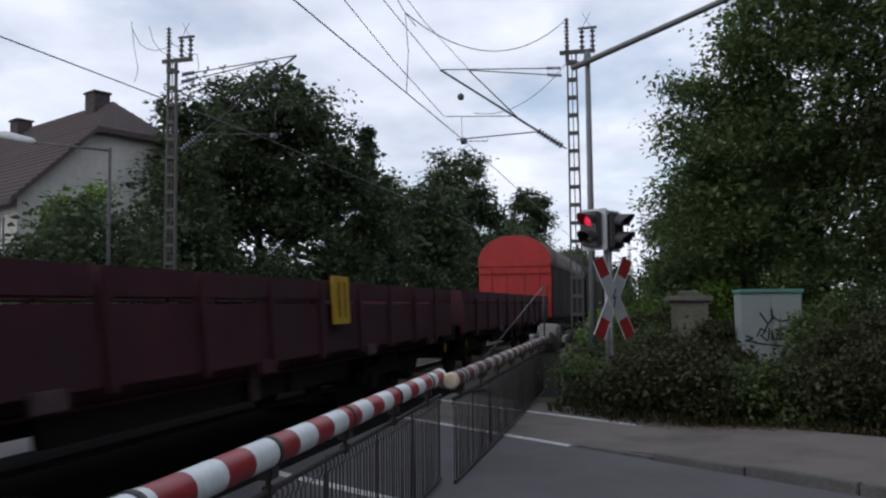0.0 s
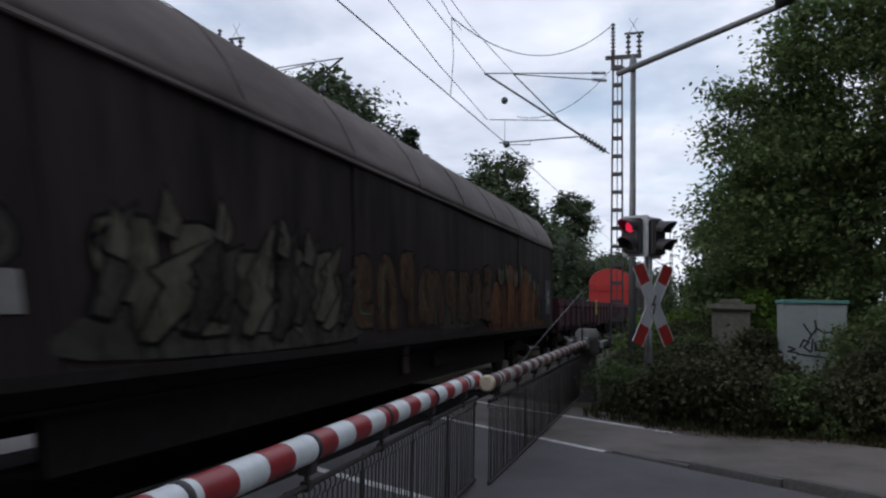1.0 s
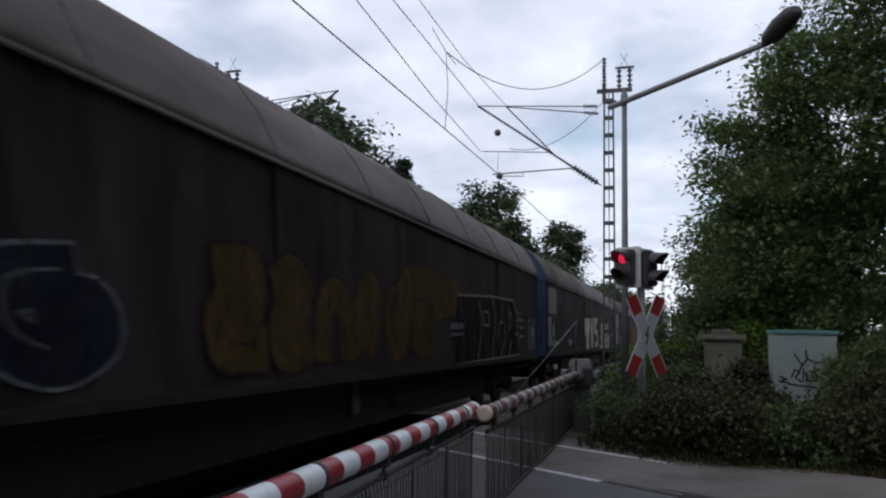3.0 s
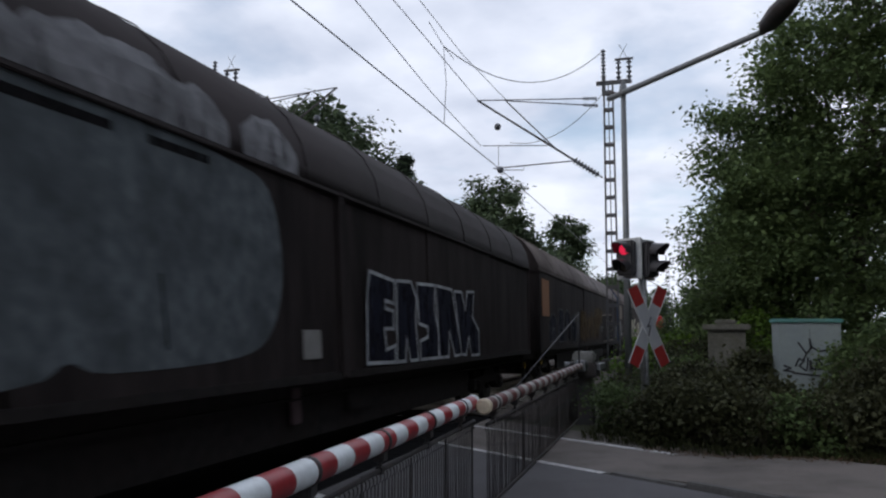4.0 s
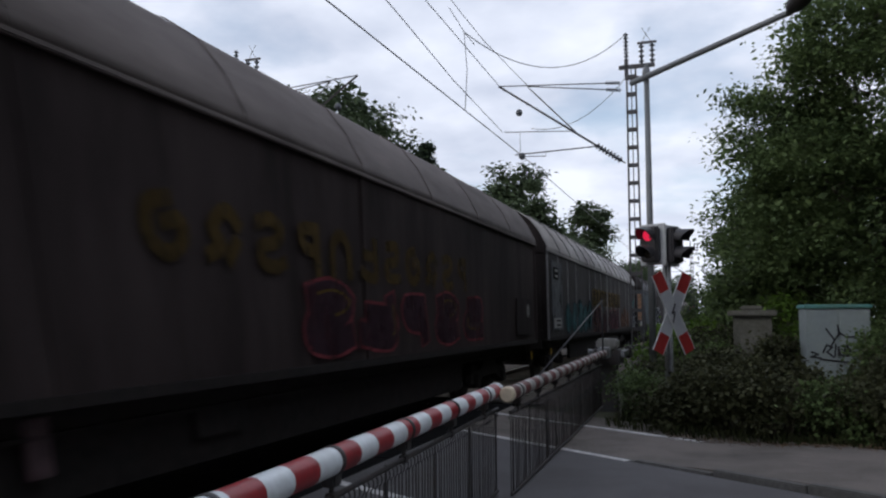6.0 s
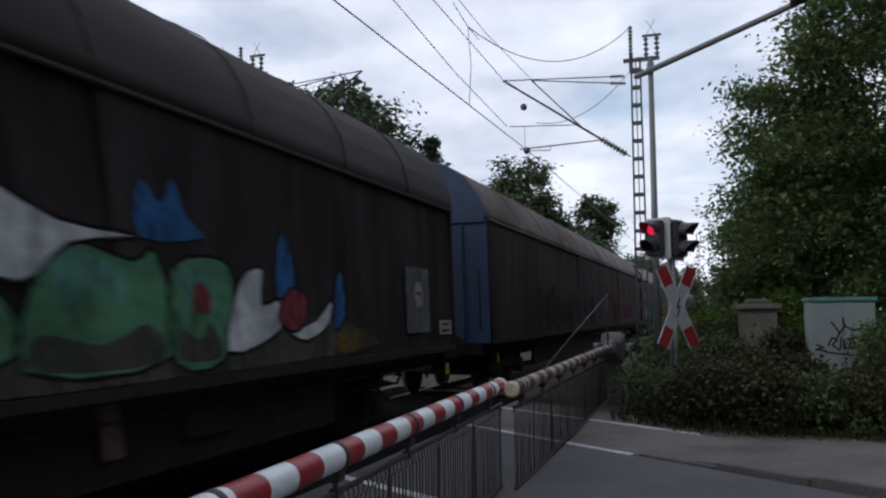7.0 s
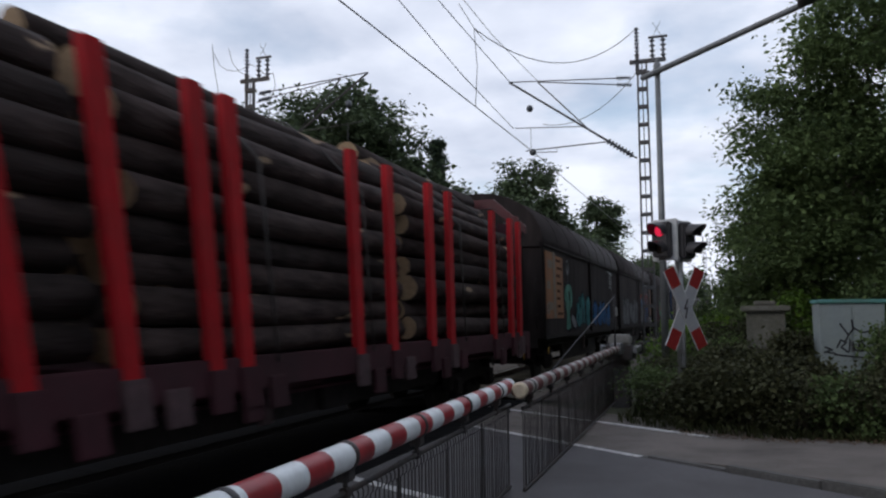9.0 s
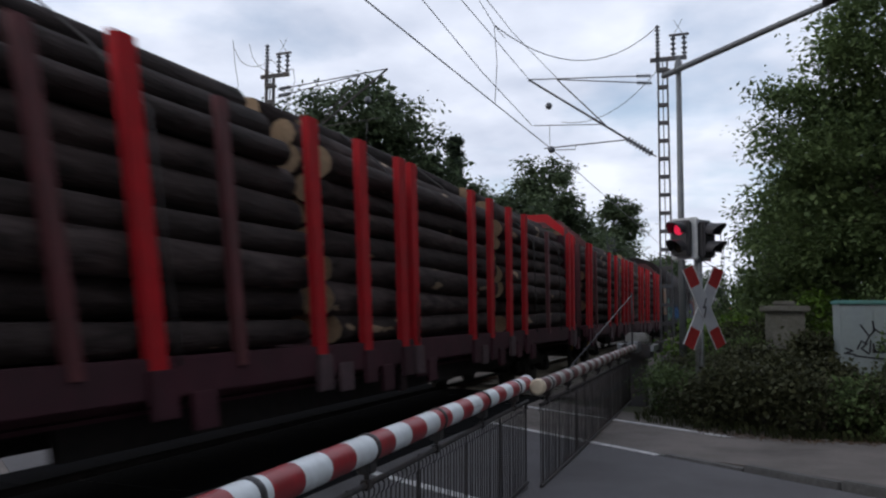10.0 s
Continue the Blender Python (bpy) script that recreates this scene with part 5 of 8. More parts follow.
def build_litter():
    """Dead leaves and crumbs of earth along the hedge's foot."""
    rng = np.random.default_rng(31)
    n = 2600
    x = rng.uniform(-0.6, 7, n)
    y = 10.95 - 0.664 * np.minimum(x + 0.14, 0) - 0.24 * np.maximum(x, 0) + rng.normal(0, 0.16, n)
    z = np.interp(0.82 * x - 0.572 * y, [-6.9, -5.7, -4.8, -3.4, 30], [0.0, 0.0, 0.052, 0.087, 0.087]) + 0.006
    c = np.stack([x, y, z], 1)
    ang = rng.uniform(0, 2 * np.pi, n)
    L = rng.uniform(0.015, 0.05, n)
    d = np.stack([np.cos(ang), np.sin(ang), rng.uniform(0, 0.35, n)], 1) * L[:, None]
    s = np.stack([-np.sin(ang), np.cos(ang), rng.uniform(-0.1, 0.3, n)], 1) * (L * 0.4)[:, None]
    v = np.stack([c - d * 0.5, c + s, c + d * 0.5 + np.array([0, 0, 0.004]), c - s + np.array([0, 0, 0.006])], 1)
    tagged(new("leaf_litter", array_mesh("leaf_litter", v.reshape(-1, 3), np.arange(n * 4).reshape(-1, 4), LITTER)), "brown dead leaves along the footway's edge", "leaf litter", kind="stuff")


build_trees()
build_litter()
build_shrubs()
build_grass()


# ---- the train ----
SPEED = 23.1
HW = 1.45          # half the width of a wagon
X = HW             # the side towards the road
TRAIN = []         # (thing, distance along the line at the start)


def wagon_base(name, label, s_front, s_rear, group, category="wagon"):
    L = s_front - s_rear
    w = thing(name, pose(TRACK_A, s_rear, 0), label, category, group)
    TRAIN.append((w, s_rear))
    return w, L


def wheelset(parent, y):
    ws = new("wheelset")
    ws.parent = parent
    ws.matrix_basis = Matrix.Translation((0, y, 0.46))
    for x in (-0.75, 0.75):
        bm = bmesh.new()
        s = 1 if x > 0 else -1
        lathe(bm, [(0, 0.49), (0.12, 0.49), (0.2, 0.46), (0.6, 0.455), (0.62, 0.4), (0.5, 0.16), (0.55, 0.14), (1, 0.14)], (x - s * 0.07, 0, 0), (x + s * 0.08, 0, 0), 28)
        part("wheel", bm, WHEELM, ws)
    part("axle", R((-0.95, 0, 0), (0.95, 0, 0), 0.08, seg=12), WHEELM, ws)


def bogie(parent, y):
    b = new("bogie")
    b.parent = parent
    b.matrix_basis = Matrix.Translation((0, y, 0))
    for x in (-1.0, 1.0):
        bm = extrude_profile([(-1.25, 0.42), (-1.2, 0.62), (-0.55, 0.68), (-0.4, 0.8), (0.4, 0.8), (0.55, 0.68), (1.2, 0.62), (1.25, 0.42), (0.7, 0.42), (0.45, 0.52), (-0.45, 0.52), (-0.7, 0.42)], x - 0.06, x + 0.06)
        for v in bm.verts:
            v.co.x, v.co.y = v.co.y, v.co.x
        bmesh.ops.recalc_face_normals(bm, faces=bm.faces)
        part("side_frame", bm, UNDER, b)
        for yy in (-0.9, 0.9):
            part("axle_box", B(x - 0.12, x + 0.12, yy - 0.14, yy + 0.14, 0.34, 0.6, bevel=0.03), UNDER, b)
            bm = bmesh.new()
            for k in (-0.1, 0.1):
                rod(bm, (x, yy + k, 0.58), (x, yy + k, 0.8), 0.06, seg=8)
            part("spring", bm, UNDER, b)
    part("bolster", B(-1.05, 1.05, -0.2, 0.2, 0.55, 0.8, bevel=0.02), UNDER, b)
    for yy in (-0.9, 0.9):
        wheelset(b, yy)


def axle_gear(parent, y):
    """A single axle with leaf springs."""
    b = new("axle_gear")
    b.parent = parent
    b.matrix_basis = Matrix.Translation((0, y, 0))
    wheelset(b, 0)
    for x in (-1.0, 1.0):
        bm = bmesh.new()
        for k in range(6):
            w = 0.7 - k * 0.1
            box(bm, x - 0.06, x + 0.06, -w, w, 0.66 + k * 0.018, 0.677 + k * 0.018)
        part("leaf_spring", bm, UNDER, b)
        part("axle_box", B(x - 0.12, x + 0.12, -0.14, 0.14, 0.34, 0.64, bevel=0.03), UNDER, b)
        for q in (-1, 1):
            part("axle_guard", B(x - 0.03, x + 0.03, q * 0.2 - 0.02, q * 0.2 + 0.02, 0.3, 0.95), UNDER, b)


def buffers(w, L, yellow=True):
    for y, d in ((0, -1), (L, 1)):
        for x in (-0.875, 0.875):
            bm = bmesh.new()
            lathe(bm, [(0, 0.12), (0.5, 0.11), (0.52, 0.075), (0.88, 0.075), (0.9, 0.22), (0.96, 0.225), (1, 0.2)], (x, y, 1.04), (x, y + d * 0.55, 1.04), 16)
            part("buffer", bm, UNDER, w)
        bm = bmesh.new()
        box(bm, -0.05, 0.05, min(y, y + d * 0.3), max(y, y + d * 0.3), 0.95, 1.1, 0.02)
        chain(bm, [(0, y + d * 0.28, 1.0), (0, y + d * 0.34, 0.8), (0, y + d * 0.3, 0.62)], 0.025)
        part("coupling", bm, UNDER, w)
        bm = bmesh.new()
        chain(bm, [(0.35, y, 0.95), (0.36, y + d * 0.2, 0.75), (0.36, y + d * 0.42, 0.62), (0.34, y + d * 0.3, 0.5)], 0.025)
        part("brake_hose", bm, UNDER, w)


def running_gear(w, L, two_axle=False, sole_mat=None, truss=0.62):
    sole_mat = sole_mat or UNDER
    for x in (-1.2, 1.2):
        prof = [(x - 0.05, 0.86), (x + 0.05, 0.86), (x + 0.05, 0.89), (x + 0.012, 0.9), (x + 0.012, 1.08), (x + 0.05, 1.09), (x + 0.05, 1.12), (x - 0.05, 1.12)]
        part("sole_bar", extrude_profile(prof, 0.05, L - 0.05), sole_mat, w)
    part("floor_frame", B(-1.3, 1.3, 0, L, 1.05, 1.15), UNDER, w)
    if two_axle:
        axle_gear(w, 2.1)
        axle_gear(w, L - 2.1)
    else:
        bogie(w, 2.6)
        bogie(w, L - 2.6)
    part("centre_sill", B(-0.3, 0.3, 0.1, L - 0.1, 0.55, 1.05, bevel=0.02), UNDER, w)
    for x in (-1.1, 1.1):
        part("truss_rod", extrude_profile([(x - 0.04, 0.86), (x + 0.04, 0.86), (x + 0.04, truss), (x - 0.04, truss)], (3.4 if two_axle else 4.6), L - (3.4 if two_axle else 4.6)), UNDER, w)
    part("brake_rod", R((0.75, 1.0, 0.42), (0.75, L - 1.0, 0.42), 0.03), UNDER, w)
    # brake gear, air tank and box between the axles
    part("air_tank", R((0.5, L * 0.42, 0.72), (0.5, L * 0.42 + 1.1, 0.72), 0.19, seg=14), UNDER, w)
    part("brake_box", B(0.85, 1.22, L * 0.56, L * 0.56 + 0.7, 0.62, 0.95, bevel=0.02), UNDER, w)
    part("brake_lever", B(1.2, 1.25, L * 0.5 - 0.1, L * 0.5 + 0.1, 0.62, 1.0, bevel=0.01), POCKET, w)
    for y in (0.35, L - 0.55):
        bm = bmesh.new()
        chain(bm, [(1.26, y, 1.05), (1.34, y, 1.0), (1.34, y, 0.6), (1.34, y + 0.32, 0.6), (1.34, y + 0.32, 1.0), (1.26, y + 0.32, 1.05)], 0.014)
        part("step_iron", bm, UNDER, w)
        part("uncoupling_grip", B(1.28, 1.33, y + 0.5, y + 0.57, 0.68, 0.86, bevel=0.02), YELLOW, w, "small yellow grip")
    part("headstock", B(-1.28, 1.28, -0.02, 0.1, 0.86, 1.2, bevel=0.01), UNDER, w)
    part("headstock", B(-1.28, 1.28, L - 0.1, L + 0.02, 0.86, 1.2, bevel=0.01), UNDER, w)
    buffers(w, L)


def flat_poly(bm, pts, x):
    """A flat patch on the near side; pts of (y, z)."""
    f = bm.faces.new([bm.verts.new((x, y, z)) for y, z in pts])
    if f.normal.x < 0:
        f.normal_flip()


def stroke(bm, pts, w, x):
    """A sprayed line: one flat ribbon with mitred bends."""
    P = [Vector((y, z)) for y, z in pts]
    closed = (P[0] - P[-1]).length < 1e-4
    if closed:
        P = P[:-1]
    n = len(P)
    left, right = [], []
    for i in range(n):
        a = P[i - 1] if (i or closed) else P[i]
        b = P[(i + 1) % n] if (i < n - 1 or closed) else P[i]
        d1, d2 = P[i] - a, b - P[i]
        d1 = d1.normalized() if d1.length > 1e-6 else d2.normalized()
        d2 = d2.normalized() if d2.length > 1e-6 else d1
        t = (d1 + d2)
        t = t.normalized() if t.length > 0.05 else d1
        nrm = Vector((-t.y, t.x))
        k = min(1.5, 1 / max(0.4, abs(nrm.dot(Vector((-d1.y, d1.x))))))
        c = P[i]
        if not closed and i == 0:
            c = c - t * w * 0.3
        if not closed and i == n - 1:
            c = c + t * w * 0.3
        left.append(bm.verts.new((x, *(c + nrm * w / 2 * k))))
        right.append(bm.verts.new((x, *(c - nrm * w / 2 * k))))
    for i in range(n if closed else n - 1):
        j = (i + 1) % n
        f = bm.faces.new((left[i], right[i], right[j], left[j]))


def ring(y, z, ry, rz, n=14, a0=0, a1=360):
    return [(y + ry * math.cos(math.radians(a0 + (a1 - a0) * i / n)), z + rz * math.sin(math.radians(a0 + (a1 - a0) * i / n))) for i in range(n + 1)]


def scribble(rng, y0, y1, z0, z1):
    """One sprayed figure inside its box, of loops, waves and lozenges, that spells nothing."""
    k = rng.randrange(5)
    ym, zm = (y0 + y1) / 2, (z0 + z1) / 2
    ry, rz = (y1 - y0) / 2, (z1 - z0) / 2
    if k == 0:
        return [ring(ym, zm, ry * 0.55, rz * 0.7, 14)]
    if k == 1:
        return [[(ym, z1), (y1, zm + rz * 0.1), (ym + ry * 0.1, z0), (y0, zm), (ym, z1)]]
    if k == 2:
        return [[(ym - ry * 0.3, z1), (ym - ry * 0.3, z0)], [(ym + ry * 0.3, z1 - rz * 0.3), (ym + ry * 0.3, z0 + rz * 0.3)]]
    if k == 3:
        return [ring(ym, zm, ry * 0.85, rz * 0.9, 12, 20, 205), ring(ym + ry * 0.2, zm - rz * 0.1, ry * 0.5, rz * 0.75, 12, 190, 375)]
    return [ring(ym, zm + rz * 0.45, ry * 0.4, rz * 0.4, 10), [(ym, zm), (ym + ry * 0.1, z0)]]


def blob(rng, y0, y1, z0, z1):
    """A swollen letter body: rounded and uneven."""
    ym, zm = (y0 + y1) / 2, (z0 + z1) / 2
    out = []
    p = rng.uniform(0, 6)
    for i in range(26):
        a = 2 * math.pi * i / 26
        c, s = math.cos(a), math.sin(a)
        k = 0.6
        cy, cz = math.copysign(abs(c) ** k, c), math.copysign(abs(s) ** k, s)
        q = 1 + 0.13 * math.sin(3 * a + p) + 0.08 * math.sin(5 * a + 2 * p)
        out.append((ym + cy * (y1 - y0) / 2 * q, zm + cz * (z1 - z0) / 2 * q))
    return out


def curve(pts, n=4):
    """A smooth line through the points."""
    P = [Vector(p) for p in pts]
    closed = (P[0] - P[-1]).length < 1e-4 and len(P) > 3
    out = []
    m = len(P)
    for i in range(m - 1):
        a = P[i - 1] if i else (P[-2] if closed else P[0])
        d = P[i + 2] if i + 2 < m else (P[1] if closed else P[-1])
        for k in range(n):
            t = k / n
            out.append(0.5 * (2 * P[i] + (P[i + 1] - a) * t + (2 * a - 5 * P[i] + 4 * P[i + 1] - d) * t * t + (3 * P[i] - a - 3 * P[i + 1] + d) * t ** 3))
    out.append(P[-1])
    return [tuple(v) for v in out]


FORMS = [
    [[(0.1, 0), (0.12, 0.65), (0.45, 0.95), (0.82, 0.7), (0.88, 0)]],
    [[(0.12, 0.85), (0.5, 0.97), (0.86, 0.78), (0.66, 0.52), (0.2, 0.4), (0.2, 0.12), (0.6, 0.02), (0.94, 0.14)]],
    [[(0.6, 0.95), (0.14, 0.8), (0.12, 0.3), (0.48, 0.05), (0.86, 0.3), (0.8, 0.62), (0.45, 0.55)]],
    [[(0.84, 0.97), (0.88, 0.1), (0.5, 0.03), (0.08, 0.16)], [(0.84, 0.55), (0.25, 0.6)]],
    [[(0.84, 0), (0.8, 0.98)], [(0.8, 0.95), (0.25, 0.9), (0.3, 0.55), (0.75, 0.45)]],
    [[(0.08, 0.12), (0.4, 0.3), (0.2, 0.62), (0.6, 0.95), (0.92, 0.7)], [(0.6, 0.05), (0.85, 0.4)]],
    [[(0.9, 0.08), (0.2, 0.1), (0.15, 0.45), (0.7, 0.55), (0.75, 0.95), (0.2, 0.92)]],
]


def graffiti(w, x, y0, y1, z0, z1, fill, line, seed, letters=4, width=0.06, inner=None, fade=None):
    """A sprayed piece: fat rounded figures that overlap, with outlines, shine lines and drips; it spells nothing."""
    rng = random.Random(seed)
    g = new("graffiti")
    g.parent = w
    dy, h = (y1 - y0) / letters, z1 - z0
    if fade:
        bm = bmesh.new()
        flat_poly(bm, blob(rng, y0 - 0.1, y1 + 0.1, z0, z0 + h * 0.62), x + 0.003)
        part("background", bm, fade, g)
    fat = min(0.38 * dy, 0.33 * h) * (1.0 if fill else 0.0)
    last = -1
    for i in range(letters):
        k = rng.randrange(len(FORMS))
        if k == last:
            k = (k + 1) % len(FORMS)
        last = k
        ya, sy = y0 + dy * i + rng.uniform(-0.06, 0.06) * dy + fat * 0.3, dy * rng.uniform(0.85, 1.05) - fat * 0.5
        za, sz = z0 + fat * 0.5 + rng.uniform(0, 0.05) * h, h * rng.uniform(0.78, 1.0) - fat
        lean = rng.uniform(-0.08, 0.1)
        lift = 0.004 + 0.0022 * (i % 3)
        for j, st in enumerate(FORMS[k]):
            q = curve([(ya + sy * (u + lean * v), za + sz * v) for u, v in st])
            if fill:
                if line:
                    bm = bmesh.new()
                    stroke(bm, q, fat + width * 1.5, x + lift + 0.0001 * j)
                    part("outline", bm, line, g)
                bm = bmesh.new()
                stroke(bm, q, fat, x + lift + 0.0008 + 0.0001 * j)
                part("letter", bm, fill, g)
                if inner and j == 0:
                    bm = bmesh.new()
                    stroke(bm, [(a + fat * 0.2, b + fat * 0.12) for a, b in q[1:len(q) // 2]], width * 0.55, x + lift + 0.0014)
                    part("inner_line", bm, inner, g)
            else:
                bm = bmesh.new()
                stroke(bm, q, width, x + lift + 0.0001 * j)
                part("letter", bm, line or inner, g)
        if rng.random() < 0.5:
            yy = ya + sy * rng.uniform(0.2, 0.8)
            bm = bmesh.new()
            stroke(bm, [(yy, za + 0.1), (yy + 0.01, za - rng.uniform(0.05, 0.2))], 0.018, x + lift + 0.0016)
            part("drip", bm, fill or line, g)
    return g


def shape(w, s0, name, pts, mt, lift, edge=None, edge_w=0.035, smooth=True):
    """A painted patch with an outline; pts of (place along the train, height)."""
    q = [(y - s0, z) for y, z in pts]
    q = curve(q + q[:1])[:-1] if smooth else q
    bm = bmesh.new()
    flat_poly(bm, q, X + lift)
    part(name, bm, mt, w)
    if edge:
        line(w, s0, [(y + s0, z) for y, z in q + q[:1]], edge, edge_w, lift + 0.0012, "outline", False)


def line(w, s0, pts, mt, width, lift, name="outline", smooth=True):
    """A sprayed line along the points."""
    q = [(y - s0, z) for y, z in pts]
    bm = bmesh.new()
    stroke(bm, curve(q) if smooth and len(q) > 2 else q, width, X + lift)
    part(name, bm, mt, w)


def ring_tag(w, s0, ya, yb, z0, z1, mt, width=0.022):
    """A thin tag of a hook, two loops and long drips with a bead at their foot."""
    dy, h = yb - ya, z1 - z0
    line(w, s0, [(ya, z1 - 0.05 * h), (ya + 0.2 * dy, z1 - 0.08 * h), (ya + 0.22 * dy, z1 - 0.4 * h)], mt, width, 0.006, "tag", False)
    line(w, s0, [(ya + 0.05 * dy, z1 - 0.18 * h), (ya + 0.3 * dy, z1 - 0.14 * h)], mt, width, 0.0065, "tag")
    for k, u in enumerate((0.48, 0.82)):
        yc, zc = ya + u * dy, z1 - (0.28 + 0.1 * k) * h
        line(w, s0, ring(yc, zc, 0.15 * dy, 0.19 * h, 14), mt, width, 0.006, "tag", False)
        line(w, s0, [(yc, zc), (yc + 0.005, z0 + 0.1 * h * (1 - k))], mt, width * 0.6, 0.0068, "tag")
        line(w, s0, [(yc, z0 + 0.1 * h * (1 - k) + 0.04), (yc, z0 + 0.1 * h * (1 - k))], mt, width * 1.7, 0.0072, "tag")


def roof_patch(w, s0, ya, yb, prof, top, mt, seed):
    """Paint carried over the foot of a round roof, with a ragged upper edge."""
    rng = random.Random(seed)
    zs, xs = [z for _, z in prof], [x for x, _ in prof]
    n = max(3, int((yb - ya) / 0.16))
    rows = []
    for i in range(n + 1):
        u = i / n
        zt = zs[0] + 0.04 + (top - zs[0]) * (0.45 + 0.55 * math.sin(math.pi * u) ** 0.5) * rng.uniform(0.72, 1.0)
        row = []
        for k in range(8):
            z = zs[0] - 0.01 + (zt - zs[0]) * k / 7
            row.append((float(np.interp(z, zs, xs)) + 0.014, ya - s0 + (yb - ya) * u, z + 0.008))
        rows.append(row)
    bm = bmesh.new()
    vs = [[bm.verts.new(p) for p in r] for r in rows]
    for a, b in zip(vs[:-1], vs[1:]):
        for k in range(7):
            bm.faces.new((a[k], b[k], b[k + 1], a[k + 1]))
    part("roof_spray", bm, mt, w, "pale spray over the roof's foot")


def tag_marks(w, x, y0, y1, z0, z1, material, seed, n=4, width=0.03):
    rng = random.Random(seed)
    dy = (y1 - y0) / n
    for i in range(n):
        bm = bmesh.new()
        for st in scribble(rng, y0 + dy * i, y0 + dy * (i + 0.8), z0 + rng.uniform(0, 0.3) * (z1 - z0), z1):
            stroke(bm, st, width, x + 0.007)
        yy = y0 + dy * (i + 0.4)
        stroke(bm, [(yy, z0 + 0.2 * (z1 - z0)), (yy, z0 - rng.uniform(0.1, 0.5))], width * 0.5, x + 0.008)
        part("tag", bm, material, w)


def plate(w, x, y0, y1, z0, z1, material, name="label_panel", bars=0, bar_mat=None):
    ob = part(name, B(x - 0.002, x + 0.012, y0, y1, z0, z1, bevel=0.003), material, w)
    if bars:
        rng = random.Random(int(abs(y0) * 100) + bars)
        for i in range(bars):
            z = z1 - (i + 0.6) * (z1 - z0) / (bars + 0.2)
            h = (z1 - z0) / bars * 0.36
            ya, yb = y0 + (y1 - y0) * rng.uniform(0.08, 0.25), y1 - (y1 - y0) * rng.uniform(0.08, 0.45)
            bm = bmesh.new()
            flat_poly(bm, [(ya, z - h / 2), (ya, z + h / 2), (yb, z + h / 2), (yb, z - h / 2)], x + 0.016)
            part("writing", bm, bar_mat or SP_BLACK, ob)
    return ob


def dial(w, x, y, z, r):
    bm = bmesh.new()
    flat_poly(bm, ring(y, z, r, r, 22)[:-1], x + 0.006)
    ob = part("round_label", bm, PALE, w)
    bm = bmesh.new()
    stroke(bm, [(y - r * 0.45, z + r * 0.1), (y + r * 0.3, z + r * 0.1), (y + r * 0.3, z - r * 0.35)], r * 0.22, x + 0.011)
    stroke(bm, ring(y, z, r * 0.82, r * 0.82, 14), r * 0.08, x + 0.011)
    part("writing", bm, SP_BLACK, ob)


ROOF_A = [(1.47, 3.24), (1.47, 3.32), (1.30, 3.66), (1.06, 3.98), (0.72, 4.2), (0.36, 4.3), (0, 4.33)]
ROOF_B = [(1.47, 3.14), (1.47, 3.26), (1.42, 3.5), (1.28, 3.76), (1.05, 3.99), (0.72, 4.17), (0.36, 4.27), (0, 4.3)]


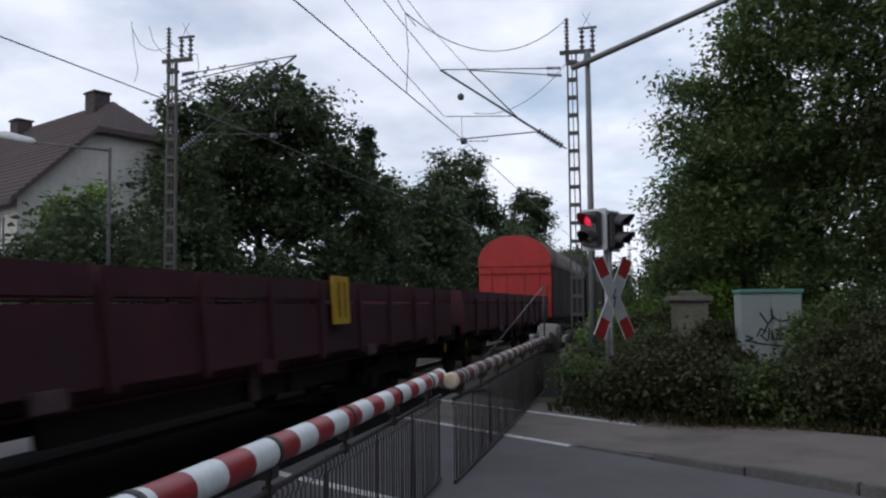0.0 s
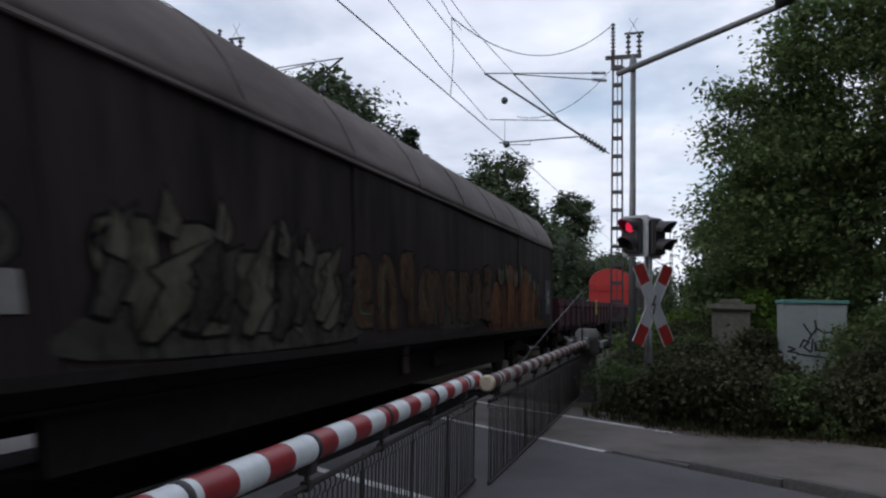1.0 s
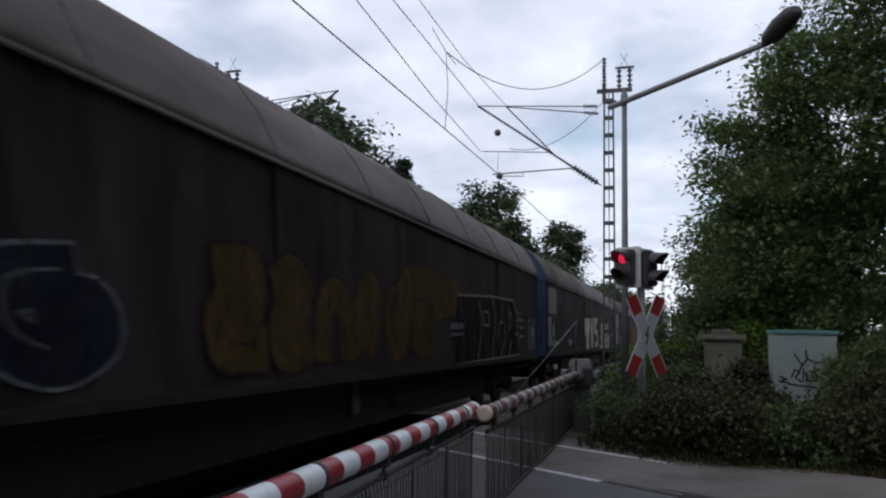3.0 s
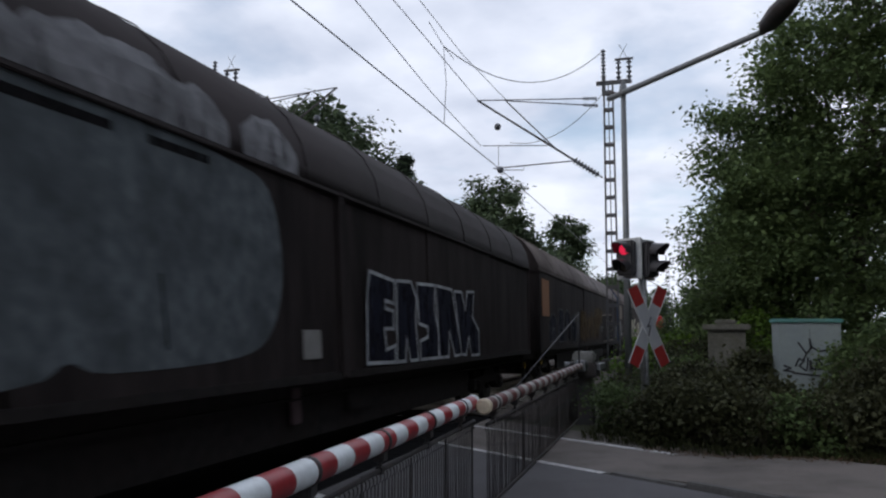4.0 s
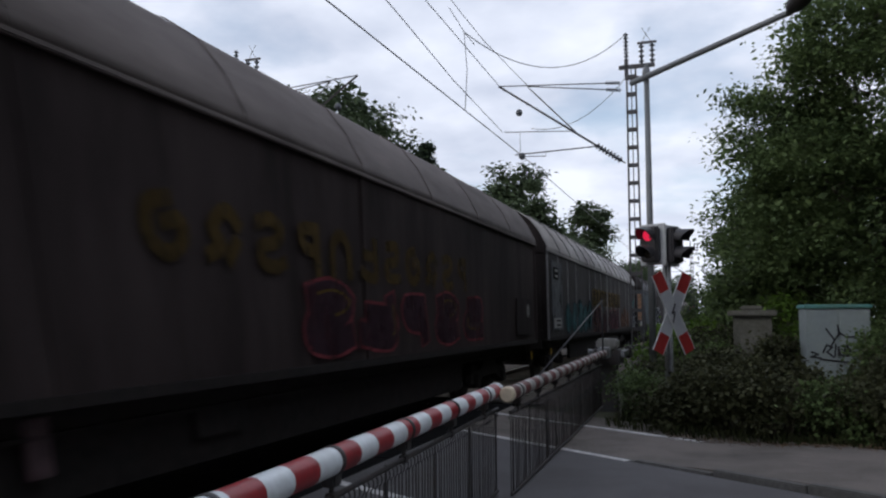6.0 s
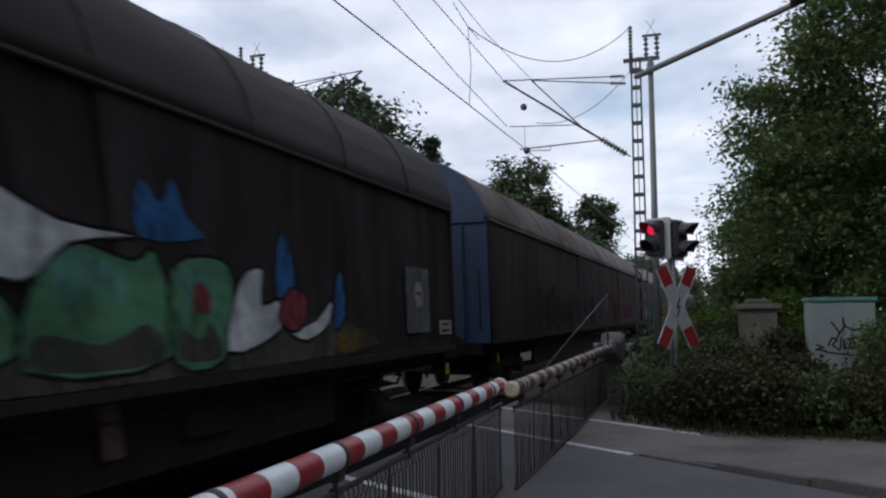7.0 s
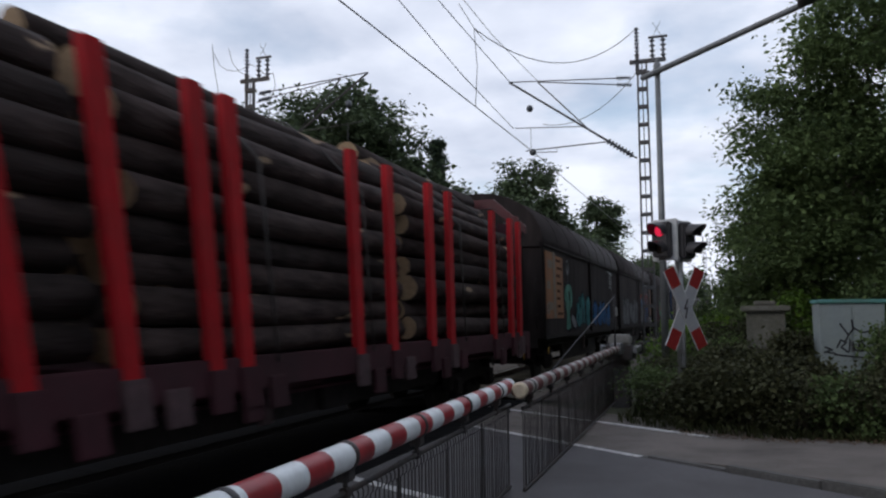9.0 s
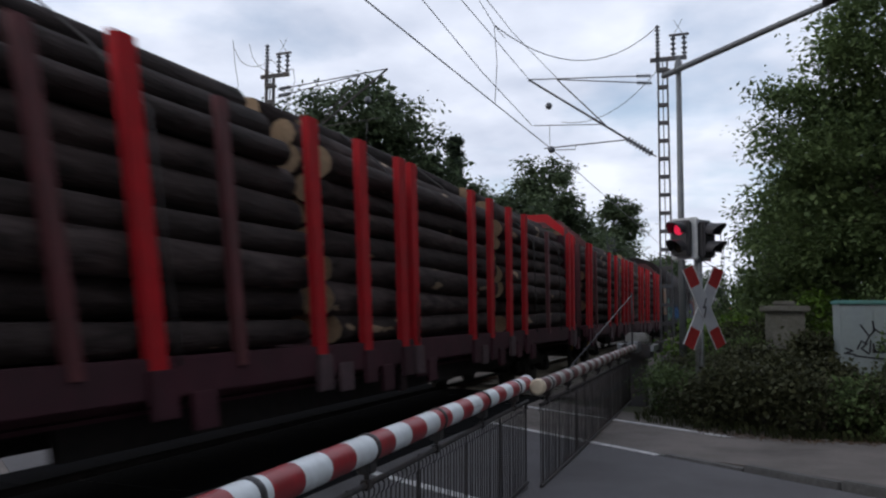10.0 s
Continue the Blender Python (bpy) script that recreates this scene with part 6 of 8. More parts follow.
def covered_wagon(s_front, s_rear, wall, roof, end_mat, label, panels, roof_prof=ROOF_A, ribs=0, rib_mat=None, two_axle=False, mid_post=None, seams=0, seam_mat=None):
    """A sliding-wall wagon: panels along both sides, curved roof, ends, underframe."""
    w, L = wagon_base("covered_wagon", label, s_front, s_rear, "covered wagons")
    z0, z1 = 1.12, roof_prof[0][1]
    # inner shell
    part("shell", B(-HW + 0.09, HW - 0.09, 0.12, L - 0.12, 1.15, z1), UNDER, w)
    prof = roof_prof + [(-x, z) for x, z in roof_prof[-2::-1]]
    body = prof + [(-HW + 0.1, z1 - 0.02), (HW - 0.1, z1 - 0.02)]
    bm = extrude_profile(body, 0.0, L)
    for f in bm.faces:
        if abs(f.normal.y) < 0.5:
            f.smooth = True
    part("roof", bm, roof, w)
    # seams across the roof
    n = seams or panels * 2
    for i in range(1, n):
        y = L * i / n
        bm = bmesh.new()
        for (xa, za), (xb, zb) in zip(prof[:-1], prof[1:]):
            rod(bm, (xa * 1.003, y, za + 0.012), (xb * 1.003, y, zb + 0.012), 0.022 if seams else 0.007, seg=5)
        part("roof_seam", bm, seam_mat or roof, w)
    for sx in (1, -1):
        dl = L / panels
        for i in range(panels):
            bm = bmesh.new()
            xi, xo = sx * (HW - 0.09), sx * (HW - (0.0 if i % 2 == 0 else 0.022))
            ya, yb = dl * i + 0.012, dl * (i + 1) - 0.012
            box(bm, min(xi, xo), max(xi, xo), ya, yb, z0, z1, 0.01)
            if ribs:
                for k in range(1, ribs):
                    y = ya + (yb - ya) * k / ribs
                    xr = xo + sx * 0.018
                    part("wall_rib", B(min(xo - sx * 0.01, xr), max(xo - sx * 0.01, xr), y - 0.035, y + 0.035, z0 + 0.12, z1 - 0.06), rib_mat or wall, w)
            part("wall_panel", bm, wall, w)
        part("lower_rail", B(min(sx * (HW - 0.06), sx * (HW + 0.02)), max(sx * (HW - 0.06), sx * (HW + 0.02)), 0.02, L - 0.02, z0 - 0.07, z0 + 0.02, bevel=0.008), UNDER, w)
        part("gutter", B(min(sx * (HW - 0.01), sx * (HW + 0.04)), max(sx * (HW - 0.01), sx * (HW + 0.04)), 0.0, L, z1 - 0.05, z1 - 0.005, bevel=0.01), roof, w)
        for y in (0.0, L - 0.09):
            part("corner_post", B(min(sx * (HW - 0.12), sx * (HW + 0.012)), max(sx * (HW - 0.12), sx * (HW + 0.012)), y, y + 0.09, z0 - 0.05, z1 - 0.05, bevel=0.012), rib_mat or wall, w)
        if mid_post is not None:
            y = mid_post - s_rear
            part("middle_post", B(min(sx * (HW - 0.02), sx * (HW + 0.035)), max(sx * (HW - 0.02), sx * (HW + 0.035)), y - 0.09, y + 0.09, z0 - 0.05, z1 + 0.02, bevel=0.012), rib_mat or wall, w)
    for y, d in ((0.0, -1), (L, 1)):
        bm = extrude_profile([(HW - 0.02, 1.08), (HW - 0.02, z1)] + [(x * 0.99, z - 0.01) for x, z in prof[1:-1]] + [(-HW + 0.02, z1), (-HW + 0.02, 1.08)], min(y, y + d * 0.03) + 0.0, max(y, y + d * 0.03))
        part("end_wall", bm, end_mat if d < 0 else wall, w)
        for x in (-0.95, -0.35, 0.35, 0.95):
            part("end_rib", B(x - 0.04, x + 0.04, min(y + d * 0.03, y + d * 0.075), max(y + d * 0.03, y + d * 0.075), 1.15, z1 - 0.1, bevel=0.01), end_mat if d < 0 else wall, w)
        part("end_cross_rail", B(-HW + 0.04, HW - 0.04, min(y + d * 0.03, y + d * 0.08), max(y + d * 0.03, y + d * 0.08), z1 - 0.08, z1 + 0.06, bevel=0.01), end_mat if d < 0 else wall, w)
        bm = bmesh.new()
        chain(bm, [(HW - 0.15, y + d * 0.04, 1.3), (HW - 0.15, y + d * 0.14, 1.35), (HW - 0.15, y + d * 0.14, 2.3), (HW - 0.15, y + d * 0.04, 2.35)], 0.014)
        part("grab_rail", bm, UNDER, w)
    running_gear(w, L, two_axle, truss=0.42)
    return w, L




def build_train():
    # far ahead
    covered_wagon(66, 48.2, BROWN2, ROOFDARK, BROWN2, "dark brown covered goods wagon", 4)
    w, L = covered_wagon(47, 30.8, BROWN2, ROOFGREY, REDEND, "goods wagon with a red end and a pale roof", 4, ROOF_B)
    part("end_seam", B(-1.4, 1.4, -0.085, -0.06, 2.75, 2.8), SP_RED, w)

    def low_wagon(f, r, board):
        w, L = wagon_base("flat_wagon", "low-sided oxide red flat wagon, empty", f, r, "flat wagons")
        running_gear(w, L, False, LOWRED)
        part("deck", B(-HW + 0.02, HW - 0.02, 0, L, 1.15, 1.24, bevel=0.01), LOWRED, w)
        n = int(L / 1.2)
        for sx in (1, -1):
            for i in range(n):
                y0, y1 = L * i / n + 0.03, L * (i + 1) / n - 0.03
                part("side_flap", B(min(sx * (HW - 0.06), sx * HW), max(sx * (HW - 0.06), sx * HW), y0, y1, 1.02, 1.6, bevel=0.008), LOWRED, w)
                part("top_rail", B(min(sx * (HW - 0.1), sx * (HW + 0.01)), max(sx * (HW - 0.1), sx * (HW + 0.01)), y0, y1, 1.64, 1.87, bevel=0.015), LOWRED, w)
                part("stanchion", B(min(sx * (HW - 0.04), sx * (HW + 0.05)), max(sx * (HW - 0.04), sx * (HW + 0.05)), y0 - 0.07, y0 + 0.03, 0.98, 1.72, bevel=0.01), LOWRED, w)
        for y in (0.0, L - 0.06):
            part("end_flap", B(-HW, HW, y, y + 0.06, 1.15, 1.87, bevel=0.01), LOWRED, w)
        for i in range(5):
            y = 1.2 + i * L / 5
            part("fitting", B(X - 0.01, X + 0.045, y, y + 0.32, 0.92, 1.06, bevel=0.01), POCKET if i % 2 else LOWRED, w)
        if board:
            y = board - r
            plate(w, X + 0.055, y - 0.27, y + 0.27, 1.36, 1.93, YELLOW, "yellow_board")
            bm = bmesh.new()
            for k in (-0.1, 0.08):
                flat_poly(bm, [(y + k, 1.44), (y + k, 1.86), (y + k + 0.05, 1.86), (y + k + 0.05, 1.44)], X + 0.075)
            part("board_mark", bm, SP_GOLD, w)

    low_wagon(29.6, 15.5, None)
    low_wagon(14.6, -0.3, 8.9)

    # first covered wagon: orange and olive graffiti, blue end
    s0 = -23.8
    w, L = covered_wagon(-1.3, s0, BROWN, ROOFGREY, BLUEEND, "brown sliding-wall goods wagon with orange and olive graffiti", 5)
    # orange fingers with sooty gaps and grey puffs on their tips
    for k, (a, b, top) in enumerate(((-8.3, -7.5, 2.1), (-7.55, -6.95, 2.06), (-7.0, -6.2, 2.5), (-6.25, -5.85, 2.0), (-5.85, -5.4, 2.28), (-5.45, -4.65, 2.52), (-4.7, -4.25, 2.2), (-4.3, -3.85, 2.05), (-3.85, -3.4, 2.12), (-3.4, -2.85, 1.85))):
        r = (b - a) / 2
        shape(w, s0, "orange_finger", [(a, 1.28), (a, top - r * 0.8), (a + r * 0.5, top - 0.05), (a + r, top), (b - r * 0.4, top - 0.08), (b, top - r), (b, 1.28)], (SP_ORANGE, SP_RUST, SP_ORANGE, SP_RUST, SP_RUST)[k % 5] if k < 9 else SP_DIM, 0.004 + 0.0012 * (k % 2), SP_BLACK, 0.03)
    for a, b, c, d in ((-7.75, -7.3, 2.1, 2.42), (-7.1, -6.8, 2.15, 2.52), (-6.3, -5.95, 2.1, 2.45), (-5.6, -5.3, 2.3, 2.58), (-4.75, -4.45, 2.2, 2.45), (-4.1, -3.85, 2.05, 2.3), (-3.6, -3.35, 1.95, 2.25)):
        shape(w, s0, "grey_puff", [(a, c), (a - 0.05, d), (a * 0.5 + b * 0.5, (c + d) / 2 + 0.06), (b, d - 0.02), (b + 0.04, c + 0.05), (a * 0.5 + b * 0.5, c - 0.08)], SP_SAGE, 0.0075, SP_BLACK, 0.02)
    plate(w, X, -8.54 - s0, -2.8 - s0, 1.13, 1.27, SP_RUST, "painted_strip")
    graffiti(w, X, -12.2 - s0, -8.3 - s0, 1.25, 2.4, SP_UMBER, SP_BLACK, 4, 5, 0.04, SP_SAGE, SP_OLIVE)
    plate(w, X, -2.45 - s0, -1.72 - s0, 1.42, 2.32, SP_GREY)
    dial(w, X + 0.012, -2.05 - s0, 1.85, 0.22)
    # olive wildstyle: slanting blades tangled with dark lines, pale tips above
    rng = random.Random(8)
    shape(w, s0, "olive_ground", [(-19.1, 1.2), (-19.05, 1.5), (-18.2, 1.7), (-16.5, 1.75), (-15.0, 1.6), (-14.9, 1.2)], SP_OLIVE, 0.003)
    graffiti(w, X, -19.0 - s0, -15.1 - s0, 1.25, 2.2, SP_SAGE, SP_BLACK, 5, 5, 0.05, SP_BLACK)
    for k in range(9):
        a = -19.0 + k * 0.45 + rng.uniform(-0.08, 0.08)
        b, c, d = rng.uniform(1.25, 1.5), rng.uniform(0.5, 0.95), rng.uniform(2.0, 2.4)
        shape(w, s0, "olive_blade", [(a, b), (a + c * 0.35, b + 0.38), (a + c * 0.2, b + 0.5), (a + c, d), (a + c * 0.7, b + 0.42), (a + c * 0.85, b + 0.3), (a + 0.2, b - 0.04)], (SP_OLIVE, SP_SAGE, SP_DIM)[k % 3], 0.0105 + 0.0022 * (k % 3), SP_BLACK, 0.04, False)
    for a, z in ((-18.85, 2.1), (-18.3, 2.3), (-17.6, 2.3), (-16.6, 2.25), (-16.1, 2.2)):
        shape(w, s0, "pale_tip", [(a, z - 0.2), (a + 0.12, z + 0.15), (a + 0.3, z - 0.1), (a + 0.2, z - 0.25)], SP_SAGE, 0.0185, SP_BLACK, 0.025, False)
    graffiti(w, X, -14.9 - s0, -12.0 - s0, 1.22, 2.4, SP_UMBER, SP_BLACK, 6, 4, 0.035, SP_GREEN)
    graffiti(w, X, -20.3 - s0, -19.5 - s0, 1.7, 2.3, SP_OLIVE, SP_BLACK, 7, 1, 0.04)
    plate(w, X, -20.25 - s0, -19.55 - s0, 1.5, 1.76, PALE, bars=2)
    for q in ([(-21.15, 2.25), (-21.0, 1.95), (-20.9, 2.1), (-20.95, 1.9)], [(-20.85, 2.1), (-20.7, 2.0), (-20.8, 1.88), (-20.65, 1.85), (-20.6, 2.05), (-20.75, 2.12)], [(-20.5, 1.87), (-20.42, 1.87)]):
        line(w, s0, q, SP_BLUE, 0.045, 0.006, "tag")
        line(w, s0, q, SP_WHITE, 0.014, 0.0072, "tag")
    plate(w, X, -23.06 - s0, -21.34 - s0, 2.25, 3.05, BEIGE)
    plate(w, X, -22.99 - s0, -22.4 - s0, 1.35, 2.2, PALE, bars=9)
    dial(w, X, -21.94 - s0, 1.78, 0.22)
    plate(w, X, -22.27 - s0, -21.47 - s0, 1.32, 1.48, PALE, bars=2)

    # second covered wagon
    s0 = -47.3
    w, L = covered_wagon(-24.9, s0, BROWN, ROOFGREY, BLUEEND, "brown sliding-wall goods wagon with cream capital letters", 5)
    # cream bubble capitals: O M O after a hooked figure, on a cream strip
    shape(w, s0, "hook", [(-32.45, 1.2), (-32.42, 1.55), (-32.2, 1.78), (-31.9, 1.72), (-31.78, 1.5), (-31.95, 1.45), (-32.1, 1.6), (-32.28, 1.5), (-32.3, 1.2)], SP_CREAM, 0.0045, SP_BLACK)
    shape(w, s0, "letter", [(-32.02, 1.95), (-31.95, 2.2), (-31.7, 2.36), (-31.45, 2.3), (-31.38, 2.0), (-31.36, 1.2), (-31.75, 1.2), (-31.72, 1.75)], SP_CREAM, 0.0055, SP_BLACK)
    shape(w, s0, "yellow_block", [(-32.35, 1.8), (-32.35, 2.12), (-32.05, 2.14), (-32.02, 1.8)], SP_GOLD, 0.0035, None, 0, False)
    shape(w, s0, "letter", ring(-30.96, 1.83, 0.44, 0.5, 14)[:-1], SP_CREAM, 0.0062, SP_BLACK, 0.045)
    shape(w, s0, "counter", ring(-31.02, 1.8, 0.1, 0.27, 10)[:-1], SP_GOLDDULL, 0.0082, SP_BLACK, 0.03)
    shape(w, s0, "letter", [(-30.52, 1.2), (-30.5, 2.1), (-30.35, 2.3), (-30.14, 2.28), (-30.05, 2.08), (-29.92, 2.3), (-29.7, 2.34), (-29.5, 2.2), (-29.42, 1.75), (-29.15, 1.7), (-29.12, 1.2)], SP_CREAM, 0.0052, SP_BLACK, 0.045)
    for q in ([(-30.2, 1.8), (-30.12, 1.5), (-30.14, 1.14)], [(-29.95, 1.85), (-30.0, 1.6), (-29.9, 1.2)], [(-29.12, 1.75), (-29.08, 1.22)]):
        line(w, s0, q, SP_GOLDDULL, 0.08, 0.0075)
        line(w, s0, q, SP_BLACK, 0.03, 0.0082)
    shape(w, s0, "letter", ring(-28.63, 1.87, 0.5, 0.55, 14)[:-1], SP_CREAM, 0.0062, SP_BLACK, 0.045)
    shape(w, s0, "counter", ring(-28.6, 1.84, 0.14, 0.28, 10)[:-1], SP_GOLDDULL, 0.0082, SP_BLACK, 0.03)
    shape(w, s0, "tail", [(-28.15, 1.2), (-28.12, 1.75), (-27.95, 1.86), (-27.7, 1.78), (-27.52, 1.55), (-27.5, 1.2)], SP_CREAM, 0.0052, SP_BLACK, 0.04)
    plate(w, X, -32.55 - s0, -27.5 - s0, 1.1, 1.3, SP_CREAM, "painted_strip")
    tag_marks(w, X, -27.9 - s0, -27.1 - s0, 2.05, 2.25, SP_CREAM, 9, 4, 0.025)
    plate(w, X, -27 - s0, -26.4 - s0, 1.42, 1.82, SP_GREY, bars=4)
    dial(w, X, -25.7 - s0, 1.83, 0.18)
    tag_marks(w, X, -26.2 - s0, -25.3 - s0, 2.4, 2.8, SP_GREY, 10, 3, 0.02)
    # square cream capitals T K S with a dull shadow
    shape(w, s0, "shadow", [(-38.5, 2.48), (-33.3, 2.64), (-33.0, 1.1), (-37.9, 1.05), (-38.3, 1.5)], SP_DIM, 0.003, None, 0, False)
    shape(w, s0, "letter", [(-38.37, 2.41), (-36.35, 2.48), (-36.36, 1.72), (-36.62, 1.72), (-36.72, 1.88), (-36.82, 1.88), (-36.8, 1.14), (-37.78, 1.11), (-37.8, 1.82), (-37.95, 1.82), (-37.98, 1.65), (-38.29, 1.65)], SP_CREAM, 0.0048, SP_BLACK, 0.09, False)
    shape(w, s0, "letter", [(-36.12, 2.45), (-35.72, 2.47), (-35.7, 2.05), (-35.4, 2.53), (-35.0, 2.55), (-35.28, 1.85), (-35.0, 1.18), (-35.42, 1.17), (-35.68, 1.6), (-35.7, 1.16), (-36.2, 1.16)], SP_CREAM, 0.0058, SP_BLACK, 0.07, False)
    shape(w, s0, "letter", [(-34.84, 2.5), (-33.5, 2.57), (-33.5, 2.22), (-34.1, 2.2), (-34.1, 2.0), (-33.35, 2.02), (-33.2, 1.25), (-34.55, 1.15), (-34.55, 1.42), (-33.9, 1.5), (-33.95, 1.75), (-34.85, 1.72)], SP_CREAM, 0.0048, SP_BLACK, 0.07, False)
    for q in ([(-37.3, 2.42), (-37.2, 1.95)], [(-37.1, 1.15), (-36.85, 1.6)], [(-36.0, 2.4), (-35.95, 1.2)]):
        line(w, s0, q, SP_BLACK, 0.02, 0.0078)
    graffiti(w, X, -43.2 - s0, -38.6 - s0, 1.2, 2.25, SP_DIM, SP_BLACK, 12, 5, 0.03)
    plate(w, X, -47 - s0, -45.63 - s0, 2.3, 3.05, BEIGE)
    plate(w, X, -47.05 - s0, -46.55 - s0, 1.35, 2.2, PALE, bars=9)
    dial(w, X, -46.09 - s0, 1.8, 0.22)
    plate(w, X, -46.35 - s0, -45.5 - s0, 1.36, 1.52, PALE, bars=2)
    ring_tag(w, s0, -45.87, -45.24, 2.23, 2.98, SP_GREY)
    ring_tag(w, s0, -43.87, -42.97, 1.91, 2.82, SP_GREY)
    for k in range(2):
        line(w, s0, [(-44.88, 2.86 - 0.13 * k), (-44.6 + 0.1 * k, 2.82 - 0.13 * k)], SP_GREY, 0.07, 0.006, "tag")
    line(w, s0, [(-44.5, 2.78), (-44.28, 2.74)], SP_GREY, 0.06, 0.006, "tag")
    line(w, s0, [(-44.7, 2.6), (-44.6, 2.5), (-44.68, 2.4), (-44.66, 1.8)], SP_GREY, 0.018, 0.006, "tag")
    for k in range(3):
        line(w, s0, [(-45.8, 1.9 - 0.26 * k), (-45.3, 1.92 - 0.26 * k)], SP_DIM, 0.14, 0.006, "tag")
    plate(w, X, -42.73 - s0, -42.1 - s0, 1.36, 1.55, PALE, bars=2)

    # third covered wagon
    s0 = -72.1
    w, L = covered_wagon(-48.9, s0, BROWN2, ROOFGREY, BROWN2, "dark brown sliding-wall goods wagon with pale outlined graffiti", 5)
    bm = bmesh.new()
    flat_poly(bm, [(y - s0, z) for y, z in ((-56.59, 1.12), (-56.59, 2.3), (-54.21, 2.4), (-52, 2.42), (-51.6, 2.2), (-51.4, 1.6), (-51.2, 1.2))], X + 0.005)
    part("letter_ground", bm, SP_BLACK, w)
    for st in ([(-56.59, 2.3), (-54.21, 2.4), (-52, 2.42), (-51.6, 2.15), (-51.55, 1.8)], [(-56.59, 1.12), (-51.2, 1.2)], [(-54.08, 2.4), (-53.82, 2.15), (-53.75, 1.8), (-53.95, 1.55), (-54.01, 1.16)],
               [(-55.13, 2.25), (-54.87, 1.95), (-54.94, 1.6), (-55.27, 1.14)], [(-54.74, 2.08), (-54.41, 2.08), (-54.28, 1.95), (-54.34, 1.82), (-54.74, 1.82), (-54.74, 2.08)],
               [(-53.15, 2.4), (-53.1, 1.9), (-53.25, 1.9)], [(-53.4, 1.9), (-53.5, 1.6)], [(-52.85, 1.92), (-52.85, 1.6), (-53.2, 1.2)], [(-52.45, 2.4), (-52.45, 1.75), (-52.25, 1.9), (-52.2, 2.1), (-52.45, 2.15)],
               [(-52.2, 1.5), (-52.4, 1.22)], [(-51.7, 1.65), (-51.5, 1.7), (-51.35, 1.5), (-51.35, 1.3)], [(-51.5, 2.0), (-50.9, 2.0)], [(-51.2, 1.82), (-50.8, 1.82)], [(-51.2, 1.62), (-50.8, 1.62)]):
        bm = bmesh.new()
        stroke(bm, [(y - s0, z) for y, z in st], 0.045, X + 0.009)
        part("outline", bm, BEIGE, w)
    tag_marks(w, X, -51.8 - s0, -50.7 - s0, 2.05, 2.25, SP_GREY, 22, 5, 0.025)
    plate(w, X, -50.2 - s0, -49.3 - s0, 1.3, 2.05, SP_GREY)
    dial(w, X + 0.012, -49.6 - s0, 1.75, 0.14)
    shape(w, s0, "yellow_smear", [(-59.5, 1.7), (-59.3, 2.5), (-57.6, 2.6), (-56.5, 2.5), (-56.3, 2.1), (-57.2, 1.9)], SP_GOLDDULL, 0.003)
    for k in range(2):
        line(w, s0, [(-57.0, 1.76 - 0.14 * k), (-56.25, 1.78 - 0.14 * k)], SP_GREY, 0.1 - 0.05 * k, 0.006, "tag")
    graffiti(w, X, -64.1 - s0, -58.04 - s0, 1.2, 2.5, SP_GOLDDULL, SP_PURPLE, 23, 6, 0.05, SP_PURPLE)
    graffiti(w, X, -70.7 - s0, -64.9 - s0, 1.2, 2.3, SP_NAVY, SP_GREY, 24, 4, 0.04, SP_GREY)
    plate(w, X, -71.7 - s0, -70.6 - s0, 2.0, 3.0, ORANGEPANEL)

    # wagon in two halves, grey over-sprayed
    s0 = -96.9
    w, L = covered_wagon(-73.5, s0, BROWN2, ROOFDARK, BROWN2, "dark round-roofed goods wagon, over-sprayed in pale grey", 6, ROOF_B, mid_post=-84.4)
    # black block figures with a broad pale outline
    blk = [[(-83.7, 2.0), (-83.6, 2.32), (-82.75, 2.25), (-82.78, 1.95), (-83.1, 1.98), (-83.1, 1.88), (-82.8, 1.85), (-82.82, 1.62), (-83.15, 1.62), (-83.1, 1.35), (-82.78, 1.4), (-82.8, 1.18), (-83.75, 1.2)],
           [(-82.68, 2.26), (-82.1, 2.28), (-81.88, 2.05), (-81.95, 1.75), (-81.85, 1.18), (-82.2, 1.18), (-82.35, 1.5), (-82.4, 1.18), (-82.72, 1.18)],
           [(-81.85, 2.27), (-81.0, 2.29), (-81.05, 1.9), (-80.85, 1.55), (-80.9, 1.18), (-81.75, 1.18), (-81.75, 1.45), (-81.4, 1.5), (-81.4, 1.65), (-81.8, 1.7)],
           [(-80.95, 2.29), (-80.1, 2.27), (-79.6, 1.2), (-80.0, 1.18), (-80.3, 1.6), (-80.35, 1.18), (-80.85, 1.18)],
           [(-79.95, 2.25), (-79.5, 2.26), (-79.3, 1.95), (-79.15, 2.28), (-78.7, 2.3), (-78.85, 1.85), (-78.4, 1.6), (-78.4, 1.16), (-78.95, 1.16), (-79.1, 1.5), (-79.3, 1.18), (-79.6, 1.2)]]
    for k, q in enumerate(blk):
        shape(w, s0, "letter", q, SP_NAVY, 0.004 + 0.0024 * (k % 2), SP_WHITE, 0.045, False)
    # pale grey paint rolled over the wall and the foot of the roof
    shape(w, s0, "spray_patch", [(-90.5, 3.12), (-90.55, 1.3), (-89.0, 1.26), (-88.6, 1.38), (-88.2, 1.3), (-86.6, 1.36), (-86.0, 1.6), (-85.75, 2.2), (-85.95, 2.9), (-86.6, 3.05), (-88.0, 3.12)], SP_HAZE, 0.0045, None)
